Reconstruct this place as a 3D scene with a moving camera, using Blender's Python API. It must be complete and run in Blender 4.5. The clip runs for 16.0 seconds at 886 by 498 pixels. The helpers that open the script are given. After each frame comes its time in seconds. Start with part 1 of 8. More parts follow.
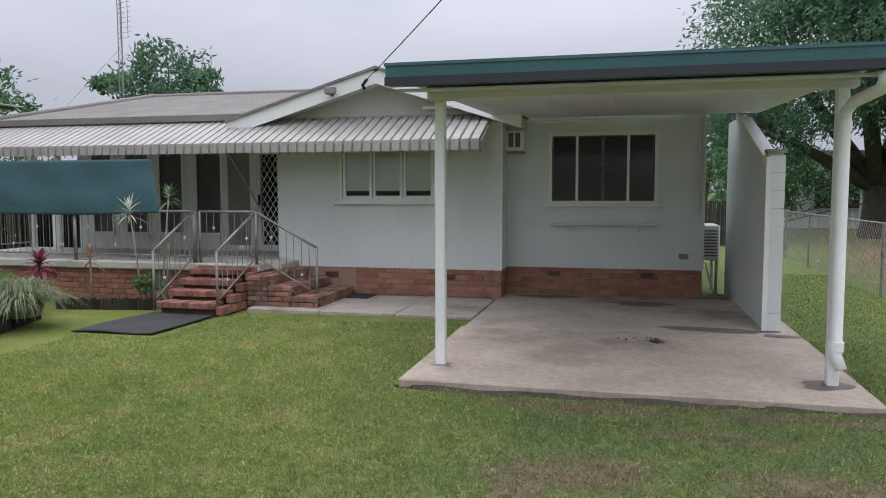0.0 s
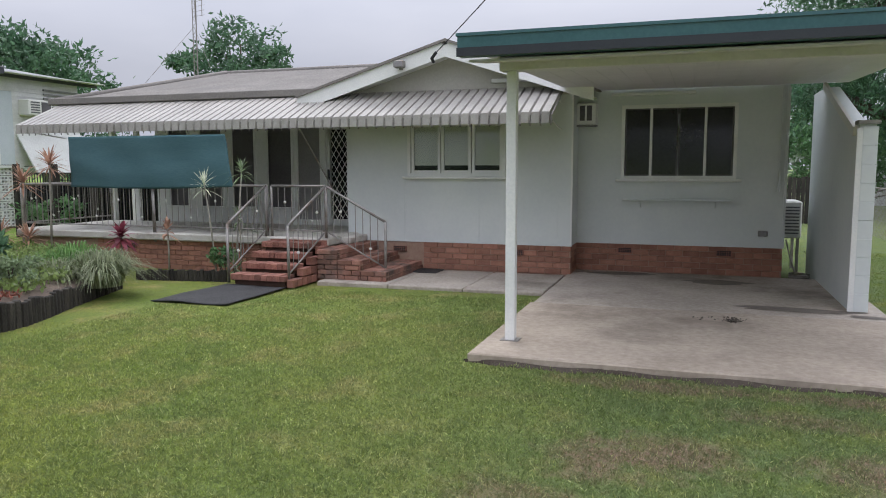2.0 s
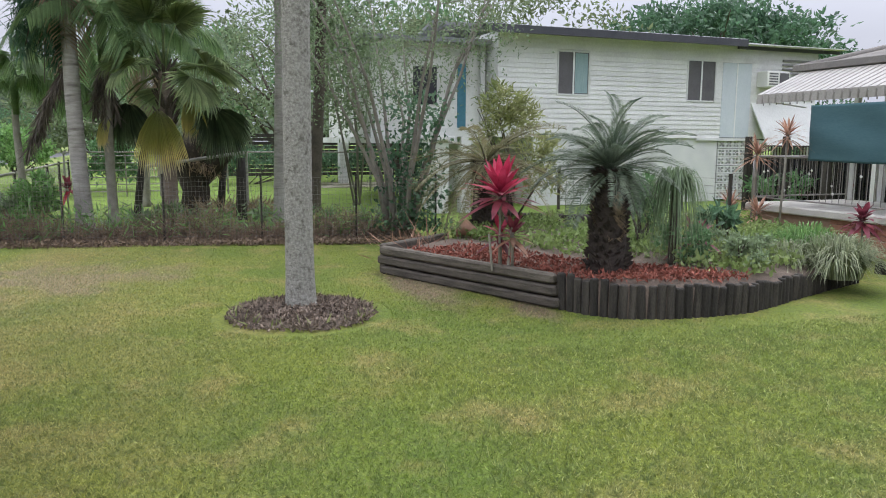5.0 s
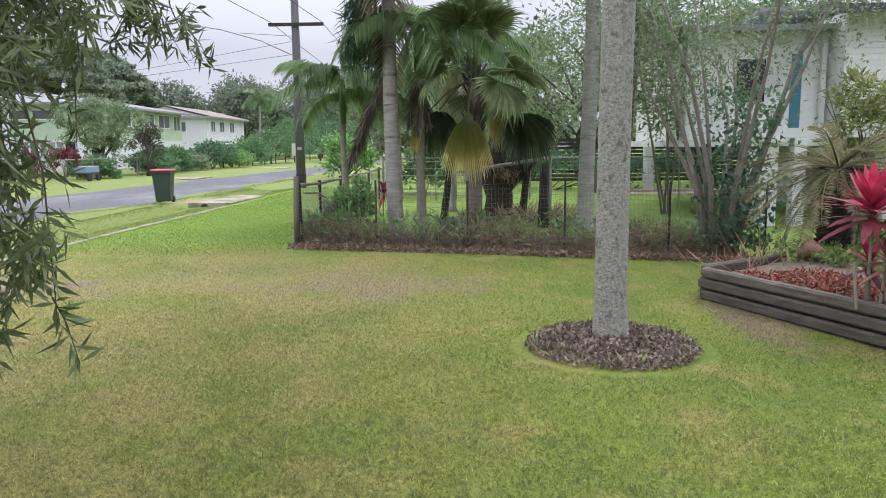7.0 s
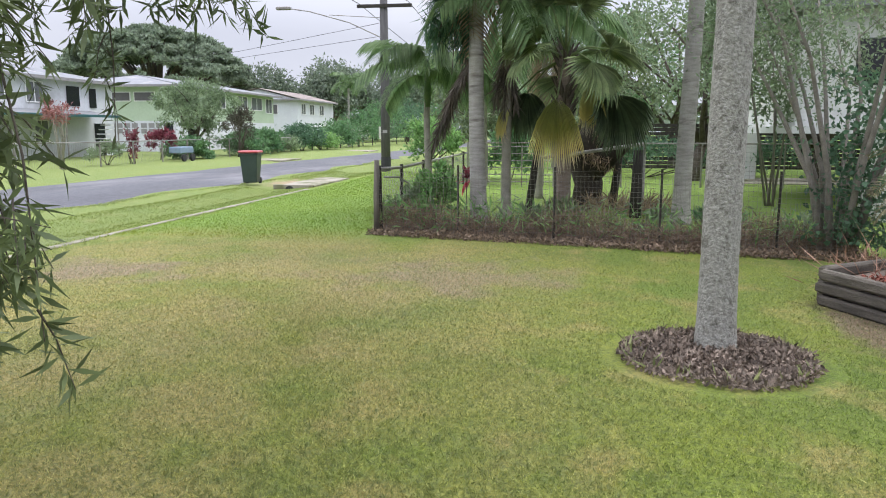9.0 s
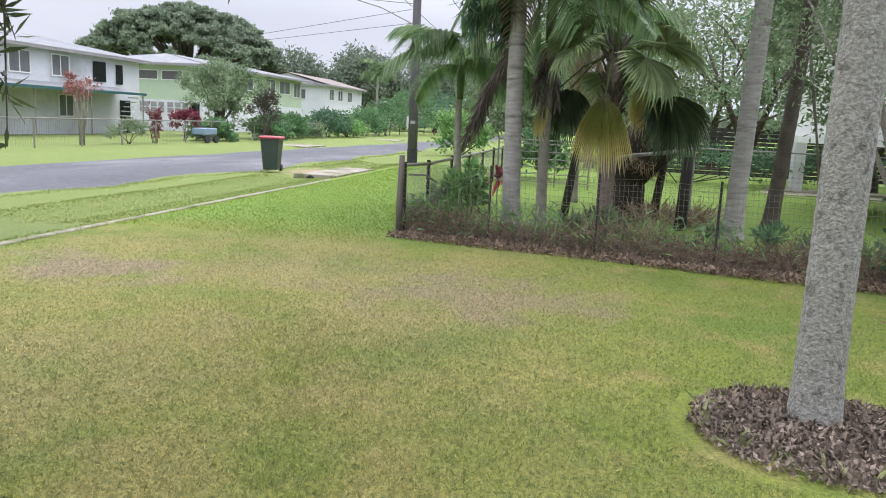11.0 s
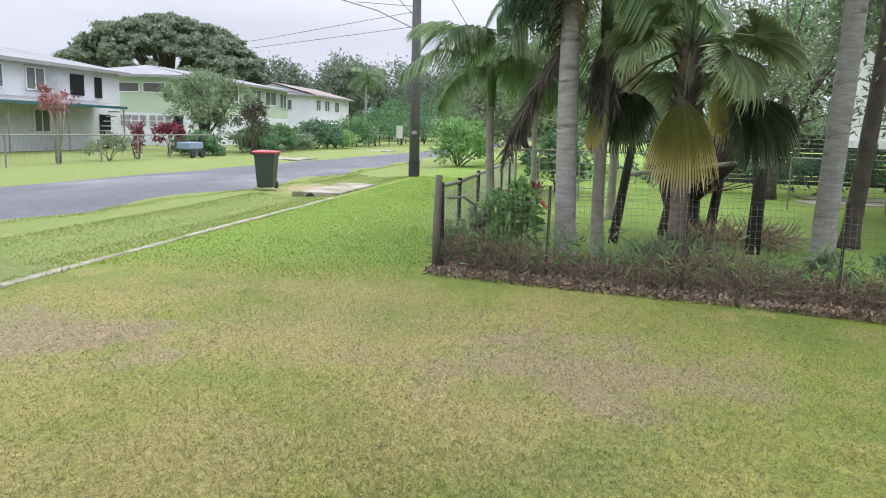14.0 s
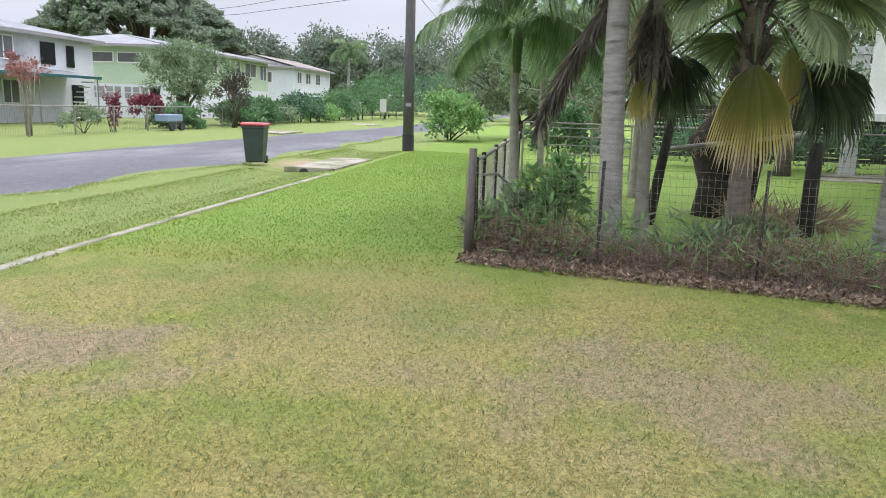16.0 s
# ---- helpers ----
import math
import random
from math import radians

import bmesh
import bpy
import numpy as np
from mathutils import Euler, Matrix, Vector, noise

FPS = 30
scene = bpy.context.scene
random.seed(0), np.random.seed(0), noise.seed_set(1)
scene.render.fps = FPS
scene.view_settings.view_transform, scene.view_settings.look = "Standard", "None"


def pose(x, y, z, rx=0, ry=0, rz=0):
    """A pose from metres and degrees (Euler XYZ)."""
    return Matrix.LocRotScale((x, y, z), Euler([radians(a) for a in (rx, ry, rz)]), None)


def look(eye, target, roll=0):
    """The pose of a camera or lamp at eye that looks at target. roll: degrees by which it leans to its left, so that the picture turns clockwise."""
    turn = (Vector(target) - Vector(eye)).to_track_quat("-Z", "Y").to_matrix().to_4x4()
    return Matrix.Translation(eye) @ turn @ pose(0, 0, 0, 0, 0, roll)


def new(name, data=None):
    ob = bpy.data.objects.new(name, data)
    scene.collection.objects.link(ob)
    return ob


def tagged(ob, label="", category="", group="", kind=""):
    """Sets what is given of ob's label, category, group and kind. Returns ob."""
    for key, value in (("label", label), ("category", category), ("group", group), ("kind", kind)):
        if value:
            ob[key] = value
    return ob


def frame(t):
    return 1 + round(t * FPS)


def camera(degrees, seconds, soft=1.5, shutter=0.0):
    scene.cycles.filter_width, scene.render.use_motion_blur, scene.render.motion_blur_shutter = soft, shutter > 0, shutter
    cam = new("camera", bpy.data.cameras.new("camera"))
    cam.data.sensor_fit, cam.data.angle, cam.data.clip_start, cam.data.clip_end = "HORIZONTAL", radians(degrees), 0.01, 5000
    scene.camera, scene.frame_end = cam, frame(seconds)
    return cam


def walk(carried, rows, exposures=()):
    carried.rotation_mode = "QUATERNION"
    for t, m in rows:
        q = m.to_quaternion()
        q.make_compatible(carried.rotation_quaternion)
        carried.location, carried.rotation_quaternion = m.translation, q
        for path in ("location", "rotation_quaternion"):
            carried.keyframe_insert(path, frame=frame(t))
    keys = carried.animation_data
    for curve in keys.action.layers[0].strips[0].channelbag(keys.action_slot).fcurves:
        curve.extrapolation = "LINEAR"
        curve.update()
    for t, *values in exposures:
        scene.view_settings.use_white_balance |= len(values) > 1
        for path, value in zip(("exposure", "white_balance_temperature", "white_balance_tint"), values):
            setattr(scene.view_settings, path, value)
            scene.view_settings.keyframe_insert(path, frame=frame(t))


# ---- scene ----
cam = camera(61.5, 16.0, 1.0)
PATH = [
    (0, (-0.011, -0.038, 1.675), (-0.481, 1.9, 1.52), -0.1),
    (0.5, (-0.006, -0.03, 1.671), (-0.513, 1.897, 1.509), -0.3),
    (1, (-0.013, -0.014, 1.662), (-0.566, 1.899, 1.485), -0.5),
    (1.5, (-0.039, 0.005, 1.65), (-0.639, 1.903, 1.453), -0.4),
    (2, (-0.074, 0.014, 1.645), (-0.71, 1.898, 1.428), -0.1),
    (2.5, (-0.114, 0.027, 1.646), (-0.817, 1.884, 1.406), -0.0),
    (3, (-0.196, 0.152, 1.626), (-1.053, 1.938, 1.348), 0.1),
    (3.5, (-0.344, 0.365, 1.581), (-1.442, 2.007, 1.27), 0.1),
    (4, (-0.613, 0.449, 1.555), (-2.016, 1.839, 1.238), -0.1),
    (4.5, (-0.901, 0.554, 1.561), (-2.575, 1.604, 1.256), 0.1),
    (5, (-1.178, 0.75, 1.59), (-3.037, 1.432, 1.305), 0.3),
    (5.2, (-1.281, 0.785, 1.581), (-3.181, 1.347, 1.308), 0.4),
    (7.5, (-2.254, 0.755, 1.604), (-4.224, 0.556, 1.323), -1.0),
    (7.7, (-2.315, 0.762, 1.595), (-4.28, 0.519, 1.312), -1.2),
    (8.2, (-2.434, 0.757, 1.599), (-4.388, 0.447, 1.303), -1.3),
    (10.3, (-3.165, 0.605, 1.575), (-5.116, 0.319, 1.239), 2.4),
    (10.5, (-3.298, 0.569, 1.618), (-5.246, 0.265, 1.283), 2.4),
    (11, (-3.653, 0.484, 1.64), (-5.59, 0.119, 1.303), 2.7),
    (11.5, (-3.987, 0.346, 1.666), (-5.91, -0.06, 1.297), 2.5),
    (12, (-4.332, 0.1, 1.694), (-6.246, -0.322, 1.295), 2.3),
    (12.5, (-4.677, -0.057, 1.705), (-6.595, -0.456, 1.301), 2.1),
    (13, (-4.914, -0.27, 1.706), (-6.844, -0.631, 1.325), 2.4),
    (13.5, (-5.11, -0.463, 1.687), (-7.049, -0.819, 1.346), 2.2),
    (14, (-5.342, -0.584, 1.658), (-7.289, -0.913, 1.344), 1.7),
    (14.5, (-5.576, -0.749, 1.618), (-7.533, -1.036, 1.318), 1.2),
    (15, (-5.829, -0.921, 1.599), (-7.791, -1.168, 1.304), 0.9),
    (15.5, (-6.114, -1.096, 1.579), (-8.077, -1.322, 1.268), 1.1),
    (16, (-6.352, -1.34, 1.556), (-8.298, -1.609, 1.179), 2.0),
]
walk(cam, [(t, look(eye, target, roll)) for t, eye, target, roll in PATH], exposures=[(0, -0.04), (2.5, 0.05), (4, 0.15), (5, 0.32), (8, 0.46), (10.5, 0.55), (16, 0.55)])
# ---- light ----
SUN_EL, SUN_ROT = 62.0, 150.0
world = bpy.data.worlds.new("overcast_sky")
scene.world = world
world.use_nodes = True
wn, wl = world.node_tree.nodes, world.node_tree.links
wn.clear()
w_out = wn.new("ShaderNodeOutputWorld")
w_bg = wn.new("ShaderNodeBackground")
w_sky = wn.new("ShaderNodeTexSky")
w_sky.sky_type = "NISHITA"
w_sky.sun_disc = False
w_sky.sun_elevation = radians(SUN_EL)
w_sky.sun_rotation = radians(SUN_ROT)
w_sky.air_density = 1.0
w_sky.dust_density = 4.0
w_hs = wn.new("ShaderNodeHueSaturation")
w_hs.inputs["Saturation"].default_value = 0.25
w_hs.inputs["Value"].default_value = 1.0
w_noise = wn.new("ShaderNodeTexNoise")
w_noise.inputs["Scale"].default_value = 2.2
w_noise.inputs["Detail"].default_value = 5.0
w_map = wn.new("ShaderNodeMapping")
w_map.inputs["Scale"].default_value = (1.0, 1.0, 3.0)
w_tc = wn.new("ShaderNodeTexCoord")
w_ramp = wn.new("ShaderNodeValToRGB")
w_ramp.color_ramp.elements[0].position = 0.35
w_ramp.color_ramp.elements[0].color = (5.12, 5.36, 6.45, 1)
w_ramp.color_ramp.elements[1].position = 0.68
w_ramp.color_ramp.elements[1].color = (6.25, 6.44, 7.45, 1)
w_mix = wn.new("ShaderNodeMixRGB")
w_mix.inputs[0].default_value = 0.85
wl.new(w_tc.outputs["Generated"], w_map.inputs["Vector"])
wl.new(w_map.outputs["Vector"], w_noise.inputs["Vector"])
wl.new(w_noise.outputs["Fac"], w_ramp.inputs["Fac"])
wl.new(w_sky.outputs["Color"], w_hs.inputs["Color"])
wl.new(w_hs.outputs["Color"], w_mix.inputs[1])
wl.new(w_ramp.outputs["Color"], w_mix.inputs[2])
# an overcast sky is three to four times as bright overhead as at the horizon
w_sep = wn.new("ShaderNodeSeparateXYZ")
w_up = wn.new("ShaderNodeMapRange")
w_up.inputs[1].default_value, w_up.inputs[2].default_value = 0.12, 1.0
w_up.inputs[3].default_value, w_up.inputs[4].default_value = 1.0, 3.9
w_gain = wn.new("ShaderNodeVectorMath")
w_gain.operation = "SCALE"
wl.new(w_tc.outputs["Generated"], w_sep.inputs[0])
wl.new(w_sep.outputs["Z"], w_up.inputs[0])
wl.new(w_mix.outputs["Color"], w_gain.inputs[0])
wl.new(w_up.outputs[0], w_gain.inputs["Scale"])
wl.new(w_gain.outputs[0], w_bg.inputs["Color"])
w_bg.inputs["Strength"].default_value = 0.1
wl.new(w_bg.outputs["Background"], w_out.inputs["Surface"])

sun_data = bpy.data.lights.new("sun", "SUN")
sun_data.energy = 1.1
sun_data.angle = radians(25)
sun_data.color = (1.0, 0.97, 0.93)
sun = new("sun", sun_data)
sun.matrix_world = Matrix.Rotation(radians(-SUN_ROT), 4, "Z") @ Matrix.Rotation(radians(90 - SUN_EL), 4, "X")
sun.location = (0, 0, 60)

# ---- geometry helpers ----
rng = np.random.default_rng(7)


class Geo:
    """Collects vertices and faces for one mesh."""

    def __init__(self):
        self.v, self.f = [], []

    def add(self, verts, faces):
        n = len(self.v)
        self.v += [tuple(p) for p in verts]
        self.f += [tuple(n + i for i in q) for q in faces]
        return self

    def box(self, x0, y0, z0, x1, y1, z1, m=None):
        p = [Vector((x, y, z)) for z in (z0, z1) for x, y in ((x0, y0), (x1, y0), (x1, y1), (x0, y1))]
        if m is not None:
            p = [m @ q for q in p]
        return self.add(p, [(3, 2, 1, 0), (4, 5, 6, 7), (0, 1, 5, 4), (1, 2, 6, 5), (2, 3, 7, 6), (3, 0, 4, 7)])

    def chamfer(self, x0, y0, z0, x1, y1, z1, c, m=None):
        """A box whose upright and top edges are bevelled by c."""
        def ring(d, z):
            return [(x0 + d + c, y0 + d, z), (x1 - d - c, y0 + d, z), (x1 - d, y0 + d + c, z), (x1 - d, y1 - d - c, z),
                    (x1 - d - c, y1 - d, z), (x0 + d + c, y1 - d, z), (x0 + d, y1 - d - c, z), (x0 + d, y0 + d + c, z)]
        p = [Vector(q) for q in ring(c, z0) + ring(0, z0 + c) + ring(0, z1 - c) + ring(c, z1)]
        if m is not None:
            p = [m @ q for q in p]
        f = [tuple(reversed(range(8))), tuple(range(24, 32))]
        for k in range(3):
            f += [(8 * k + i, 8 * k + (i + 1) % 8, 8 * k + 8 + (i + 1) % 8, 8 * k + 8 + i) for i in range(8)]
        return self.add(p, f)

    def tube(self, pts, radii, n=8, cap=True):
        pts = [Vector(p) for p in pts]
        if not hasattr(radii, "__len__"):
            radii = [radii] * len(pts)
        verts = []
        u = None
        for i, p in enumerate(pts):
            d = (pts[min(i + 1, len(pts) - 1)] - pts[max(i - 1, 0)]).normalized()
            if u is None:
                u = d.orthogonal().normalized()
            u = (u - d * u.dot(d)).normalized()
            w = d.cross(u)
            for k in range(n):
                a = 2 * math.pi * k / n
                verts.append(p + (u * math.cos(a) + w * math.sin(a)) * radii[i])
        f = [(i * n + k, i * n + (k + 1) % n, (i + 1) * n + (k + 1) % n, (i + 1) * n + k) for i in range(len(pts) - 1) for k in range(n)]
        if cap:
            f += [tuple(reversed(range(n))), tuple(range((len(pts) - 1) * n, len(pts) * n))]
        return self.add(verts, f)

    def prism(self, poly, y0, y1):
        """Extrudes an (x, z) outline, given anticlockwise as seen from -y, from y0 to y1."""
        n = len(poly)
        p = [(x, y0, z) for x, z in poly] + [(x, y1, z) for x, z in poly]
        return self.add(p, [tuple(range(n)), tuple(reversed(range(n, 2 * n)))] + [(i, i + n, (i + 1) % n + n, (i + 1) % n) for i in range(n)])

    def mesh(self, name, smooth=False):
        me = bpy.data.meshes.new(name)
        me.from_pydata([tuple(p) for p in self.v], [], self.f)
        if smooth:
            me.polygons.foreach_set("use_smooth", [True] * len(me.polygons))
        me.update()
        return me


def link(name, me, material, parent=None, label=""):
    ob = new(name, me)
    if material is not None and not me.materials:
        me.materials.append(material)
    if parent is not None:
        ob.parent = parent
        ob.matrix_parent_inverse = Matrix.Translation(-parent.location) if parent.type == "EMPTY" else Matrix()
    if label:
        ob["label"] = label
    return ob


def part(name, geo, material, parent=None, label="", smooth=False, bevel=0.0):
    ob = link(name, geo.mesh(name, smooth), material, parent, label)
    if bevel:
        b = ob.modifiers.new("edge", "BEVEL")
        b.width, b.segments, b.limit_method = bevel, 2, "ANGLE"
    return ob


def thing(name, at, label, category, group="", kind=""):
    """An Empty at the thing's base."""
    e = new(name)
    e.empty_display_size = 0.1
    e.location = at
    return tagged(e, label, category, group, kind)


def quads(name, V, smooth=False):
    """A mesh from an array (n, 4, 3) of separate quads."""
    n = len(V)
    me = bpy.data.meshes.new(name)
    me.vertices.add(4 * n)
    me.vertices.foreach_set("co", np.ascontiguousarray(V, dtype=np.float32).ravel())
    me.loops.add(4 * n)
    me.loops.foreach_set("vertex_index", np.arange(4 * n, dtype=np.int32))
    me.polygons.add(n)
    me.polygons.foreach_set("loop_start", np.arange(0, 4 * n, 4, dtype=np.int32))
    me.polygons.foreach_set("loop_total", np.full(n, 4, dtype=np.int32))
    me.update(calc_edges=True)
    return me


def unit(a):
    return a / np.maximum(np.linalg.norm(a, axis=-1, keepdims=True), 1e-6)


def leaves(points, length, width, out=None, droop=0.0, seed=1, spread=1.0):
    """Leaf-shaped quads at points; they point along out (or any way), bent down by droop."""
    g = np.random.default_rng(seed)
    n = len(points)
    d = g.normal(size=(n, 3)) * spread
    if out is not None:
        d = d + out
    d[:, 2] -= droop
    d = unit(d)
    s = unit(np.cross(d, g.normal(size=(n, 3))))
    L = (length * g.uniform(0.65, 1.3, n))[:, None]
    W = (width * g.uniform(0.7, 1.25, n))[:, None]
    up = np.cross(s, d)
    mid = points + d * L * 0.45 + up * W * 0.25
    return np.stack([points, mid - s * W * 0.5, points + d * L, mid + s * W * 0.5], axis=1)


def crown_points(blobs, count, seed=1, shell=0.55):
    """Points in the outer parts of ellipsoids (x, y, z, rx, ry, rz), in tufts, with gaps."""
    g = np.random.default_rng(seed)
    vol = np.array([b[3] * b[4] for b in blobs])
    out_p, out_d = [], []
    for b, k in zip(blobs, (vol / vol.sum() * count).astype(int)):
        tufts = max(6, k // 45)
        d = unit(g.normal(size=(tufts, 3)))
        d[:, 2] = np.where(d[:, 2] < -0.5, -d[:, 2], d[:, 2])
        r = shell + (1 - shell) * g.uniform(0, 1.12, tufts) ** 0.6
        c = d * r[:, None]
        which = g.integers(0, tufts, k)
        p = c[which] + g.normal(size=(k, 3)) * 0.13
        out_p.append(np.array(b[:3]) + p * np.array(b[3:]))
        out_d.append(d[which])
    return np.concatenate(out_p), np.concatenate(out_d)


# ---- materials ----
def mat(name, c1, c2, scale=6.0, rough=0.7, bump=0.0, bump_scale=60.0, metal=0.0, fine=0.5, c3=None, patch=0.6, stretch=(1, 1, 1), random=0.0, local=False):
    """Two-colour noise at two scales, relief, and stains of c3 where given."""
    m = bpy.data.materials.new(name)
    m.use_nodes = True
    n, l = m.node_tree.nodes, m.node_tree.links
    b = n["Principled BSDF"]
    b.inputs["Roughness"].default_value = rough
    b.inputs["Metallic"].default_value = metal
    if local:
        pos = n.new("ShaderNodeTexCoord").outputs["Object"]
    else:
        pos = n.new("ShaderNodeNewGeometry").outputs["Position"]
    mp = n.new("ShaderNodeMapping")
    mp.inputs["Scale"].default_value = stretch
    l.new(pos, mp.inputs["Vector"])
    n1 = n.new("ShaderNodeTexNoise")
    n1.inputs["Scale"].default_value = scale
    n1.inputs["Detail"].default_value = 6
    n2 = n.new("ShaderNodeTexNoise")
    n2.inputs["Scale"].default_value = scale * 14
    n2.inputs["Detail"].default_value = 3
    for k in (n1, n2):
        l.new(mp.outputs["Vector"], k.inputs["Vector"])
    f = n.new("ShaderNodeMix")
    f.data_type = "FLOAT"
    f.inputs[0].default_value = fine
    l.new(n1.outputs["Fac"], f.inputs[2])
    l.new(n2.outputs["Fac"], f.inputs[3])
    r = n.new("ShaderNodeMapRange")
    r.inputs[1].default_value, r.inputs[2].default_value = 0.36, 0.64
    l.new(f.outputs[0], r.inputs[0])
    c = n.new("ShaderNodeMixRGB")
    c.inputs[1].default_value, c.inputs[2].default_value = (*c1, 1), (*c2, 1)
    l.new(r.outputs[0], c.inputs[0])
    col = c.outputs["Color"]
    if c3:
        n3 = n.new("ShaderNodeTexNoise")
        n3.inputs["Scale"].default_value = scale * 0.35
        n3.inputs["Detail"].default_value = 8
        n3.inputs["Roughness"].default_value = 0.65
        l.new(mp.outputs["Vector"], n3.inputs["Vector"])
        r3 = n.new("ShaderNodeMapRange")
        r3.inputs[1].default_value, r3.inputs[2].default_value = patch - 0.07, patch + 0.07
        l.new(n3.outputs["Fac"], r3.inputs[0])
        cc = n.new("ShaderNodeMixRGB")
        l.new(r3.outputs[0], cc.inputs[0])
        l.new(col, cc.inputs[1])
        cc.inputs[2].default_value = (*c3, 1)
        col = cc.outputs["Color"]
    if random:
        oi = n.new("ShaderNodeObjectInfo")
        isl = n.new("ShaderNodeNewGeometry")
        ad = n.new("ShaderNodeMath")
        l.new(oi.outputs["Random"], ad.inputs[0])
        l.new(isl.outputs["Random Per Island"], ad.inputs[1])
        fr = n.new("ShaderNodeMath")
        fr.operation = "FRACT"
        l.new(ad.outputs[0], fr.inputs[0])
        mr = n.new("ShaderNodeMapRange")
        mr.inputs[3].default_value, mr.inputs[4].default_value = 1 - random, 1 + random
        l.new(fr.outputs[0], mr.inputs[0])
        hv = n.new("ShaderNodeHueSaturation")
        l.new(mr.outputs[0], hv.inputs["Value"])
        l.new(col, hv.inputs["Color"])
        col = hv.outputs["Color"]
    l.new(col, b.inputs["Base Color"])
    if bump:
        bt = n.new("ShaderNodeTexNoise")
        bt.inputs["Scale"].default_value = bump_scale
        bt.inputs["Detail"].default_value = 5
        l.new(mp.outputs["Vector"], bt.inputs["Vector"])
        bp = n.new("ShaderNodeBump")
        bp.inputs["Strength"].default_value = min(1.0, bump)
        bp.inputs["Distance"].default_value = 0.02
        l.new(bt.outputs["Fac"], bp.inputs["Height"])
        l.new(bp.outputs["Normal"], b.inputs["Normal"])
    return m


def leaf_mat(name, c1, c2, rough=0.5, thin=0.45, random=0.35, scale=1.2):
    """Foliage: varied leaf by leaf, lets some light through."""
    m = mat(name, c1, c2, scale=scale, rough=rough, random=random, fine=0.3)
    n, l = m.node_tree.nodes, m.node_tree.links
    b = n["Principled BSDF"]
    src = b.inputs["Base Color"].links[0].from_socket
    tr = n.new("ShaderNodeBsdfTranslucent")
    l.new(src, tr.inputs["Color"])
    mx = n.new("ShaderNodeMixShader")
    mx.inputs[0].default_value = thin
    l.new(b.outputs[0], mx.inputs[1])
    l.new(tr.outputs[0], mx.inputs[2])
    l.new(mx.outputs[0], n["Material Output"].inputs["Surface"])
    return m


M_wall = mat("painted_sheet_wall", (0.60, 0.635, 0.64), (0.675, 0.705, 0.70), scale=1.3, rough=0.55, bump=0.15, bump_scale=90, fine=0.25)
M_white = mat("white_paint", (0.70, 0.71, 0.70), (0.80, 0.80, 0.78), scale=3, rough=0.45, bump=0.05)
M_cream = mat("cream_metal", (0.63, 0.625, 0.585), (0.73, 0.725, 0.68), scale=2.5, rough=0.5, c3=(0.38, 0.37, 0.34), patch=0.66)
# pan metal darkened: the shade between the raised pans is in the colour
M_awn_d = mat("awning_channel_metal", (0.15, 0.143, 0.135), (0.21, 0.20, 0.19), scale=3, rough=0.6)
M_awn = mat("awning_metal", (0.285, 0.272, 0.25), (0.375, 0.358, 0.33), scale=2.2, rough=0.55, c3=(0.25, 0.235, 0.21), patch=0.62)
M_roof = mat("weathered_roof_sheet", (0.160, 0.148, 0.135), (0.232, 0.216, 0.198), scale=2.0, rough=0.8, bump=0.3, bump_scale=25, c3=(0.17, 0.16, 0.15), patch=0.6)
M_green = mat("green_gutter_paint", (0.028, 0.092, 0.102), (0.044, 0.122, 0.132), scale=2.5, rough=0.35)
M_brick = mat("red_brick", (0.255, 0.115, 0.078), (0.37, 0.185, 0.130), scale=9, rough=0.85, bump=0.35, bump_scale=70, random=0.22, c3=(0.20, 0.09, 0.065), patch=0.66)
M_brick_step = mat("worn_step_brick", (0.19, 0.075, 0.055), (0.33, 0.155, 0.115), scale=7, rough=0.85, bump=0.45, bump_scale=60, random=0.25, c3=(0.10, 0.06, 0.05), patch=0.6)
# step core coloured dark for the shadow under each brick nosing
M_step_core = mat("dark_step_recess", (0.055, 0.030, 0.022), (0.10, 0.055, 0.04), scale=9, rough=0.95, bump=0.4)
M_brick_side = mat("weathered_step_brick", (0.19, 0.085, 0.06), (0.35, 0.18, 0.135), scale=7, rough=0.85, bump=0.45, bump_scale=60, random=0.28, c3=(0.12, 0.08, 0.065), patch=0.55)
M_mortar = mat("mortar", (0.30, 0.19, 0.14), (0.38, 0.26, 0.20), scale=14, rough=0.95, bump=0.3)
M_conc = mat("concrete_slab", (0.295, 0.245, 0.195), (0.435, 0.368, 0.300), scale=1.4, rough=0.85, bump=0.3, bump_scale=120, c3=(0.19, 0.155, 0.125), patch=0.58)
M_conc_d = mat("stained_concrete", (0.310, 0.270, 0.228), (0.455, 0.400, 0.345), scale=1.6, rough=0.85, bump=0.3, bump_scale=120, c3=(0.16, 0.135, 0.11), patch=0.60)
M_conc_edge = mat("old_concrete_strip", (0.25, 0.225, 0.18), (0.37, 0.335, 0.28), scale=3, rough=0.9, bump=0.3, bump_scale=80, c3=(0.15, 0.15, 0.08), patch=0.52)
M_deck = mat("painted_deck_edge", (0.44, 0.42, 0.38), (0.56, 0.54, 0.49), scale=4, rough=0.7, c3=(0.27, 0.24, 0.21), patch=0.6)
M_steel = mat("galvanised_pipe", (0.20, 0.19, 0.18), (0.32, 0.30, 0.28), scale=12, rough=0.5, metal=0.4, c3=(0.17, 0.10, 0.07), patch=0.62)
M_dark = mat("dark_rubber", (0.018, 0.018, 0.020), (0.035, 0.035, 0.037), scale=6, rough=0.8, bump=0.3, bump_scale=200)
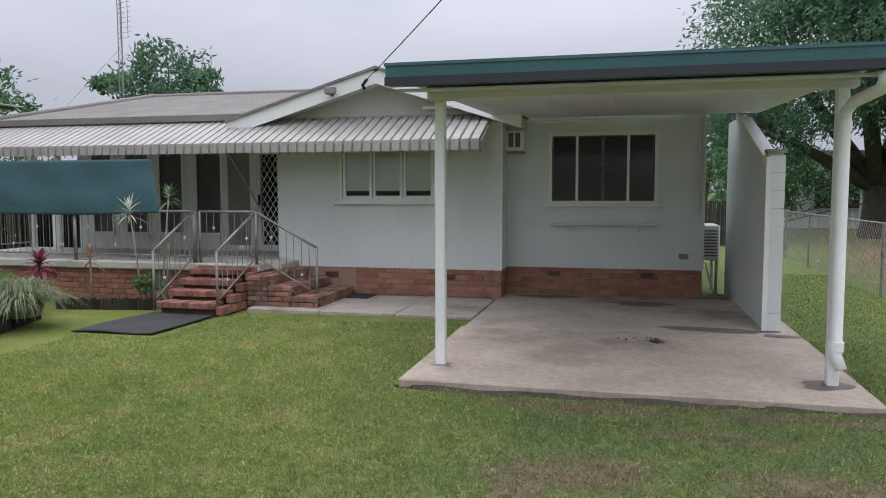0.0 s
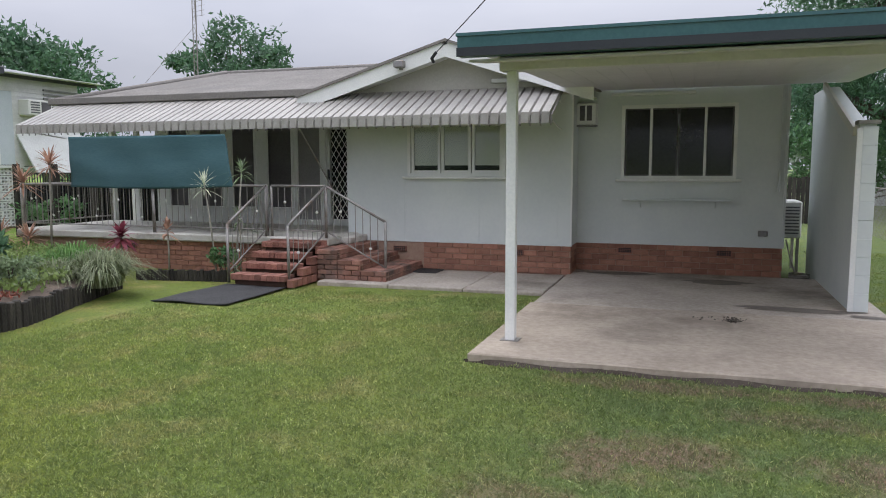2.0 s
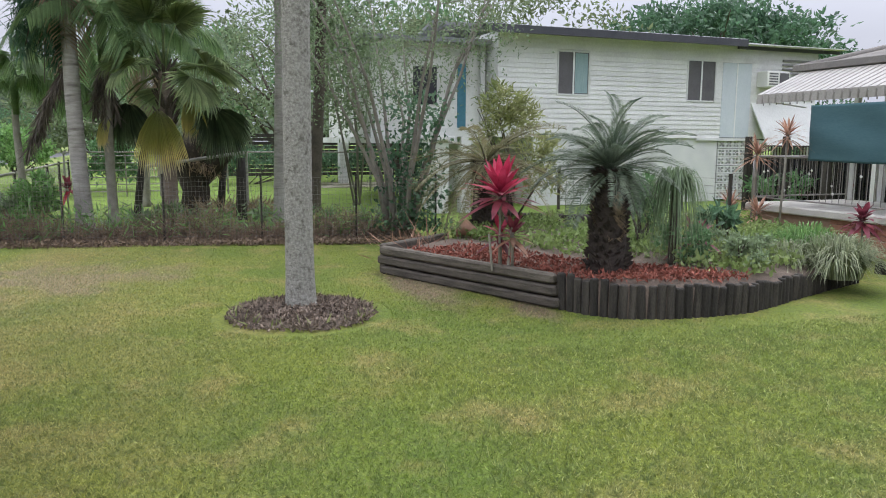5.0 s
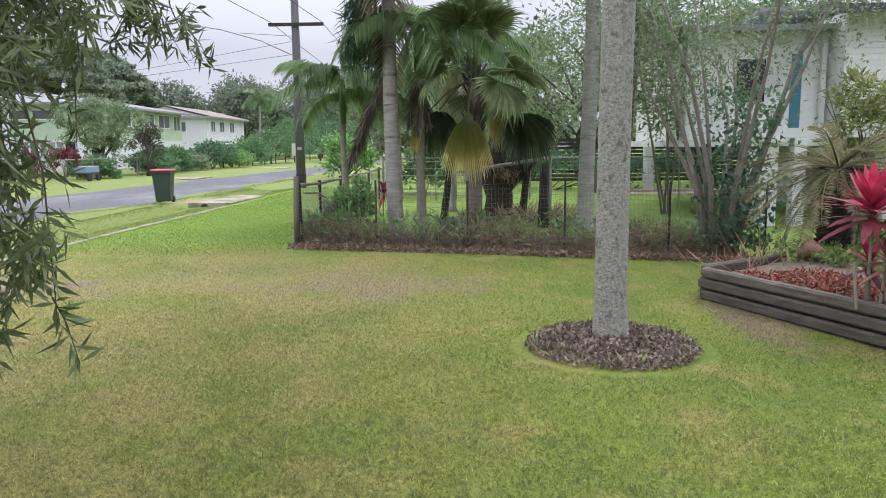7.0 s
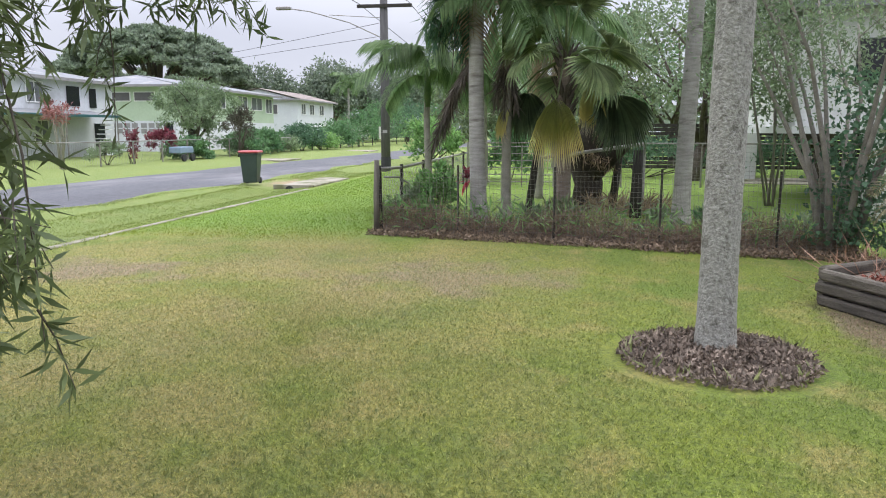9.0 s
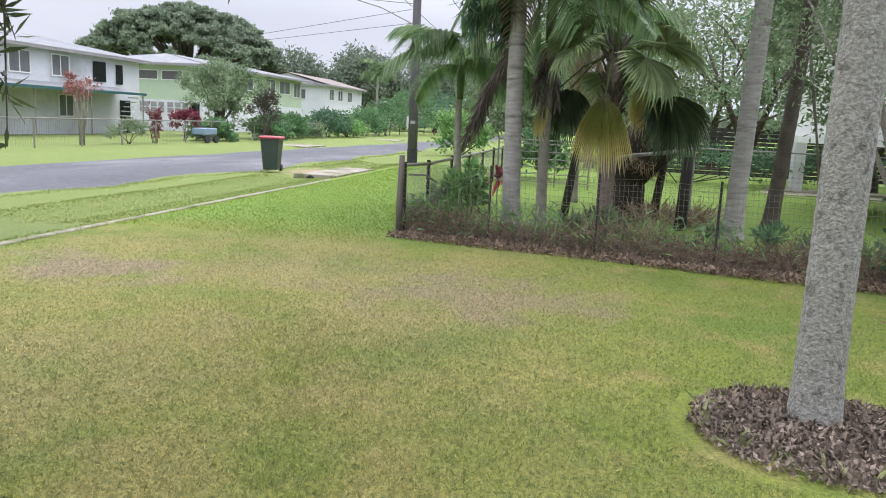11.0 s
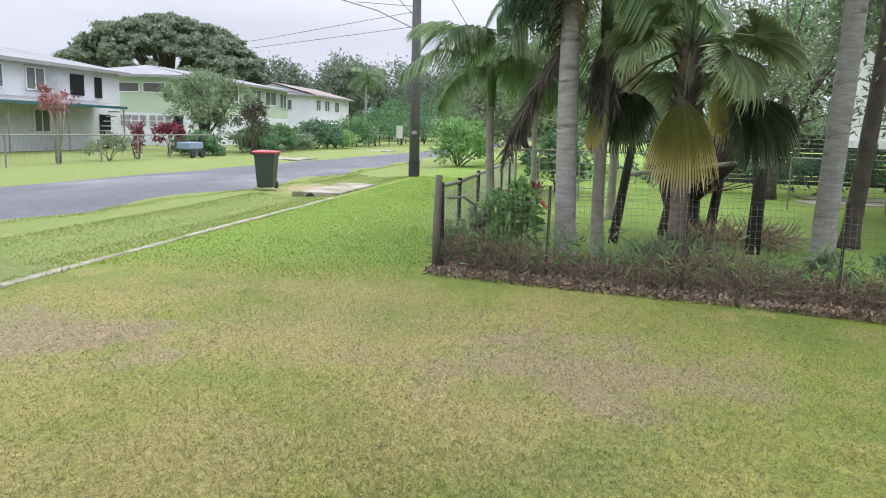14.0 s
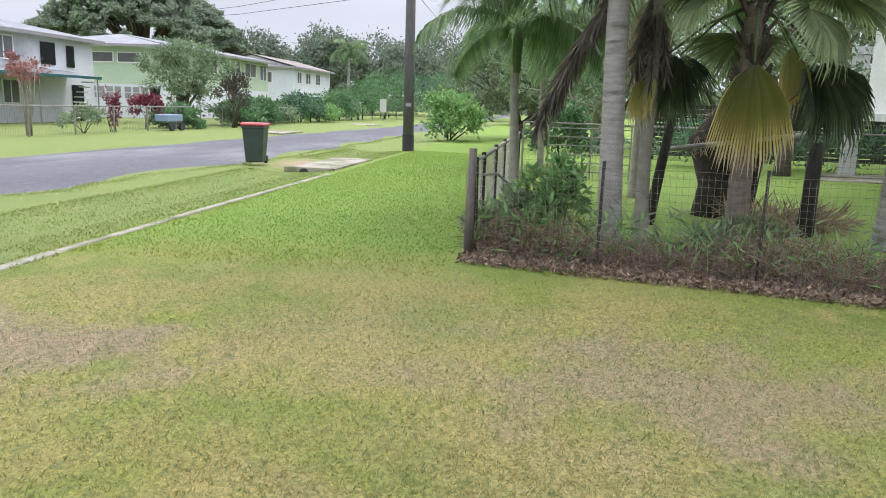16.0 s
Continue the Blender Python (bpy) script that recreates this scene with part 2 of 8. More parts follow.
M_glassd = mat("dark_window_screen", (0.010, 0.011, 0.014), (0.020, 0.021, 0.025), scale=2, rough=0.12)
M_screen = mat("grey_fly_screen", (0.085, 0.079, 0.085), (0.125, 0.118, 0.125), scale=3, rough=0.6)
M_screen_l = mat("pale_fly_screen", (0.22, 0.21, 0.215), (0.28, 0.27, 0.275), scale=3, rough=0.6)
M_shade = mat("green_shade_cloth", (0.045, 0.112, 0.130), (0.066, 0.142, 0.162), scale=2.2, rough=0.85, bump=0.25, bump_scale=240, stretch=(0.5, 1, 3))
M_asph = mat("asphalt", (0.072, 0.072, 0.082), (0.118, 0.118, 0.130), scale=0.7, rough=0.85, bump=0.4, bump_scale=90, c3=(0.19, 0.185, 0.19), patch=0.62, stretch=(0.4, 1, 1))
M_timber = mat("weathered_sleeper", (0.040, 0.033, 0.026), (0.150, 0.130, 0.105), scale=7, rough=0.9, bump=0.6, bump_scale=45, stretch=(0.6, 0.6, 3), random=0.25)
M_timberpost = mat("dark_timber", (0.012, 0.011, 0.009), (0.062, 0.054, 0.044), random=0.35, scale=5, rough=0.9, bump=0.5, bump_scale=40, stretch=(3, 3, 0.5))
M_soil = mat("leaf_litter_soil", (0.085, 0.064, 0.05), (0.17, 0.13, 0.10), scale=9, rough=0.95, bump=0.8, bump_scale=50)
M_mulch = mat("red_mulch", (0.17, 0.048, 0.032), (0.33, 0.115, 0.08), scale=12, rough=0.95, bump=0.6, random=0.4)
M_litter = mat("dry_leaves", (0.095, 0.071, 0.054), (0.265, 0.208, 0.163), scale=8, rough=0.9, random=0.5)
M_bark = mat("lichen_palm_bark", (0.19, 0.185, 0.16), (0.36, 0.35, 0.315), scale=42, rough=0.95, bump=1.0, bump_scale=55, c3=(0.115, 0.108, 0.09), patch=0.60, fine=0.25)
M_bark2 = mat("grey_palm_bark", (0.24, 0.225, 0.205), (0.44, 0.42, 0.39), scale=5, rough=0.95, bump=0.8, bump_scale=30, stretch=(1, 1, 5), c3=(0.13, 0.115, 0.10), patch=0.62)
M_bark3 = mat("dark_tree_bark", (0.045, 0.036, 0.028), (0.12, 0.10, 0.08), scale=6, rough=0.95, bump=0.8, bump_scale=30)
M_bark4 = mat("pale_stem_bark", (0.19, 0.18, 0.14), (0.34, 0.32, 0.27), scale=8, rough=0.9, bump=0.4)
M_cycad = mat("cycad_trunk", (0.022, 0.017, 0.014), (0.065, 0.05, 0.04), scale=12, rough=1.0, bump=1.0, bump_scale=40)
L_mango = leaf_mat("mango_leaf", (0.051, 0.128, 0.067), (0.128, 0.243, 0.136))
L_dark = leaf_mat("dark_foliage", (0.050, 0.113, 0.065), (0.124, 0.227, 0.124))
L_mid = leaf_mat("mid_foliage", (0.069, 0.165, 0.072), (0.165, 0.292, 0.125))
L_light = leaf_mat("light_foliage", (0.125, 0.260, 0.077), (0.268, 0.434, 0.152))
L_yel = leaf_mat("yellow_green_foliage", (0.178, 0.223, 0.070), (0.356, 0.371, 0.168))
L_palm = leaf_mat("palm_frond", (0.096, 0.173, 0.070), (0.224, 0.320, 0.141), scale=3)
L_fan = leaf_mat("fan_palm_leaf", (0.160, 0.224, 0.100), (0.333, 0.397, 0.192), scale=4)
# darker copy of the fan leaf, with the shade of its underside in the colour
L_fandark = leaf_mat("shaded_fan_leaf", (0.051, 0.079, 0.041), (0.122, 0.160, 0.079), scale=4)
L_fanold = leaf_mat("yellowing_fan_leaf", (0.350, 0.350, 0.100), (0.560, 0.470, 0.180), scale=4)


def tip_ramp(m, stops):
    """Colours a leaf along its own length, from its foot (0) to its tip (1)."""
    n, l = m.node_tree.nodes, m.node_tree.links
    tc = n.new("ShaderNodeTexCoord")
    ln = n.new("ShaderNodeVectorMath")
    ln.operation = "LENGTH"
    l.new(tc.outputs["Object"], ln.inputs[0])
    rp = n.new("ShaderNodeValToRGB")
    while len(rp.color_ramp.elements) < len(stops):
        rp.color_ramp.elements.new(0.5)
    for e, (p, c) in zip(rp.color_ramp.elements, stops):
        e.position, e.color = p, (*c, 1)
    l.new(ln.outputs["Value"], rp.inputs[0])
    b = n["Principled BSDF"]
    src = b.inputs["Base Color"].links[0].from_socket
    mx = n.new("ShaderNodeMixRGB")
    mx.inputs[0].default_value = 0.65
    l.new(src, mx.inputs[1])
    l.new(rp.outputs["Color"], mx.inputs[2])
    for k in [k for k in l if k.from_socket == src and k.to_node != mx]:
        l.new(mx.outputs["Color"], k.to_socket)
    return m


tip_ramp(L_fanold, ((0.1, (0.25, 0.32, 0.13)), (0.50, (0.42, 0.44, 0.14)), (0.80, (0.66, 0.54, 0.19)), (1.0, (0.72, 0.62, 0.50))))
L_fandead = leaf_mat("dead_frond", (0.186, 0.131, 0.083), (0.371, 0.278, 0.186), scale=4)
L_cycad = leaf_mat("cycad_leaf", (0.081, 0.120, 0.078), (0.184, 0.220, 0.154), scale=4)
L_cycadold = leaf_mat("bronze_cycad_leaf", (0.139, 0.139, 0.072), (0.253, 0.228, 0.127), scale=4)
L_red = leaf_mat("red_cordyline_leaf", (0.300, 0.014, 0.045), (0.520, 0.060, 0.125), scale=8)
L_maroon = leaf_mat("maroon_leaf", (0.131, 0.026, 0.041), (0.278, 0.065, 0.092), scale=8)
L_bronze = leaf_mat("dry_bronze_leaf", (0.297, 0.157, 0.111), (0.502, 0.315, 0.223), scale=8)
L_strap = leaf_mat("variegated_strap_leaf", (0.160, 0.210, 0.100), (0.370, 0.390, 0.260), scale=9)
L_strapg = leaf_mat("green_strap_leaf", (0.092, 0.205, 0.055), (0.205, 0.352, 0.111), scale=9)
L_white = leaf_mat("pale_rosette_leaf", (0.435, 0.522, 0.319), (0.700, 0.700, 0.609), scale=9)
L_flax = leaf_mat("grey_green_leaf", (0.131, 0.195, 0.101), (0.251, 0.325, 0.184))
# paler and greyer than near leaves: distance haze is put into the colour
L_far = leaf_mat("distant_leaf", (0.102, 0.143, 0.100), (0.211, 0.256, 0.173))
L_airy = leaf_mat("airy_yard_leaf", (0.096, 0.138, 0.065), (0.203, 0.244, 0.125), thin=0.55)

# ---- ground ----
def lawn_material(dark=0.75, blades=False):
    m = bpy.data.materials.new("lawn")
    m.use_nodes = True
    n, l = m.node_tree.nodes, m.node_tree.links
    b = n["Principled BSDF"]
    b.inputs["Roughness"].default_value = 0.9
    pos = n.new("ShaderNodeNewGeometry").outputs["Position"]

    def noise_of(scale, detail=4, rough=0.5):
        k = n.new("ShaderNodeTexNoise")
        k.inputs["Scale"].default_value, k.inputs["Detail"].default_value, k.inputs["Roughness"].default_value = scale, detail, rough
        l.new(pos, k.inputs["Vector"])
        return k.outputs["Fac"]

    def rng_of(sock, a, b_, c=0.0, d=1.0):
        k = n.new("ShaderNodeMapRange")
        for i, v in enumerate((a, b_, c, d)):
            k.inputs[i + 1].default_value = v
        l.new(sock, k.inputs[0])
        return k.outputs[0]

    def mix(fac, c1, c2):
        k = n.new("ShaderNodeMixRGB")
        l.new(fac, k.inputs[0])
        for i, c in ((1, c1), (2, c2)):
            if isinstance(c, tuple):
                k.inputs[i].default_value = (*c, 1)
            else:
                l.new(c, k.inputs[i])
        return k.outputs["Color"]

    def math_of(op, a, b_):
        k = n.new("ShaderNodeMath")
        k.operation = op
        for i, v in ((0, a), (1, b_)):
            if isinstance(v, float):
                k.inputs[i].default_value = v
            else:
                l.new(v, k.inputs[i])
        return k.outputs[0]

    col = mix(rng_of(noise_of(0.55, 6, 0.6), 0.38, 0.62), GRASS_A, GRASS_B)
    col = mix(rng_of(noise_of(1.7, 5, 0.6), 0.50, 0.72), col, GRASS_DRY)
    # greener before the house, drier towards the street corner
    sx = n.new("ShaderNodeSeparateXYZ")
    l.new(pos, sx.inputs[0])
    col = mix(rng_of(sx.outputs["X"], -4.5, -1.5, 0.0, 0.55), col, GRASS_HOUSE)
    dry = math_of("MULTIPLY", rng_of(sx.outputs["X"], -1.0, -6.0, 0.0, 0.92), rng_of(sx.outputs["X"], -15.5, -12.5, 0.0, 1.0))
    dry = math_of("MULTIPLY", dry, rng_of(noise_of(0.9, 5, 0.6), 0.30, 0.60))
    dry = math_of("MULTIPLY", dry, rng_of(sx.outputs["Y"], 1.6, -0.6, 0.12, 1.0))
    dry = math_of("MULTIPLY", dry, rng_of(sx.outputs["Y"], -6.0, -5.0, 0.2, 1.0))
    col = mix(dry, col, GRASS_DRY)
    verge = math_of("MULTIPLY", rng_of(sx.outputs["X"], -12.4, -14.6, 0.0, 0.85), rng_of(sx.outputs["Y"], -6.6, -5.8, 0.25, 1.0))
    col = mix(verge, col, GRASS_VERGE)
    col = mix(rng_of(sx.outputs["Y"], -6.0, -6.5, 0.0, 0.75), col, GRASS_STREET)
    # worn, browned spots of the lawn, each with its centre and radii
    wob = noise_of(1.6, 6, 0.62)
    def spot(col, x, y, rx, ry, k, w=None, amp=3.2, tint=None):
        sep = n.new("ShaderNodeVectorMath")
        sep.operation = "SUBTRACT"
        l.new(pos, sep.inputs[0])
        sep.inputs[1].default_value = (x, y, 0)
        sc = n.new("ShaderNodeVectorMath")
        sc.operation = "MULTIPLY"
        l.new(sep.outputs[0], sc.inputs[0])
        sc.inputs[1].default_value = (1 / rx, 1 / ry, 0)
        ln = n.new("ShaderNodeVectorMath")
        ln.operation = "LENGTH"
        l.new(sc.outputs[0], ln.inputs[0])
        d = math_of("ADD", ln.outputs["Value"], math_of("MULTIPLY", math_of("SUBTRACT", w or wob, 0.5), amp))
        return mix(rng_of(d, 1.1, 0.35, 0.0, k), col, tint or GRASS_BROWN)

    for s_ in ((-10.7, -0.5, 1.0, 1.5, 0.8), (-10.4, -4.6, 0.8, 1.2, 0.95), (-11.2, -2.4, 1.2, 1.6, 0.25),
                            (-7.6, -2.6, 1.6, 1.3, 0.2), (-9.0, -1.0, 1.3, 1.4, 0.2), (1.6, 3.6, 1.0, 0.8, 0.6), (-8.9, 3.35, 1.1, 0.35, 0.9), (-7.5, 4.0, 0.5, 0.22, 0.8), (-25.6, -8.1, 1.5, 0.75, 0.95)):
        col = spot(col, *s_)
    wob2 = noise_of(6.0, 5, 0.65)
    # coarser, darker grass before the slab
    rank = math_of("MULTIPLY", rng_of(sx.outputs["X"], -1.5, -0.3, 0.0, 0.85), rng_of(sx.outputs["Y"], 2.6, 3.6))
    rank = math_of("MULTIPLY", rank, rng_of(noise_of(2.6, 5, 0.6), 0.36, 0.56))
    col = mix(rank, col, GRASS_RANK)
    for x, y, rx, ry, k in ((-0.16, 4.37, 0.45, 0.36, 0.95), (-0.57, 4.17, 0.34, 0.42, 0.9), (1.06, 4.4, 0.65, 0.30, 0.95), (-0.3, 5.72, 0.9, 0.18, 0.95), (1.2, 5.72, 1.0, 0.16, 0.9), (0.6, 5.2, 0.6, 0.2, 0.7), (-0.9, 3.5, 0.4, 0.35, 0.7), (-9.0, 3.2, 1.2, 0.28, 0.95), (-7.55, 3.98, 0.5, 0.2, 0.9)):
        col = spot(col, x, y, rx, ry, k, wob2, 2.2, GRASS_BARE)
    # thick even turf on the verge, gappy turf on the lawn
    gappy = rng_of(sx.outputs["X"], -14.2, -12.2, 0.12, 1.0)
    col = mix(math_of("MULTIPLY", gappy, rng_of(noise_of(34, 4, 0.75), 0.40, 0.64, 0.0, dark)), col, GRASS_DARK)
    col = mix(math_of("MULTIPLY", gappy, rng_of(noise_of(11, 3, 0.6), 0.50, 0.70, 0.0, dark * 0.55)), col, GRASS_DARK)
    if blades:
        isl = n.new("ShaderNodeNewGeometry").outputs["Random Per Island"]
        col = mix(rng_of(isl, 0.0, 0.42, 0.68, 0.0), col, GRASS_DARK)
        col = mix(rng_of(isl, 0.85, 1.0, 0.0, 0.6), col, GRASS_STRAW)
    l.new(col, b.inputs["Base Color"])
    bp = n.new("ShaderNodeBump")
    bp.inputs["Strength"].default_value = 0.9
    bp.inputs["Distance"].default_value = 0.03
    l.new(noise_of(55, 4, 0.7), bp.inputs["Height"])
    l.new(bp.outputs["Normal"], b.inputs["Normal"])
    return m


GRASS_A, GRASS_B = (0.135, 0.210, 0.016), (0.225, 0.268, 0.024)
GRASS_VERGE = (0.158, 0.258, 0.034)
GRASS_STREET = (0.170, 0.218, 0.060)
GRASS_DRY, GRASS_BROWN, GRASS_DARK = (0.372, 0.302, 0.098), (0.335, 0.240, 0.155), (0.060, 0.088, 0.020)
GRASS_BARE = (0.235, 0.155, 0.105)
GRASS_HOUSE = (0.160, 0.205, 0.052)
GRASS_RANK = (0.130, 0.185, 0.058)
GRASS_STRAW = (0.38, 0.38, 0.13)
M_lawn = lawn_material()


def ground_height(x, y):
    z = 0.012 * math.sin(x * 0.9 + y * 0.4) * math.cos(y * 0.7)
    if y < -6.2:
        z -= 0.10 * math.exp(-((y + 7.4) / 0.8) ** 2)
    if -14.6 < y < -8.4:
        z -= 0.06
    return z


def build_ground():
    g = Geo()
    xs = [-700, -400, -220, -140, -100, -80] + [-70 + i * 1.0 for i in range(45)] + [-25 + 0.5 * i for i in range(61)] + [6, 8, 12, 20, 40, 80, 200, 700]
    ys = [-700, -300, -150, -80, -50, -35, -25, -18] + [-16 + 0.5 * i for i in range(61)] + [15, 17, 20, 25, 32, 45, 80, 200, 700]
    g.v = [(x, y, ground_height(x, y)) for y in ys for x in xs]
    w = len(xs)
    g.f = [(j * w + i, j * w + i + 1, (j + 1) * w + i + 1, (j + 1) * w + i) for j in range(len(ys) - 1) for i in range(w - 1)]
    ob = part("ground", g, M_lawn, smooth=True)
    tagged(ob, "mown green lawn with dry brown patches", "ground", kind="structure")


build_ground()

# road and the concrete strip along the verge
g = Geo()
xs = [-320 + i * 2.0 for i in range(180)]
for x in xs:
    e = 0.12 * math.sin(x * 1.3) + 0.08 * math.sin(x * 3.1)
    near = -8.95 - 0.75 * math.exp(-(max(0, x + 24) / 9 - 1) ** 2) if x > -24 else -9.0
    far = -13.1 - 2.0 * min(1, max(0, (x + 62) / 40))
    g.v += [(x, near + e, -0.075), (x, near - 1.5, -0.015), (x, far + 1.5, -0.015), (x, far + 0.1 * math.sin(x * 0.9), -0.075)]
for i in range(len(xs) - 1):
    for k in range(3):
        g.f.append((4 * i + k + 1, 4 * i + k, 4 * i + 4 + k, 4 * i + 5 + k))
tagged(part("road", g, M_asph), "grey asphalt street with ragged grass edges", "road", kind="structure")
strip = thing("verge_strip", (-10, -6.1, 0), "narrow weathered concrete strip set in the grass verge", "kerb", kind="structure")
for i in range(14):
    x1 = 10 - i * 2.3
    part("kerb_block", Geo().chamfer(x1 - 2.27, -6.19 + 0.015 * math.sin(i * 2.1), -0.1, x1, -6.06 + 0.03 * math.sin(i), 0.016, 0.012), M_conc_edge, strip)
# driveway crossing with its drain
drive = thing("driveway_crossing", (-25, -7, 0), "pale concrete driveway crossing over a drain pipe", "driveway", kind="structure")
part("slab", Geo().chamfer(-26.9, -7.35, -0.10, -23.3, -6.3, 0.03, 0.015), M_conc_edge, drive)
part("headwall", Geo().chamfer(-23.3, -7.5, -0.22, -23.15, -6.35, 0.045, 0.01), M_conc_edge, drive)
part("drain_mouth", Geo().tube([(-23.3, -7.0, -0.11), (-23.12, -7.0, -0.11)], 0.13, 12), M_dark, drive)
for i, (xa, ya) in enumerate(((-41, -15.0), (-60, -15.2))):
    part("far_crossing", Geo().chamfer(xa - 3, ya - 1.2, -0.08, xa, ya + 0.9, 0.01, 0.01), M_conc_edge, drive)

# ---- carport slab, path ----
slab = thing("carport_slab", (0, 8.5, 0), "worn pale concrete carport slab with dark stains", "slab", kind="structure")
part("front_bay", Geo().chamfer(-1.87, 5.97, -0.15, 1.92, 8.53, 0.075, 0.012), M_conc, slab)
part("rear_bay", Geo().chamfer(-1.84, 8.545, -0.15, 1.92, 11.55, 0.07, 0.012), M_conc_d, slab)
path = thing("front_path", (-3.5, 10, 0), "stained concrete path along the house wall", "path", kind="structure")
for i in range(3):
    part("path_bay", Geo().chamfer(-5.1 + i * 1.08, 9.32, -0.1, -5.1 + (i + 1) * 1.08 - 0.012, 10.98, 0.055, 0.012), M_conc_d, path)
# stain spots and debris on the slab
for x, y, rx, ry in ((0.25, 10.8, 0.42, 0.2), (1.0, 8.95, 0.62, 0.16), (-1.1, 11.28, 0.55, 0.14), (1.62, 6.55, 0.2, 0.17), (1.7, 8.72, 0.2, 0.1)):
    g = Geo()
    k = 26
    zp = 0.0785 if y < 8.5 else 0.0745
    g.v = [(x, y, zp)] + [(x + rx * (1 + 0.18 * math.sin(3 * a + x) + 0.1 * math.sin(7 * a)) * math.cos(a), y + ry * (1 + 0.2 * math.sin(2 * a + y)) * math.sin(a), zp) for a in [2 * math.pi * i / k for i in range(k)]]
    g.f = [(0, i + 1, (i + 1) % k + 1) for i in range(k)]
    part("damp_patch", g, mat("damp_concrete", (0.085, 0.070, 0.058), (0.175, 0.148, 0.122), scale=9, rough=0.6), slab)
deb = thing("leaf_debris", (0.3, 8.1, 0.07), "small heap of wet dark leaves on the slab", "debris")
P = np.stack([rng.normal(0.35, 0.05, 60), rng.normal(8.05, 0.03, 60), rng.uniform(0.078, 0.11, 60)], 1)
P2 = np.stack([rng.normal(0.05, 0.2, 16), rng.normal(8.1, 0.04, 16), np.full(16, 0.079)], 1)
link("leaf_heap", quads("leaf_heap", leaves(np.concatenate([P, P2]), 0.035, 0.02, seed=5)), M_timber, deb)

# dark soil washed up against the slab's front and left edges
g = Geo()
n_ = 60
for i in range(n_ + 1):
    x = -1.90 + 3.85 * i / n_
    w = 0.06 + 0.04 * math.sin(x * 4.1) + 0.035 * math.sin(x * 11.3)
    g.v += [(x, 5.972, 0.026 + 0.010 * math.sin(x * 7.0)), (x, 5.972 - w * 0.35, 0.018), (x, 5.972 - w * 0.8 - 0.02, -0.02)]
for i in range(n_):
    for k in range(2):
        g.f.append((3 * i + k, 3 * i + k + 1, 3 * i + k + 4, 3 * i + k + 3))
tagged(part("soil_edge", g, mat("damp_soil", (0.035, 0.027, 0.020), (0.085, 0.066, 0.050), scale=14, rough=0.95, bump=0.6), smooth=True), "dark soil washed against the slab's edge", "soil", kind="structure")

# ---- house ----
WY, BY, VY = 11.0, 11.55, 12.2  # front wall, recessed wall, verandah back wall
house = thing("house", (-4.5, 11.5, 0), "low pale grey-green fibro house on a red brick base", "house")


def wall_with_holes(x0, x1, z0, z1, y0, y1, holes):
    """A wall in x and z with rectangular openings (x0, x1, z0, z1)."""
    g = Geo()
    xs = sorted({x0, x1, *[h[0] for h in holes], *[h[1] for h in holes]})
    zs = sorted({z0, z1, *[h[2] for h in holes], *[h[3] for h in holes]})
    nx, nz = len(xs), len(zs)
    g.v = [(x, y, z) for y in (y0, y1) for z in zs for x in xs]

    def solid(i, j):
        if not (0 <= i < nx - 1 and 0 <= j < nz - 1):
            return False
        cx, cz = (xs[i] + xs[i + 1]) / 2, (zs[j] + zs[j + 1]) / 2
        return not any(h[0] < cx < h[1] and h[2] < cz < h[3] for h in holes)

    o = nx * nz
    for i in range(nx - 1):
        for j in range(nz - 1):
            if solid(i, j):
                p, q, r, s = j * nx + i, j * nx + i + 1, (j + 1) * nx + i + 1, (j + 1) * nx + i
                g.f += [(p, q, r, s), (s + o, r + o, q + o, p + o)]
                for di, dj, e, f in ((0, -1, q, p), (1, 0, r, q), (0, 1, s, r), (-1, 0, p, s)):
                    if not solid(i + di, j + dj):
                        g.f.append((e, f, f + o, e + o))
    return g


W1 = (-4.31, -2.83, 1.56, 2.32)
W2 = (-1.09, 0.43, 1.52, 2.51)
front = part("front_wall", wall_with_holes(-5.42, -1.785, 0.49, 2.78, WY, WY + 0.12, [W1]), M_wall, house)
part("side_return", Geo().box(-1.905, WY + 0.12, 0.49, -1.785, BY + 0.1, 2.9), M_wall, house)
part("recessed_wall", wall_with_holes(-1.785, 1.14, 0.50, 2.9, BY, BY + 0.12, [W2]), M_wall, house)
part("room_side_wall", Geo().box(-5.42, WY + 0.12, 0.49, -5.30, VY, 2.78), M_wall, house)
part("right_wall", Geo().box(1.02, BY + 0.12, 0.5, 1.14, 18.5, 2.9), M_wall, house)
part("back_wall", Geo().box(-11.2, 18.5, 0.0, 1.14, 18.62, 2.9), M_wall, house)
part("corner_stop", Geo().box(-1.80, WY - 0.008, 0.49, -1.775, WY + 0.02, 2.78), M_white, house)
part("base_flashing", Geo().box(-5.42, WY - 0.012, 0.482, -1.775, WY + 0.02, 0.502), M_wall, house)
part("base_flashing", Geo().box(-1.785, BY - 0.012, 0.492, 1.15, BY + 0.02, 0.512), M_wall, house)
for x in (-4.42, -3.2, -2.0):
    part("sheet_joint", Geo().box(x - 0.012, WY - 0.005, 0.5, x + 0.012, WY, 1.45), M_wall, house)
for x in (0.52, -1.2):
    part("sheet_joint", Geo().box(x - 0.012, BY - 0.005, 0.51, x + 0.012, BY, 1.47), M_wall, house)
part("sheet_joint", Geo().box(-1.78, BY - 0.005, 2.62, 1.14, BY, 2.64), M_wall, house)
part("conduit", Geo().box(1.115, BY - 0.035, 0.5, 1.15, BY, 2.75), M_wall, house)
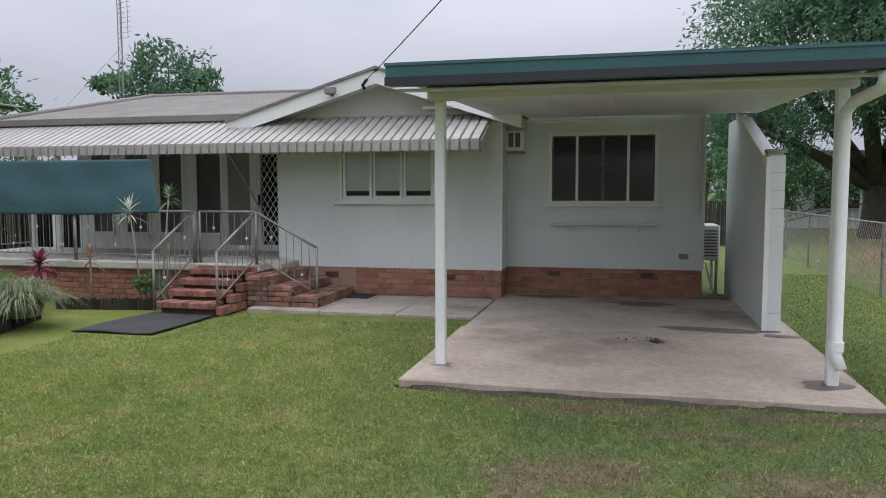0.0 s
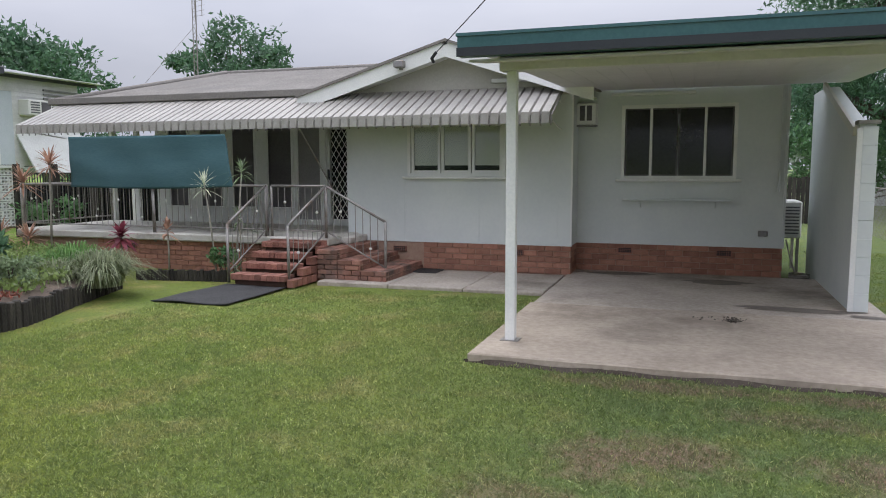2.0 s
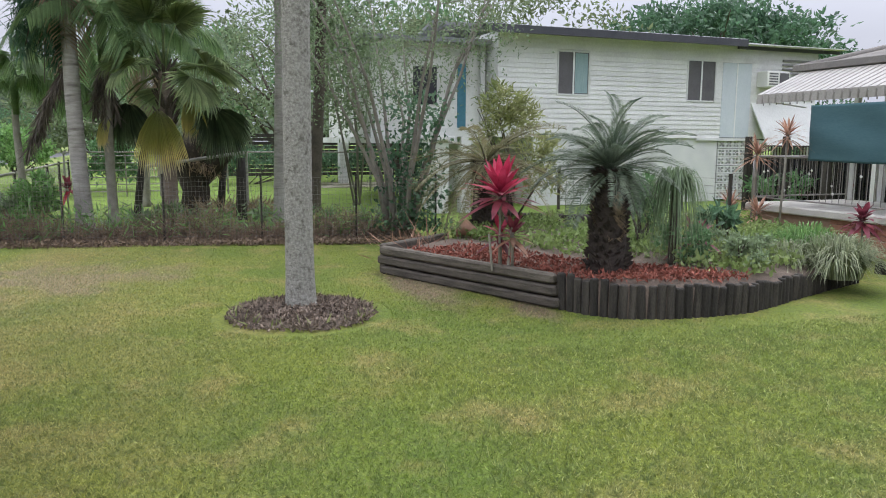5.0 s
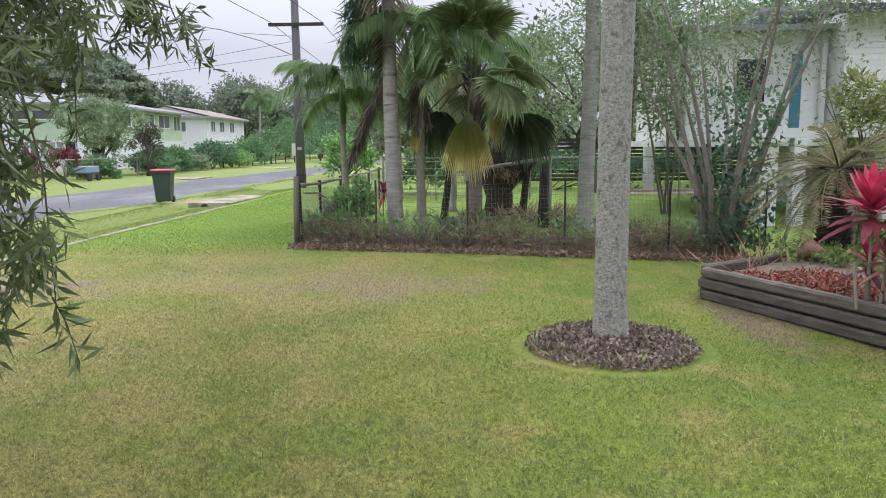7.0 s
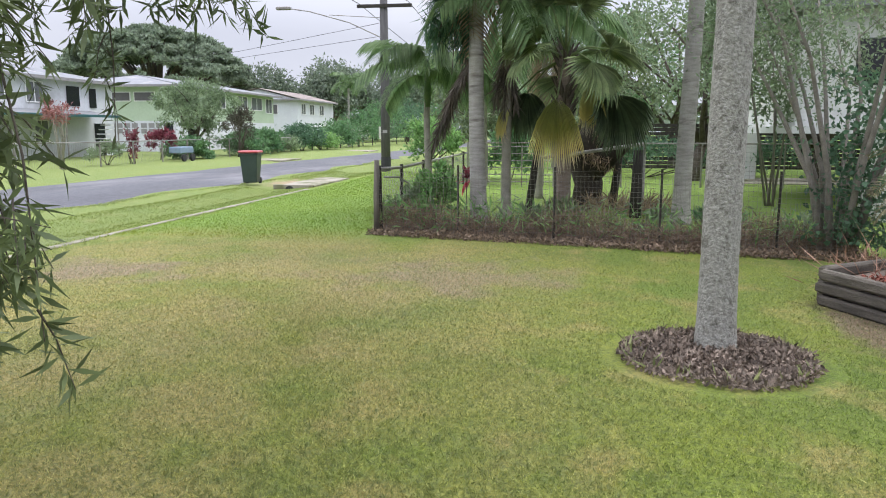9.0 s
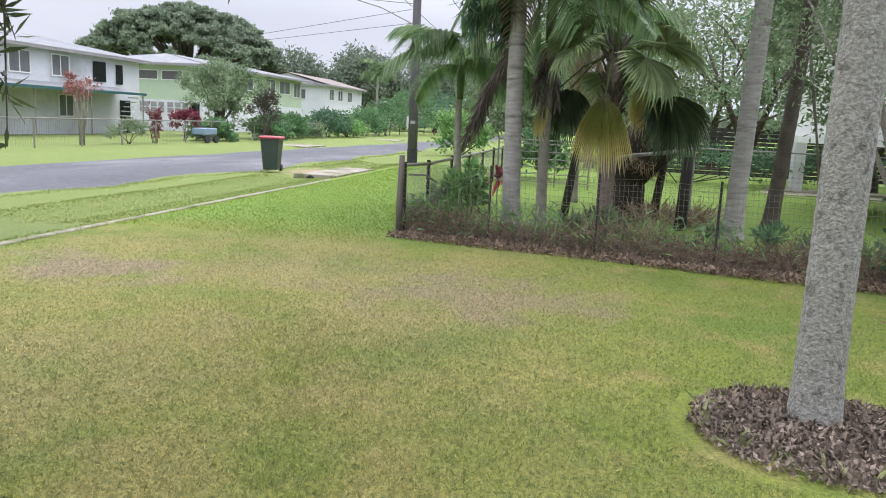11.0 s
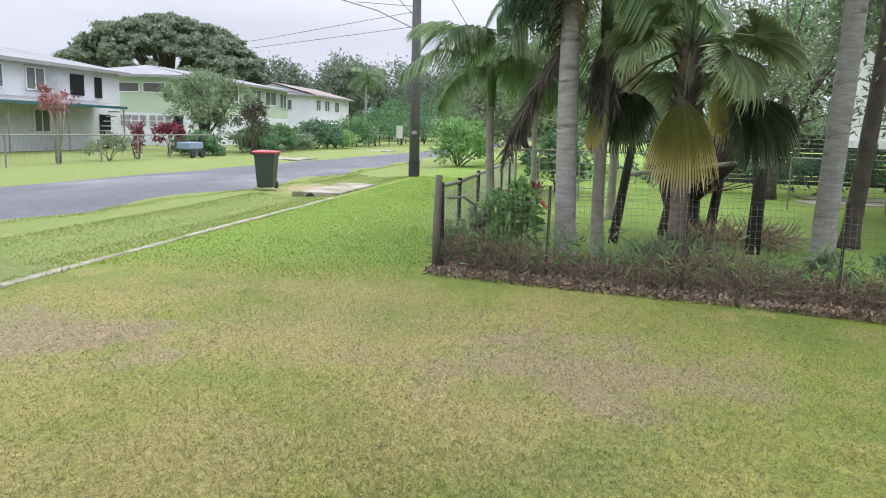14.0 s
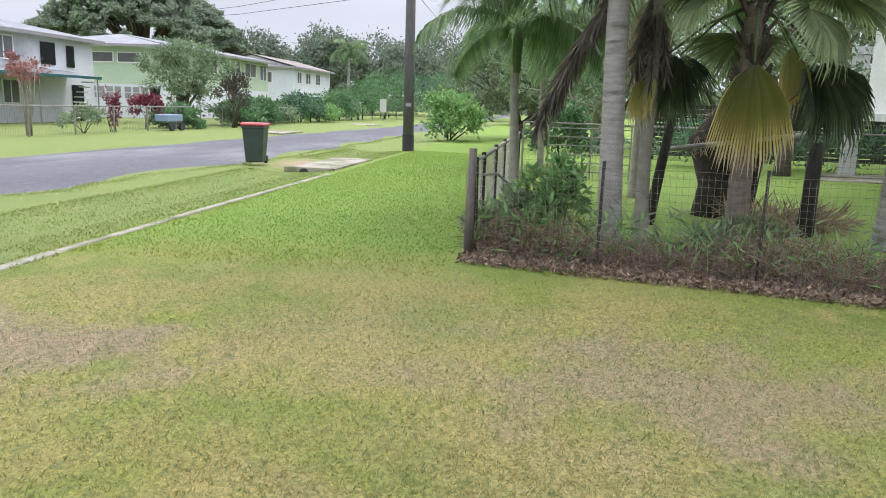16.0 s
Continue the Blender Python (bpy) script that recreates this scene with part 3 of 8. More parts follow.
part("meter_pipe", Geo().tube([(1.05, BY - 0.03, 1.3), (1.05, BY - 0.03, 2.75)], 0.015, 8), M_wall, house)
part("fluorescent_lamp", Geo().chamfer(-1.3, BY - 0.07, 2.70, -0.1, BY, 2.745, 0.008), M_white, house, "white batten lamp")

# windows
glass_refl = bpy.data.materials.new("window_glass")
glass_refl.use_nodes = True
gb = glass_refl.node_tree.nodes["Principled BSDF"]
gb.inputs["Base Color"].default_value = (0.9, 0.95, 0.95, 1)
gb.inputs["Roughness"].default_value = 0.03
gb.inputs["Transmission Weight"].default_value = 1.0
gb.inputs["IOR"].default_value = 1.45
M_blind = mat("cream_blind", (0.74, 0.72, 0.63), (0.80, 0.78, 0.70), scale=3, rough=0.8)
# dark colour that stands in for missing light in enclosed spaces
M_unlit = mat("dim_room", (0.05, 0.05, 0.05), (0.08, 0.08, 0.08), scale=2, rough=0.9)


def window(name, x0, x1, z0, z1, y, panes, frame_w, label, pane_mat, blind=0.0, parent=house, sash_mat=M_white):
    w = part(name, Geo().box(x0 - 0.05, y - 0.03, z1, x1 + 0.05, y + 0.09, z1 + 0.05).box(x0 - 0.05, y - 0.03, z0 - 0.05, x1 + 0.05, y + 0.09, z0)
             .box(x0 - 0.05, y - 0.03, z0, x0, y + 0.09, z1).box(x1, y - 0.03, z0, x1 + 0.05, y + 0.09, z1), M_white, parent, label)
    s = (x1 - x0) / panes
    for i in range(panes):
        a, b = x0 + i * s + 0.006, x0 + (i + 1) * s - 0.006
        f = frame_w
        part("sash", Geo().box(a, y, z0, a + f, y + 0.04, z1).box(b - f, y, z0, b, y + 0.04, z1).box(a + f, y, z0, b - f, y + 0.04, z0 + f).box(a + f, y, z1 - f, b - f, y + 0.04, z1), sash_mat, w)
        p = part("pane", Geo().box(a + f, y + 0.012, z0 + f, b - f, y + 0.018, z1 - f), pane_mat, w)
        if pane_mat == glass_refl:
            p.visible_shadow = False
        if blind:
            part("blind", Geo().box(a + f * 0.5, y + 0.045, z0 + blind, b - f * 0.5, y + 0.055, z1), M_blind, w, "half-drawn cream blind")
    part("sill", Geo().chamfer(x0 - 0.12, y - 0.09, z0 - 0.085, x1 + 0.12, y + 0.0, z0 - 0.05, 0.008), M_white, w)
    return w


window("window", *W1, WY, 3, 0.045, "white timber window of three sashes with cream blinds", glass_refl, blind=0.12)
w2 = window("window", *W2, BY, 4, 0.018, "four-pane aluminium window with dark insect screens", M_glassd, sash_mat=M_screen)
for xm in (-0.715, 0.045):
    part("mullion", Geo().box(xm - 0.018, BY - 0.012, 1.52, xm + 0.018, BY + 0.03, 2.51), M_white, w2)
# dark sheet in place of the dim room behind the panes
part("room_behind_window", Geo().box(-4.6, WY + 0.5, 1.2, -2.4, WY + 0.56, 2.6), M_unlit, house)
part("shelf", Geo().chamfer(-1.1, BY - 0.12, 1.15, 0.45, BY, 1.175, 0.006), M_wall, house)
for x in (-0.85, 0.2):
    part("shelf_bracket", Geo().prism([(0, 0), (0.1, 0.1), (0, 0.1)], 0, 0.02), M_wall, house).matrix_basis = pose(x, BY - 0.0, 1.05, 0, 0, -90)
part("power_outlet", Geo().chamfer(0.80, BY - 0.05, 0.66, 0.93, BY, 0.74, 0.01), M_screen_l, house, "grey weatherproof outlet")


def vent(x, y, z, parent):
    v = part("air_vent", Geo().box(x - 0.11, y - 0.012, z - 0.04, x + 0.11, y + 0.01, z + 0.04), M_brick_step, parent, "terracotta grille vent")
    g = Geo()
    for i in range(6):
        for j in range(3):
            g.box(x - 0.094 + i * 0.032, y - 0.0145, z - 0.034 + j * 0.024, x - 0.069 + i * 0.032, y - 0.0125, z - 0.015 + j * 0.024)
    part("grille_holes", g, M_dark, v)


for x in (-4.5, -2.6):
    vent(x, WY - 0.015, 0.37, house)
for x in (-1.05, 0.36):
    vent(x, BY - 0.015, 0.40, house)
vent(-8.9, 9.99, 0.38, house)

# verandah
ver = thing("verandah", (-8.2, 11, 0), "shaded front verandah with a pale slab floor", "verandah")
part("deck", Geo().chamfer(-11.3, 9.93, 0.48, -5.22, VY, 0.605, 0.02), M_deck, ver)
part("deck_return", Geo().chamfer(-5.22, 10.35, 0.48, -5.06, 10.98, 0.585, 0.015), M_deck, ver)
part("ceiling_lining", Geo().box(-11.3, 11.0, 2.72, -5.3, VY + 0.1, 2.76), M_white, ver)
WINS = [(-9.85, -9.39), (-9.12, -8.61), (-8.40, -7.90), (-7.63, -7.11)]
vw = part("verandah_wall", wall_with_holes(-10.15, -5.42, 0.605, 2.72, VY, VY + 0.1, [(a, b, 0.92, 2.4) for a, b in WINS] + [(-7.0, -6.55, 0.7, 2.4), (-6.40, -5.60, 0.62, 2.4)]), M_white, ver)
for a, b in WINS:
    wv = part("screened_window", Geo().box(a, VY + 0.03, 0.92, b, VY + 0.05, 2.4), M_screen, ver, "tall window with dark fly screen")
    part("stile", Geo().box(a - 0.03, VY - 0.02, 0.9, a + 0.02, VY, 2.42).box(b - 0.02, VY - 0.02, 0.9, b + 0.03, VY, 2.42), M_white, wv)
    part("sill", Geo().box(a - 0.04, VY - 0.05, 0.88, b + 0.04, VY, 0.915), M_white, wv)
part("pale_screen", Geo().box(-7.0, VY + 0.03, 0.7, -6.55, VY + 0.05, 2.4), M_screen_l, ver, "pale grey fly screen")
door = part("security_door", Geo().box(-6.40, VY + 0.0, 0.625, -6.34, VY + 0.03, 2.4).box(-5.66, VY, 0.625, -5.60, VY + 0.03, 2.4).box(-6.34, VY, 0.625, -5.66, VY + 0.03, 0.72).box(-6.34, VY, 2.33, -5.66, VY + 0.03, 2.4), M_white, ver, "white-framed security door with diamond lattice")
part("door_leaf", Geo().box(-6.34, VY + 0.06, 0.63, -5.66, VY + 0.09, 2.38), M_glassd, door)
g = Geo()
for i in range(-12, 8):
    for s in (1, -1):
        xa = -6.34 + i * 0.11 if s > 0 else -5.66 - i * 0.11
        pts = []
        for k in range(2):
            z = 0.72 if k == 0 else 2.33
            pts.append((xa + s * (z - 0.72) * 0.62, z))
        (xs_, zs_), (xe, ze) = pts
        lo, hi = (-6.34, -5.66)
        t0, t1 = sorted(((lo - xs_) / (xe - xs_), (hi - xs_) / (xe - xs_)))
        t0, t1 = max(0, t0), min(1, t1)
        if t0 < t1:
            g.tube([(xs_ + (xe - xs_) * t0, VY + 0.02, zs_ + (ze - zs_) * t0), (xs_ + (xe - xs_) * t1, VY + 0.02, zs_ + (ze - zs_) * t1)], 0.007, 4, False)
part("diamond_lattice", g, M_white, door)
part("door_handle", Geo().chamfer(-6.385, VY - 0.03, 1.42, -6.345, VY, 1.62, 0.008), M_dark, door)
part("lining_post", Geo().box(-6.48, VY - 0.03, 0.605, -6.41, VY, 2.5), M_white, ver)
for x in (-11.15, -10.55):
    part("verandah_post", Geo().chamfer(x - 0.045, VY - 0.1, 0.605, x + 0.045, VY - 0.01, 2.72, 0.006), M_white, ver)
part("beam", Geo().box(-11.3, 10.95, 2.62, -5.42, 11.0, 2.74), M_white, ver)
part("wall_end", Geo().box(-10.15, VY + 0.1, 0.605, -10.05, 18.5, 2.76), M_white, ver)
part("side_foundation", Geo().box(-11.2, 10.3, 0.0, -11.1, 18.5, 0.48), M_mortar, ver)

# stays that hold the awning
for x0, x1 in ((-5.75, -5.62),):
    part("awning_stay", Geo().tube([(x0, 10.05, 2.25), (x1 - 0.0, 10.9, 1.30)], 0.012, 6), M_steel, ver)


# railings
def railing(name, pa, pb, z_floor_a, z_floor_b, label, height=0.77, post_b=True, post_a=True, drop_a=0.0, drop_b=0.0, n=None):
    """A pipe railing from pa to pb (x, y), with balusters and small cast ornaments."""
    a, b = Vector((*pa, 0)), Vector((*pb, 0))
    r = thing(name, (pa[0], pa[1], z_floor_a), label, "railing", group="verandah railings")
    za, zb = z_floor_a + height, z_floor_b + height
    A, B = Vector((*pa, za)), Vector((*pb, zb))
    part("top_rail", Geo().tube([A, B], 0.019, 8), M_steel, r, smooth=True)
    part("bottom_rail", Geo().tube([A - Vector((0, 0, height - 0.1)), B - Vector((0, 0, height - 0.1))], 0.013, 6), M_steel, r, smooth=True)
    if post_a:
        part("post", Geo().tube([(*pa, z_floor_a - drop_a), A], 0.02, 8), M_steel, r, smooth=True)
    if post_b:
        part("post", Geo().tube([(*pb, z_floor_b - drop_b), B], 0.02, 8), M_steel, r, smooth=True)
    k = n or max(2, int((b - a).length / 0.115))
    for i in range(1, k):
        p = A.lerp(B, i / k)
        part("baluster", Geo().tube([p - Vector((0, 0, height - 0.1)), p], 0.0065, 5), M_steel, r)
        if i % 4 == 2:
            q = p - Vector((0, 0, height * (0.32 if i % 8 == 2 else 0.68)))
            part("ornament", Geo().add([q + Vector(o) for o in ((0.028, 0, 0), (0, 0.012, 0), (-0.028, 0, 0), (0, -0.012, 0), (0, 0, 0.034), (0, 0, -0.034))],
                                      [(0, 1, 4), (1, 2, 4), (2, 3, 4), (3, 0, 4), (1, 0, 5), (2, 1, 5), (3, 2, 5), (0, 3, 5)]), M_cream, r)
    return r


railing("verandah_railing", (-11.2, 9.99), (-8.42, 9.99), 0.605, 0.605, "galvanised pipe railing with thin balusters on the verandah edge")
railing("verandah_railing", (-8.40, 9.99), (-6.29, 9.99), 0.605, 0.605, "galvanised pipe railing with thin balusters on the verandah edge", drop_a=0.15)
railing("verandah_gate", (-6.21, 9.99), (-5.29, 9.99), 0.605, 0.605, "closed pipe gate with thin balusters at the stair head")
railing("stair_railing", (-6.29, 9.95), (-6.28, 8.92), 0.605, 0.09, "sloping pipe stair railing with balusters on brick steps", drop_b=0.05)
railing("stair_railing", (-5.27, 9.95), (-5.33, 8.95), 0.605, 0.09, "sloping pipe stair railing with balusters on brick steps", drop_b=0.05)
railing("stair_railing", (-5.25, 9.93), (-4.28, 9.88), 0.605, 0.10, "sloping pipe stair railing beside the side steps", drop_b=0.05, n=8)
railing("verandah_railing", (-11.2, 10.05), (-11.2, 12.1), 0.605, 0.605, "galvanised pipe railing across the verandah end")

# shade cloth
g = Geo()
nx, nz = 60, 22
for j in range(nz + 1):
    for i in range(nx + 1):
        u, w = i / nx, j / nz
        x = -10.03 + u * (3.06 + 0.12 * (1 - w))
        z = 1.335 + w * 0.83 - 0.03 * math.sin(math.pi * u) * (1 - w) + 0.02 * u * (1 - w)
        y = 9.93 + 0.010 * math.sin(w * 9 + 2.5 * math.sin(u * 3)) * (1 - 0.5 * w) + 0.007 * math.sin(u * 17 + w * 5) + 0.012 * math.sin(u * 6.0)
        g.v.append((x, y, z))
for j in range(nz):
    for i in range(nx):
        a = j * (nx + 1) + i
        g.f.append((a, a + 1, a + nx + 2, a + nx + 1))
sc = part("shade_cloth", g, M_shade, smooth=True)
so = sc.modifiers.new("thickness", "SOLIDIFY")
so.thickness = 0.006
tagged(sc, "teal-green shade cloth hung below the awning", "shade cloth")
sc.location = (0, 0, 0)

# awning: raised pans and the channels between them
awn = thing("awning", (-6.5, 10.5, 2.3), "long cream metal strip awning with scalloped front edge", "awning")
AX0, AX1, PITCH = -11.2, -1.9, 9.3 / 66
n_pan = int(round((AX1 - AX0) / PITCH))
for i in range(n_pan):
    x = AX0 + i * PITCH
    g = Geo()
    top, low = Vector((0, 11.0, 2.79)), Vector((0, 9.98, 2.35))
    w = 0.104
    up = Vector((0, -0.016, 0.038))
    for s0, s1, lift in ((0.0, w, 1.0),):
        a, b = top + up, low + up
        v = [(x + s0, a.y, a.z), (x + s1, a.y, a.z), (x + s1, b.y, b.z), (x + s0, b.y, b.z),
             (x + s0 - 0.012, top.y, top.z), (x + s1 + 0.012, top.y, top.z), (x + s1 + 0.012, low.y, low.z), (x + s0 - 0.012, low.y, low.z),
             (x + s0, b.y - 0.012, b.z - 0.15), (x + s1, b.y - 0.012, b.z - 0.15), (x + s0 - 0.012, low.y + 0.012, b.z - 0.15), (x + s1 + 0.012, low.y + 0.012, b.z - 0.15)]
        g.add(v, [(0, 3, 2, 1), (0, 4, 7, 3), (1, 2, 6, 5), (3, 8, 9, 2), (3, 7, 10, 8), (2, 9, 11, 6)])
    part("awning_pan", g, M_awn, awn)
    g = Geo()
    g.box(-0.001, 0, 0, PITCH - w - 0.018, 0.004, 0.145, pose(x + w + 0.010, 9.985, 2.205))
    v = [(x + w + 0.01, 11.0, 2.785), (x + PITCH - 0.01, 11.0, 2.785), (x + PITCH - 0.01, 9.99, 2.349), (x + w + 0.01, 9.99, 2.349)]
    v += [(p[0], p[1], p[2] - 0.004) for p in v]
    g.add(v, [(0, 3, 2, 1), (4, 5, 6, 7), (0, 1, 5, 4), (1, 2, 6, 5), (2, 3, 7, 6), (3, 0, 4, 7)])
    part("awning_channel", g, M_awn_d, awn)
part("awning_frame", Geo().tube([(AX0, 10.02, 2.30), (AX1, 10.02, 2.30)], 0.015, 6).tube([(AX0, 10.6, 2.56), (AX1, 10.6, 2.56)], 0.012, 6), M_cream, awn)
for x in (AX0 + 0.02, AX1 - 0.05):
    part("end_arm", Geo().tube([(x, 11.0, 2.2), (x, 10.0, 2.3)], 0.012, 6), M_cream, awn)


# roofs
def corrugated(p00, p10, p01, p11, pitch=0.15, amp=0.022, rows=3):
    """A ribbed sheet: ribs run from the p0x edge (eave) to the p1x edge (ridge)."""
    p00, p10, p01, p11 = (Vector(p) for p in (p00, p10, p01, p11))
    k = max(2, int((p01 - p00).length / pitch)) * 4
    g = Geo()
    nrm = (p01 - p00).cross(p10 - p00).normalized()
    if nrm.z < 0:
        nrm = -nrm
    for j in range(rows + 1):
        for i in range(k + 1):
            u, w = i / k, j / rows
            p = p00.lerp(p01, u).lerp(p10.lerp(p11, u), w)
            g.v.append(p + nrm * amp * (1, 0.2, -0.6, 0.2)[i % 4])
    for j in range(rows):
        for i in range(k):
            a = j * (k + 1) + i
            g.f.append((a, a + 1, a + k + 2, a + k + 1))
    return g


roof = thing("roof", (-6, 14, 2.8), "low weathered pale corrugated roof", "roof", kind="structure")
part("main_front_slope", corrugated((-11.35, 10.98, 2.86), (-10.1, 14.6, 3.74), (-5.2, 10.98, 2.86), (-5.2, 14.6, 3.74)), M_roof, roof)
part("hip_slope", corrugated((-11.35, 18.6, 2.86), (-10.1, 14.62, 3.74), (-11.35, 10.98, 2.86), (-10.1, 14.6, 3.74)), M_roof, roof)
part("rear_slope", corrugated((1.3, 18.6, 2.86), (1.3, 14.6, 3.74), (-11.35, 18.6, 2.86), (-10.1, 14.6, 3.74)), M_roof, roof)
part("right_slope", corrugated((-3.6, 12.3, 3.1), (-3.6, 14.6, 3.74), (1.3, 11.45, 2.95), (1.3, 14.6, 3.74)), M_roof, roof)
AP, GL, GR = (-3.62, 3.44), (-6.10, 2.70), (-1.45, 2.74)
part("gable_left_slope", corrugated((GL[0], 10.66, GL[1] + 0.03), (AP[0], 10.66, AP[1] + 0.03), (GL[0], 14.0, GL[1] + 0.03), (AP[0], 14.0, AP[1] + 0.03)), M_roof, roof)
part("gable_right_slope", corrugated((GR[0], 10.66, GR[1] + 0.03), (AP[0], 10.66, AP[1] + 0.03), (GR[0], 14.0, GR[1] + 0.03), (AP[0], 14.0, AP[1] + 0.03)), M_roof, roof)
part("ridge_cap", Geo().tube([(AP[0], 10.62, AP[1] + 0.045), (AP[0], 14.2, AP[1] + 0.045)], 0.05, 8), M_roof, roof, smooth=True)
part("ridge_cap", Geo().tube([(-10.1, 14.6, 3.75), (1.3, 14.6, 3.75)], 0.06, 8), M_roof, roof, smooth=True)
part("hip_cap", Geo().tube([(-11.35, 10.98, 2.88), (-10.1, 14.6, 3.76)], 0.06, 8), M_roof, roof, smooth=True)
part("gutter", Geo().chamfer(-11.4, 10.86, 2.80, -5.95, 10.98, 2.92, 0.012), M_roof, roof, "weathered cream gutter")
# dark strip standing in for the shade in the gap below the roof edge
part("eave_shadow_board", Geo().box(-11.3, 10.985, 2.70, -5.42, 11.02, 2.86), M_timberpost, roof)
for (xa, za), (xb, zb) in ((GL, AP), (AP, GR)):
    part("barge_board", Geo().prism([(xa, za - 0.17), (xb, zb - 0.17), (xb, zb + 0.045), (xa, za + 0.045)], 10.62, 10.65), M_white, roof, "white painted barge board")
    part("barge_cap", Geo().prism([(xa, za + 0.045), (xb, zb + 0.045), (xb, zb + 0.085), (xa, za + 0.085)], 10.585, 10.72), M_roof, roof)
    part("soffit", Geo().prism([(xa, za - 0.13), (xb, zb - 0.13), (xb, zb - 0.11), (xa, za - 0.11)], 10.65, WY), M_white, roof)
gw = Geo().prism([(-5.6, 2.70), (-1.78, 2.70), (-1.78, 2.78), AP[:1] + (AP[1] - 0.12,), (-5.6, 2.80)], WY - 0.004, WY + 0.12)
part("gable_wall", gw, mat("gable_paint", (0.44, 0.42, 0.385), (0.52, 0.50, 0.46), scale=2, rough=0.6), house)

# flood light, insulator and overhead service cable
fl = thing("flood_light", (-4.3, 10.6, 3.1), "small grey floodlight fixed to the barge board", "lamp")
part("bracket", Geo().box(-4.32, 10.56, 3.10, -4.28, 10.62, 3.2), M_steel, fl)
part("lamp_housing", Geo().chamfer(-4.38, 10.46, 3.12, -4.22, 10.58, 3.23, 0.015, None), M_steel, fl)
part("lamp_glass", Geo().box(-4.365, 10.452, 3.135, -4.235, 10.459, 3.215), M_screen_l, fl)
cab = thing("service_cable", (-3.75, 10.55, 3.3), "black overhead service cable fixed to the gable", "cable")
part("insulator", Geo().tube([(-3.80, 10.62, 3.20), (-3.80, 10.55, 3.24), (-3.72, 10.52, 3.32)], 0.025, 8), M_dark, cab)
pts = []
for i in range(25):
    u = i / 24
    pts.append((-3.72 + u * 9.5, 10.52 - u * 13.8, 3.32 + u * 3.0 - 0.9 * u * (1 - u)))
part("wire", Geo().tube(pts, 0.007, 6), M_dark, cab)
cl = thing("wall_lamp", (-2.75, 11.0, 2.95), "white twin fluorescent fitting high on the gable", "lamp")
part("fitting", Geo().chamfer(-3.0, 10.93, 2.90, -2.35, 10.99, 2.96, 0.01), M_white, cl)

# window air conditioner
ac = thing("window_air_conditioner", (-1.66, BY, 2.27), "small white window air conditioner set in the wall", "air conditioner")
part("casing", Geo().chamfer(-1.80, BY - 0.20, 2.28, -1.50, BY + 0.1, 2.60, 0.012), M_white, ac)
for x in (-1.74, -1.635):
    part("side_grille", Geo().box(x, BY - 0.206, 2.34, x + 0.075, BY - 0.2, 2.56), M_screen, ac)
part("drip_tray", Geo().box(-1.80, BY - 0.2, 2.255, -1.50, BY, 2.278), M_screen_l, ac)

# outdoor unit, hose
ou = thing("outdoor_air_conditioner", (1.4, 13, 0.3), "cream outdoor air conditioner unit on the side wall", "air conditioner")
part("casing", Geo().chamfer(1.15, 12.6, 0.55, 1.50, 13.4, 1.12, 0.02), M_cream, ou)
for i in range(9):
    part("louvre", Geo().box(1.20, 12.592, 0.62 + i * 0.05, 1.46, 12.6, 0.64 + i * 0.05), M_screen, ou)
for x, y in ((1.16, 12.65), (1.44, 12.65), (1.16, 13.3), (1.44, 13.3)):
    part("leg", Geo().box(x, y, 0.0, x + 0.04, y + 0.05, 0.55), M_steel, ou)
hose = thing("garden_hose", (1.3, 11.7, 0.07), "grey-green garden hose coiled at the house corner", "hose")
pts = [(1.17, 11.5, 0.62), (1.22, 11.45, 0.4), (1.28, 11.4, 0.2), (1.32, 11.42, 0.10)]
pts += [(1.36 + 0.13 * math.cos(a * 0.5), 11.5 + 0.12 * math.sin(a * 0.5), 0.085 + 0.004 * a * 0.5) for a in range(32)]
part("hose_coil", Geo().tube(pts, 0.011, 6), M_steel, hose, smooth=True)

# ---- carport ----
M_soffit = mat("grey_white_soffit", (0.60, 0.575, 0.62), (0.68, 0.65, 0.69), scale=2.5, rough=0.5)
cp = thing("carport", (0, 8, 0.07), "flat-roofed white carport with green gutter", "carport")
part("post", Geo().chamfer(-1.68, 6.53, 0.075, -1.59, 6.62, 2.49, 0.006), M_white, cp)
part("post_plate", Geo().box(-1.72, 6.50, 0.075, -1.55, 6.65, 0.082), M_steel, cp)
part("post", Geo().chamfer(1.63, 6.53, 0.075, 1.72, 6.62, 2.49, 0.006), M_white, cp)
part("front_beam", Geo().chamfer(-1.74, 6.50, 2.49, 1.78, 6.64, 2.62, 0.006), M_soffit, cp)
for i in range(15):
    xa = -1.86 + i * 0.248
    v = [(xa, 5.95, 2.60), (xa + 0.245, 5.95, 2.60), (xa + 0.245, 11.53, 2.79), (xa, 11.53, 2.79)]
    v += [(p[0], p[1], p[2] + 0.06) for p in v]
    part("roof_sheet", Geo().add(v, [(0, 3, 2, 1), (4, 5, 6, 7), (0, 1, 5, 4), (1, 2, 6, 5), (2, 3, 7, 6), (3, 0, 4, 7)]), M_soffit, cp)
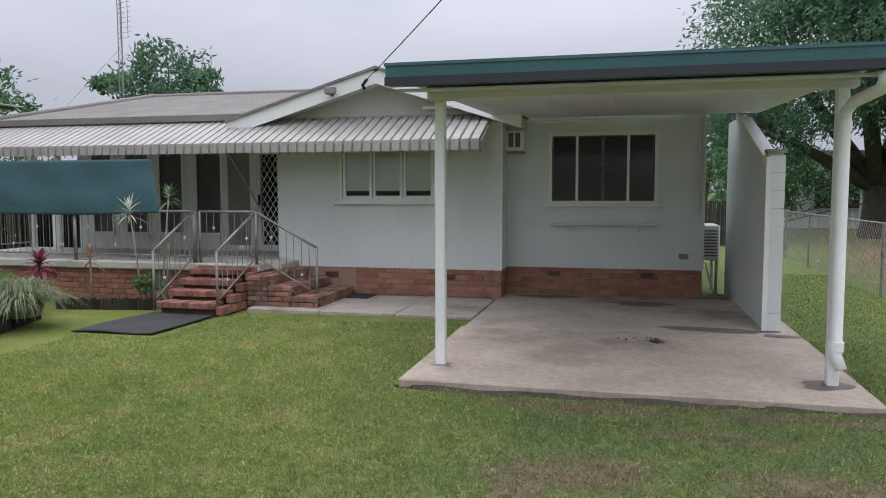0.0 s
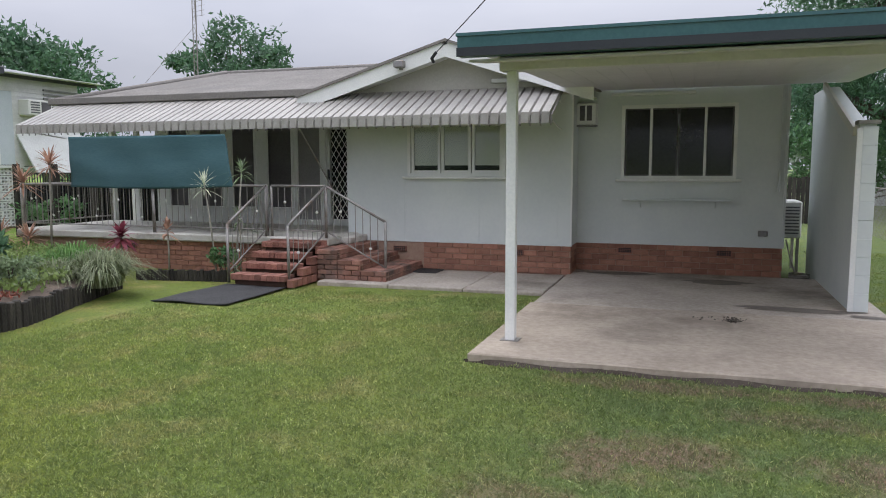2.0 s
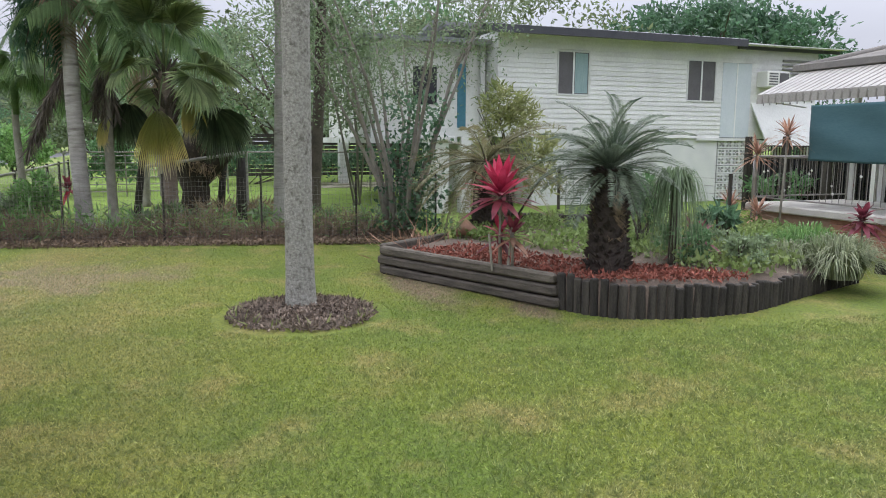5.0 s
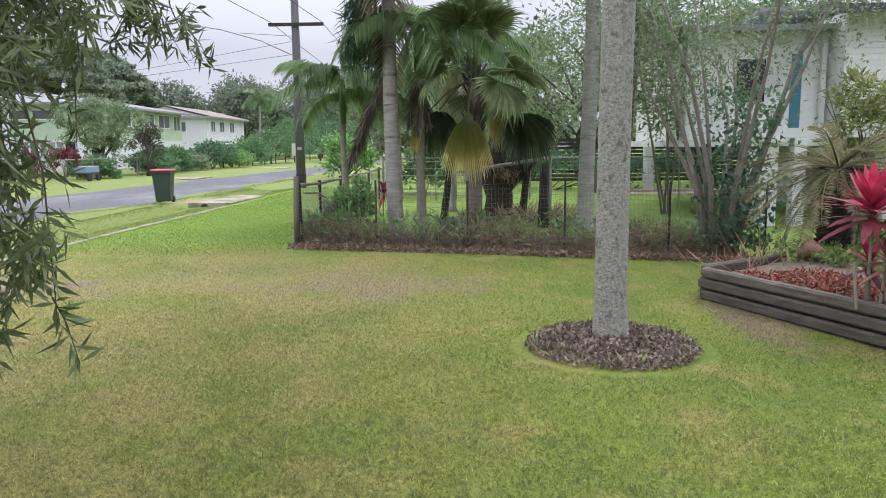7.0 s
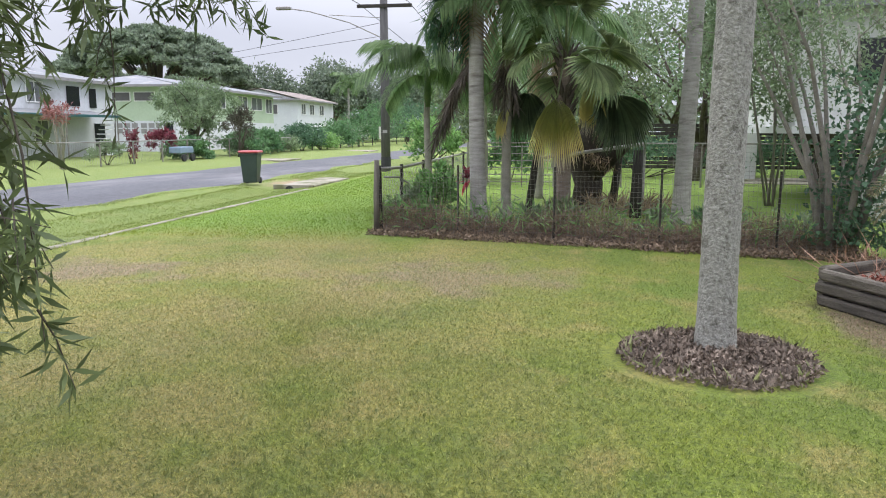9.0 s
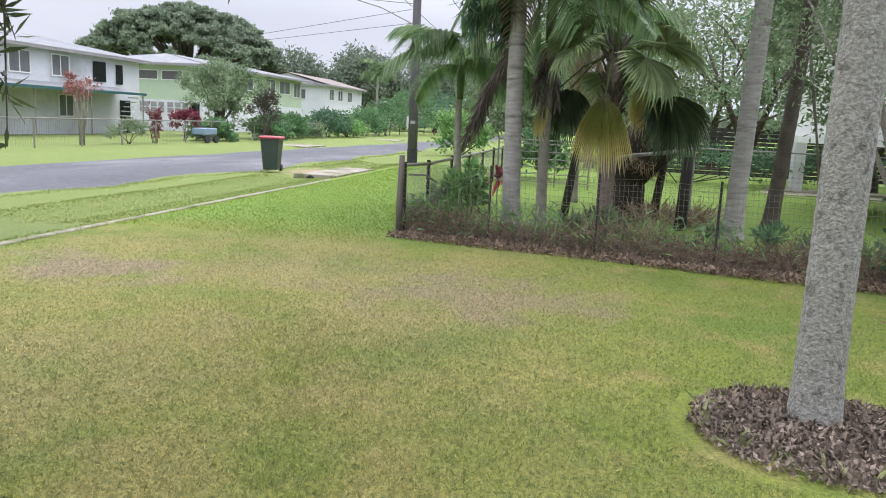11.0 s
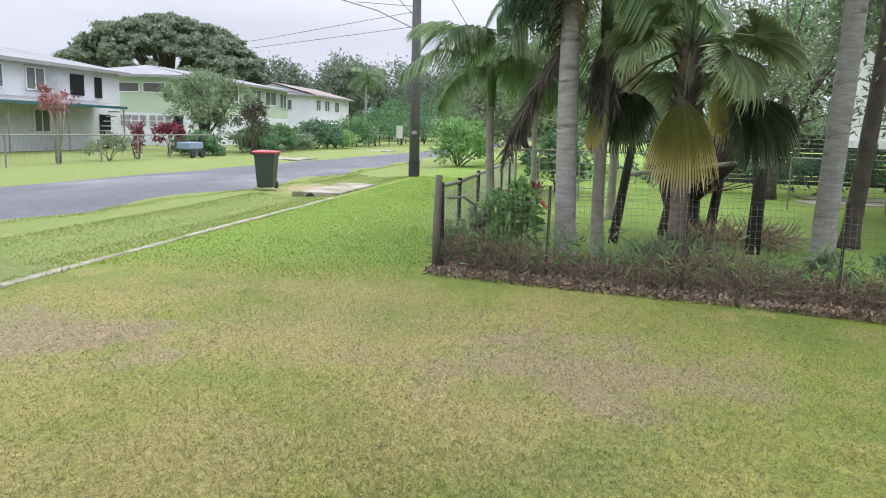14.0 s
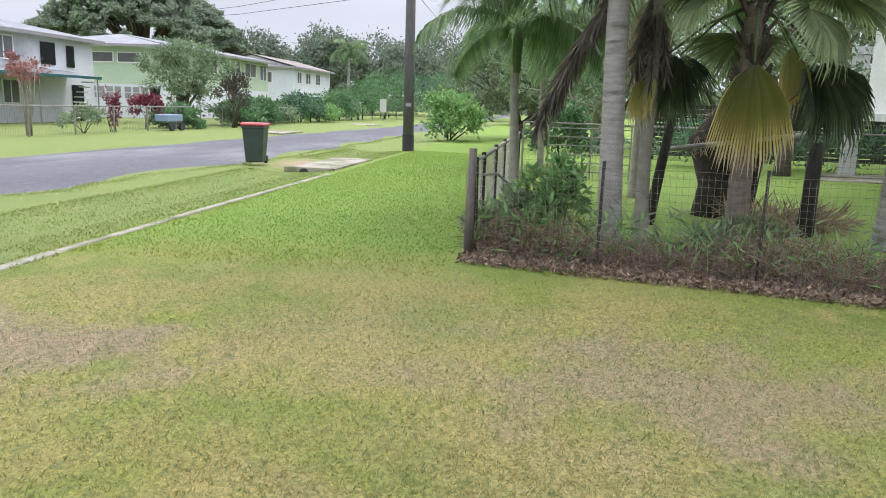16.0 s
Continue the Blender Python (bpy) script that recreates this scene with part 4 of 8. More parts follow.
part("soffit_board", Geo().add([(-1.86, 5.97, 2.50), (1.86, 5.97, 2.50), (1.86, 6.5, 2.56), (-1.86, 6.5, 2.56), (-1.86, 5.97, 2.52), (1.86, 5.97, 2.52), (1.86, 6.5, 2.58), (-1.86, 6.5, 2.58)],
                               [(0, 3, 2, 1), (4, 5, 6, 7), (0, 1, 5, 4), (1, 2, 6, 5), (2, 3, 7, 6), (3, 0, 4, 7)]), M_soffit, cp)
gut = part("gutter", Geo().prism([(0, 0), (0.115, 0), (0.125, 0.16), (0.11, 0.17), (0.0, 0.17)], 0, 3.84), M_green, cp, "dark green painted gutter")
gut.matrix_basis = Matrix(((0, 1, 0, -1.92), (-1, 0, 0, 5.97), (0, 0, 1, 2.535), (0, 0, 0, 1)))
part("gutter_lip", Geo().box(-1.93, 5.835, 2.69, 1.93, 5.865, 2.715), M_green, cp)
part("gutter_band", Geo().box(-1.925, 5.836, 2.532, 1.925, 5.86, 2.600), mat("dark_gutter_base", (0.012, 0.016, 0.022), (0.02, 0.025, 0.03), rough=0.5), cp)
dp = part("downpipe", Geo().tube([(1.78, 5.92, 2.53), (1.785, 5.93, 2.46), (1.78, 6.0, 2.405), (1.71, 6.40, 2.36), (1.675, 6.47, 2.29), (1.67, 6.47, 2.16), (1.67, 6.47, 0.36), (1.70, 6.42, 0.24)], 0.047, 14), M_white, cp, "white round downpipe", smooth=True)
part("pipe_collar", Geo().tube([(1.675, 6.47, 0.38), (1.675, 6.47, 0.46)], 0.056, 14), M_white, dp)
part("pipe_collar", Geo().tube([(1.67, 6.47, 2.14), (1.672, 6.47, 2.22)], 0.056, 14), M_white, dp)

bw = thing("carport_side_wall", (1.65, 10.3, 0), "white rendered side wall of the carport with sloping end", "wall")
g = Geo()
prof = [(9.05, 0.0), (12.5, 0.0), (12.5, 2.72), (11.4, 2.72), (9.42, 2.10), (9.05, 2.10)]
n_ = len(prof)
g.add([(1.57, y, z) for y, z in prof] + [(1.73, y, z) for y, z in prof], [tuple(reversed(range(n_))), tuple(range(n_, 2 * n_))] + [(i, (i + 1) % n_, (i + 1) % n_ + n_, i + n_) for i in range(n_)])
part("rendered_wall", g, M_wall, bw)
for k in range(10):
    part("end_block", Geo().chamfer(1.60, 9.02, 0.075 + k * 0.2, 1.745, 9.05, 0.272 + k * 0.2, 0.002), M_wall, bw)
part("corner_bead", Geo().box(1.545, 9.02, 0.075, 1.60, 9.05, 2.06), M_white, bw)
v0, v1 = Vector((0, 9.2, 1.98)), Vector((0, 11.45, 2.70))
d = (v1 - v0).normalized()
nn = Vector((0, -d.z, d.y))
q = [v0, v1, v1 + nn * 0.10, v0 + nn * 0.10]
part("sloping_trim", Geo().add([(1.53, p.y, p.z) for p in q] + [(1.57, p.y, p.z) for p in q], [(3, 2, 1, 0), (4, 5, 6, 7), (0, 1, 5, 4), (1, 2, 6, 5), (2, 3, 7, 6), (3, 0, 4, 7)]), M_cream, bw)
part("cap_plate", Geo().box(1.55, 9.0, 2.10, 1.76, 9.2, 2.14), M_steel, bw)

# rubber mats
def mat_on_ground(name, corners, z, label):
    g = Geo()
    nu, nv = 16, 16
    c = [Vector((*p, 0)) for p in corners]
    for j in range(nv + 1):
        for i in range(nu + 1):
            p = c[0].lerp(c[1], i / nu).lerp(c[3].lerp(c[2], i / nu), j / nv)
            g.v.append((p.x, p.y, z + 0.012 + 0.010 * math.sin(p.x * 7) * math.sin(p.y * 6)))
    for j in range(nv):
        for i in range(nu):
            a = j * (nu + 1) + i
            g.f.append((a, a + 1, a + nu + 2, a + nu + 1))
    ob = part(name, g, M_dark, smooth=True)
    s = ob.modifiers.new("thickness", "SOLIDIFY")
    s.thickness = 0.012
    tagged(ob, label, "mat")


mat_on_ground("rubber_mat", [(-6.42, 7.48), (-5.35, 7.52), (-5.32, 8.85), (-6.30, 8.9)], 0.012, "large black rubber mat on the grass before the steps")
mat_on_ground("door_mat", [(-4.2, 10.55), (-3.75, 10.55), (-3.75, 10.95), (-4.2, 10.95)], 0.058, "small dark mat on the path beside the steps")

# chain fence by the driveway side, shed beyond
fr = thing("side_fence", (4.0, 20, 0), "grey chain-wire fence with pipe posts beside the lawn", "fence")
for i in range(9):
    y = 10.5 + i * 2.4
    part("post", Geo().tube([(3.95 - 0.0 * i, y, 0), (3.95, y, 1.18)], 0.024, 6), M_steel, fr)
part("rail", Geo().tube([(3.95, 10.5, 1.16), (3.95, 29.7, 1.16)], 0.016, 6), M_steel, fr)
g = Geo()
for i in range(150):
    y = 10.5 + i * 0.128
    for s in (1, -1):
        ya, yb = (y, y + 1.1) if s > 0 else (y + 1.1, y)
        g.tube([(3.95, ya, 0.03), (3.95, yb, 1.14)], 0.0032, 3, False)
part("chain_wire", g, M_steel, fr)

# ---- brick steps ----
BR = {}


def brick(parent, x0, y0, z0, x1, y1, z1, material, name="brick"):
    """One brick as an object of its own; alike sizes share a mesh."""
    key = (round(x1 - x0, 3), round(y1 - y0, 3), round(z1 - z0, 3), material.name)
    if key not in BR:
        me = Geo().chamfer(-key[0] / 2, -key[1] / 2, -key[2] / 2, key[0] / 2, key[1] / 2, key[2] / 2, 0.005).mesh(name)
        me.materials.append(material)
        BR[key] = me
    ob = new(name, BR[key])
    ob.parent = parent
    ob.matrix_parent_inverse = Matrix.Translation(-parent.location)
    ob.location = ((x0 + x1) / 2, (y0 + y1) / 2, (z0 + z1) / 2)
    return ob


steps = thing("front_steps", (-5.75, 9.4, 0.03), "worn red brick steps leading up to the verandah", "steps")
RISE = [0.055, 0.175, 0.30, 0.425, 0.55]
for k, z in enumerate(RISE[:-1]):
    y = 8.88 + k * 0.27
    part("core", Geo().box(-6.16, y + 0.02, 0.0, -5.36, 9.92, RISE[k + 1] - 0.02 if k < 4 else z), M_step_core, steps)
    zt = RISE[k + 1]
    for i in range(9):
        x = -6.20 + i * 0.097
        brick(steps, x, y - 0.035, zt - 0.082, x + 0.092, y + 0.215, zt + 0.004 * math.sin(i * 2.1 + k), M_brick_step)
for k in range(4):
    y = 8.88 + k * 0.27
    for c in range(k + 1):
        z = 0.0 + c * 0.125
        for i in range(2):
            brick(steps, -5.325, y + i * 0.13, z + 0.012, -5.225, y + 0.12 + i * 0.13, z + 0.12, M_brick_step)
landing = thing("stair_landing", (-5.7, 9.95, 0), "red brick stair head below the verandah edge", "steps")
for i in range(4):
    brick(landing, -6.2 + i * 0.24, 9.90, 0.49, -5.97 + i * 0.24, 9.99, 0.57, M_brick_step)
side = thing("side_steps", (-4.7, 10.2, 0.05), "stepped red brick side stairs beside the wall", "steps")
TOPS = [(-5.20, -4.88, 0.48), (-4.88, -4.52, 0.34), (-4.52, -4.12, 0.20)]
for xa, xb, top in TOPS:
    part("core", Geo().box(xa + 0.01, 9.57, 0.0, xb - 0.01, 10.97, top - 0.03), M_mortar, side)
    courses = max(1, int(round(top / 0.085)))
    h = (top - 0.05) / courses
    for c in range(courses):
        z = 0.055 + c * h
        off = 0.0 if c % 2 else 0.11
        x = xa - 0.0
        # face towards the lawn
        while x < xb - 0.02:
            w = min(0.222 if x > xa else 0.222 - off, xb - x)
            brick(side, x, 9.53, z, x + w - 0.01, 9.63, z + h - 0.01, M_brick_side)
            x += w
        # face towards the path's right end
        y = 9.63
        while y < 10.9:
            w = 0.222 if y > 9.63 else 0.222 - off
            brick(side, xb - 0.10, y, z, xb, y + w - 0.01, z + h - 0.01, M_brick_side)
            y += w
    y = 9.64
    while y < 10.85:
        brick(side, xa, y, top - 0.055, xb - 0.11, y + 0.10, top, M_brick_side)
        y += 0.11

# ---- brick base walls ----
base = thing("brick_base", (-4, 10.9, 0), "red brick base course under the house walls", "brick wall", kind="structure")
part("mortar_front", Geo().box(-5.4, WY + 0.008, 0.0, -1.79, WY + 0.1, 0.485), M_mortar, base)
part("mortar_recess", Geo().box(-1.79, BY + 0.008, 0.0, 1.135, BY + 0.1, 0.495), M_mortar, base)
part("mortar_return", Geo().box(-1.89, WY + 0.1, 0.0, -1.795, BY + 0.05, 0.49), M_mortar, base)
part("mortar_verandah", Geo().box(-11.2, 10.03, 0.0, -5.2, 10.1, 0.478), M_mortar, base)


def courses(x0, x1, y, z0, z1, parent):
    n = int(round((z1 - z0) / 0.0825))
    h = (z1 - z0) / n
    for c in range(n):
        x = x0 - (0.12 if c % 2 else 0.0)
        while x < x1 - 0.02:
            a, b = max(x, x0), min(x + 0.232, x1)
            if b - a > 0.03:
                brick(parent, a, y, z0 + c * h + 0.009, b, y + 0.1, z0 + (c + 1) * h, M_brick)
            x += 0.242


courses(-4.1, -1.785, WY - 0.006, 0.055, 0.485, base)
courses(-1.785, 1.135, BY - 0.006, 0.07, 0.495, base)
courses(-9.6, -6.22, 10.01, 0.0, 0.478, base)
for c in range(5):
    for i in range(2):
        brick(base, -1.802, WY + 0.10 + i * 0.23, 0.07 + c * 0.083, -1.785, WY + 0.32 + i * 0.23, 0.146 + c * 0.083, M_brick)

# ---- garden bed ----
bed = thing("garden_bed", (-8.5, 5.5, 0), "raised garden bed edged with dark timber sleepers and logs", "garden bed")
EDGE = [(-9.85, 3.18), (-7.40, 4.27), (-7.12, 4.40), (-6.88, 4.62), (-6.74, 5.0), (-6.68, 5.45), (-6.70, 5.9), (-6.85, 6.35), (-7.05, 6.85), (-7.28, 7.5), (-7.5, 8.2)]
BACK = [(-9.0, 9.3), (-12.2, 9.4), (-12.4, 6.5), (-11.0, 4.6)]


def bed_height(x, y):
    return 0.31 + 0.03 * math.sin(x * 1.7) * math.cos(y * 1.3)


g = Geo()
ring = EDGE + BACK
cx, cy = -9.3, 6.0
R_ = 9
for j in range(R_ + 1):
    for (x, y) in ring:
        u = j / R_
        px, py = cx + (x - cx) * u, cy + (y - cy) * u
        g.v.append((px, py, bed_height(px, py) - (0.06 if j == R_ else 0.0)))
k = len(ring)
for j in range(R_):
    for i in range(k):
        g.f.append((j * k + i, j * k + (i + 1) % k, (j + 1) * k + (i + 1) % k, (j + 1) * k + i))
for (x, y) in ring:
    g.v.append((x, y, -0.05))
o = (R_ + 1) * k
for i in range(k):
    g.f.append((R_ * k + i, R_ * k + (i + 1) % k, o + (i + 1) % k, o + i))
part("soil", g, M_soil, bed, smooth=True)
dx, dy = EDGE[1][0] - EDGE[0][0], EDGE[1][1] - EDGE[0][1]
ang = math.degrees(math.atan2(dy, dx))
Ls = math.hypot(dx, dy)
for i in range(3):
    part("sleeper", Geo().chamfer(-0.04 * (i == 1), -0.10, 0, Ls - 0.03 * i, 0.0, 0.100, 0.020, pose(EDGE[0][0], EDGE[0][1], 0.005 + i * 0.118 , 0, 0, ang)), M_timber, bed)
for i in range(3):
    part("sleeper_end", Geo().chamfer(0, 0, 0, 1.4, 0.1, 0.112, 0.018, pose(EDGE[0][0], EDGE[0][1], 0.005 + i * 0.118, 0, 0, 125)), M_timber, bed)
acc = 0.0
for i in range(1, len(EDGE) - 1):
    a, b = Vector((*EDGE[i], 0)), Vector((*EDGE[i + 1], 0))
    L = (b - a).length
    while acc < L:
        p = a.lerp(b, acc / L)
        u = (i - 1 + acc / L) / (len(EDGE) - 2)
        h = 0.345 - 0.13 * u + rng.uniform(-0.025, 0.02)
        r = rng.uniform(0.038, 0.046)
        lean = rng.normal(0, 0.008, 2)
        part("log", Geo().tube([(p.x, p.y, -0.05), (p.x + lean[0], p.y + lean[1], h - 0.012), (p.x + lean[0], p.y + lean[1], h)], [r, r, r * 0.8], 8), M_timberpost, bed)
        acc += 0.088
    acc -= L
# red mulch chips and dry litter in the bed
P = np.stack([rng.uniform(-9.6, -6.75, 13000), rng.uniform(3.3, 6.0, 13000)], 1)


def in_bed(P, shrink=0.97):
    """Which points lie inside the bed's outline."""
    poly = [(cx + (x - cx) * shrink, cy + (y - cy) * shrink) for x, y in ring]
    ok = np.zeros(len(P), bool)
    for i in range(len(poly)):
        (x1, y1), (x2, y2) = poly[i], poly[i - 1]
        c = ((y1 > P[:, 1]) != (y2 > P[:, 1])) & (P[:, 0] < (x2 - x1) * (P[:, 1] - y1) / (y2 - y1 + 1e-9) + x1)
        ok ^= c
    return ok


P = P[in_bed(P)]
P = P[(P[:, 1] < 4.1 + (P[:, 0] + 9.85) * 0.62)]
P3 = np.stack([P[:, 0], P[:, 1], np.array([bed_height(x, y) for x, y in P]) + rng.uniform(0.002, 0.03, len(P))], 1)
ch = link("mulch_chips", quads("mulch_chips", leaves(P3, 0.052, 0.022, out=np.array([0, 0, 0.0]), seed=11) * np.array([1, 1, 1])), M_mulch)
tagged(ch, "red bark mulch chips spread in the garden bed", "mulch", kind="stuff")

# low edging before the verandah
ed = thing("log_edging", (-7.2, 9.1, 0), "low dark log roll edging along the verandah base", "edging")
for i in range(24):
    u = i / 23
    x, y = -7.85 + 1.3 * u, 8.92 + 0.3 * u
    part("log", Geo().tube([(x, y, -0.03), (x, y, 0.155 + 0.012 * math.sin(i * 2.3))], 0.03, 6), M_timberpost, ed)


# ---- plants ----
def frond_mesh(name, length, n_leaf, leaf_len, leaf_w, rise, droop, material, curl=0.25, up_v=0.25, seed=0, rach=0.012, twist=0.0):
    """A feather frond from the origin along +x, rising then drooping, with paired leaflets."""
    g = Geo()
    gr = np.random.default_rng(seed)
    def at(u):
        return Vector((length * (u - 0.18 * droop * u * u * u), 0, length * (rise * u - droop * u * u)))
    pts = [at(i / 10) for i in range(11)]
    g.tube(pts, [rach * (1.15 - i / 10) for i in range(11)], 5)
    for i in range(n_leaf):
        u = 0.10 + 0.9 * i / n_leaf
        p, p2 = at(u), at(min(1, u + 0.03))
        t = (p2 - p).normalized()
        ll = leaf_len * (0.45 + 0.75 * math.sin(math.pi * (0.12 + 0.82 * u))) * gr.uniform(0.88, 1.1)
        for s in (1, -1):
            d = (t * 0.62 + Vector((0, s * 0.85, up_v + gr.uniform(-0.12, 0.12)))).normalized()
            w = Vector((0, 0, 1)).cross(d).normalized() * leaf_w * 0.5
            mid = p + d * ll * 0.5
            tip = p + d * ll + Vector((0, 0, -curl * ll))
            g.add([p, mid - w, tip, mid + w], [(0, 1, 2, 3)])
    me = g.mesh(name)
    me.materials.append(material)
    return me


def put(me, parent, loc, az, tilt=0.0, scale=1.0, roll=0.0, name=None):
    ob = new(name or me.name, me)
    ob.parent = parent
    ob.matrix_parent_inverse = Matrix.Translation(-parent.location)
    ob.matrix_basis = pose(*loc) @ pose(0, 0, 0, 0, 0, az) @ pose(0, 0, 0, 0, -tilt, 0) @ pose(0, 0, 0, roll, 0, 0) @ Matrix.Diagonal((scale, scale, scale, 1))
    return ob


def ringed_trunk(base, top, r0, r1, rings, material, parent, bulge=0.03, flare=1.35, n=14, seed=0):
    gr = np.random.default_rng(seed)
    a, b = Vector(base), Vector(top)
    pts, rad = [], []
    for i in range(rings * 2 + 1):
        u = i / (rings * 2)
        p = a.lerp(b, u) + Vector((0.02 * math.sin(u * 7 + seed), 0.02 * math.cos(u * 5 + seed), 0))
        r = r0 + (r1 - r0) * u
        r *= 1 + (flare - 1) * math.exp(-u * (b - a).length / 0.22)
        r *= 1 + (bulge if i % 2 else -bulge * 0.3) + gr.uniform(-0.012, 0.012)
        pts.append(p)
        rad.append(r)
    return part("trunk", Geo().tube(pts, rad, n), material, parent, smooth=True)


FR_PALM = [frond_mesh("frond", 2.3, 64, 0.62, 0.042, 0.55, 0.66, L_palm, curl=0.75, up_v=0.05, seed=s) for s in range(2)]
FR_DEAD = frond_mesh("dead_frond", 2.2, 40, 0.55, 0.035, 0.25, 0.9, L_fandead, curl=0.6, up_v=-0.2, seed=4)
FR_CYC = [frond_mesh("frond", 1.0, 62, 0.125, 0.011, 0.72, 0.55, L_cycad, curl=0.12, up_v=0.35, seed=s, rach=0.010) for s in range(2)]
FR_CYC_B = frond_mesh("frond", 1.15, 62, 0.13, 0.012, 0.45, 0.50, L_cycadold, curl=0.12, up_v=0.35, seed=9, rach=0.010)


def feather_palm(name, base, h, r, label, n=11, size=1.0, trunk_mat=None, seed=0, lean=(0, 0), dead=0, rings=26):
    p = thing(name, base, label, "palm tree")
    top = (base[0] + lean[0], base[1] + lean[1], h)
    ringed_trunk((base[0], base[1], base[2] - 0.05), top, r, r * 0.8, rings, trunk_mat or M_bark2, p, seed=seed)
    gr = np.random.default_rng(seed + 50)
    part("crownshaft", Geo().tube([(top[0], top[1], h - 0.1), (top[0], top[1], h + 0.35), (top[0], top[1], h + 0.7)], [r * 0.85, r * 1.0, r * 0.4], 10), L_palm, p, smooth=True)
    for i in range(n):
        put(FR_PALM[i % 2], p, (top[0], top[1], h + 0.45 + 0.2 * (i % 3) / 3), i * 137.5 + gr.uniform(-12, 12), gr.uniform(-25, 32), size * gr.uniform(0.85, 1.1), name="frond")
    for i in range(dead):
        put(FR_DEAD, p, (top[0], top[1], h + 0.1), gr.uniform(0, 360), -55, size * 0.9, name="dead_frond")
    return p


# lichen-covered palm in the lawn with its ring of leaf litter
lp = thing("lawn_palm", (-8.0, 1.87, 0), "tall palm with pale lichen-spotted trunk in a litter ring", "palm tree")
ringed_trunk((-8.0, 1.87, -0.05), (-8.06, 1.84, 7.0), 0.128, 0.118, 90, M_bark, lp, bulge=0.012, flare=1.3, n=22, seed=3)
for i in range(12):
    put(FR_PALM[i % 2], lp, (-8.06, 1.84, 7.0 + 0.1 * (i % 3)), i * 137.5, 10 + (i % 4) * 12, 1.2, name="frond")
g = Geo()
k = 40
g.v = [(-7.93, 1.85, 0.075)]
for j in range(1, 5):
    for i in range(k):
        a = 2 * math.pi * i / k
        rr = 0.63 * (1 + 0.09 * math.sin(3 * a) + 0.07 * math.sin(7 * a + 1) + 0.04 * math.sin(13 * a)) * j / 4
        g.v.append((-7.93 + rr * math.cos(a), 1.85 + rr * math.sin(a), 0.075 * (1 - (j / 4) ** 2) + (0.0 if j < 4 else -0.02)))
g.f = [(0, 1 + i, 1 + (i + 1) % k) for i in range(k)] + [(1 + j * k + i, 1 + (j + 1) * k + i, 1 + (j + 1) * k + (i + 1) % k, 1 + j * k + (i + 1) % k) for j in range(3) for i in range(k)]
lr = thing("litter_ring", (-7.93, 1.85, 0), "round mound of dry brown leaf litter about the palm", "mulch")
part("litter_mound", g, M_soil, lr, smooth=True)
a, r = rng.uniform(0, 2 * math.pi, 6000), 0.68 * rng.uniform(0, 1, 6000) ** 0.6
P3 = np.stack([-7.93 + r * np.cos(a), 1.85 + r * np.sin(a), 0.082 * (1 - (r / 0.8) ** 2) + rng.uniform(0.002, 0.02, 6000)], 1)
link("dry_leaves", quads("dry_leaves", leaves(P3, 0.044, 0.021, out=np.array([0, 0, 0.1]), seed=21)), M_litter, lr)["kind"] = "stuff"
a = rng.uniform(0, 2 * math.pi, 60)
P3 = np.stack([-7.95 + 0.62 * np.cos(a), 1.85 + 0.62 * np.sin(a), np.full(60, 0.02)], 1)
link("weed_tuft", quads("weed_tuft", leaves(P3, 0.13, 0.018, out=np.array([0, 0, 1.6]), seed=22)), L_yel, lr)["kind"] = "stuff"

# cycads
def cycad(name, base, h, r, n, label, meshes, size=1.0, seed=0, tilts=(-20, 60)):
    c = thing(name, base, label, "cycad")
    g = Geo()
    gr = np.random.default_rng(seed)
    g.tube([(base[0], base[1], base[2] - 0.05), (base[0], base[1], base[2] + h * 0.1), (base[0] + 0.02, base[1], base[2] + h * 0.5), (base[0], base[1] + 0.02, base[2] + h)], [r * 1.35, r * 1.1, r * 0.92, r * 0.98], 14)
    part("trunk", g, M_cycad, c, smooth=True)
    g = Geo()
    for i in range(420):
        a, z = i * 2.399, gr.uniform(0.02, 1.0)
        rr = r * (1.3 - 0.35 * min(1, z * 4)) if z < 0.25 else r * 0.95
        p = Vector((base[0] + rr * math.cos(a), base[1] + rr * math.sin(a), base[2] + z * h))
        o = Vector((math.cos(a), math.sin(a), 0))
        t = Vector((-math.sin(a), math.cos(a), 0))
        g.add([p - t * 0.022, p + t * 0.022, p + o * 0.05 + Vector((0, 0, 0.045)), p + Vector((0, 0, 0.05))], [(0, 1, 2), (1, 3, 2), (3, 0, 2)])
    part("leaf_scar_scales", g, M_cycad, c)["kind"] = "stuff"
    for i in range(n):
        u = i / n
        put(meshes[i % len(meshes)], c, (base[0], base[1], base[2] + h - 0.03 + 0.05 * u), i * 137.5, tilts[0] + (tilts[1] - tilts[0]) * u + gr.uniform(-26, 26), size * gr.uniform(0.55, 1.15), roll=gr.uniform(-25, 25), name="frond")
    return c


big_cycad = cycad("cycad", (-7.55, 4.85, 0.33), 1.0, 0.175, 70, "cycad with thick black trunk and stiff grey-green fronds", FR_CYC, 0.86, 1, (-38, 36))
for i in range(9):
    put(FR_DEAD, big_cycad, (-7.55 + 0.1 * math.cos(i * 2.1), 4.85 + 0.1 * math.sin(i * 2.1), 1.2), i * 120 - 60 + 13 * i, -58 - 3 * i, 0.26, name="dead_frond")
cycad("cycad", (-11.0, 5.0, 0.3), 1.0, 0.17, 46, "cycad with bronze spreading fronds behind the bed", [FR_CYC_B], 1.15, 2, (-42, 16))


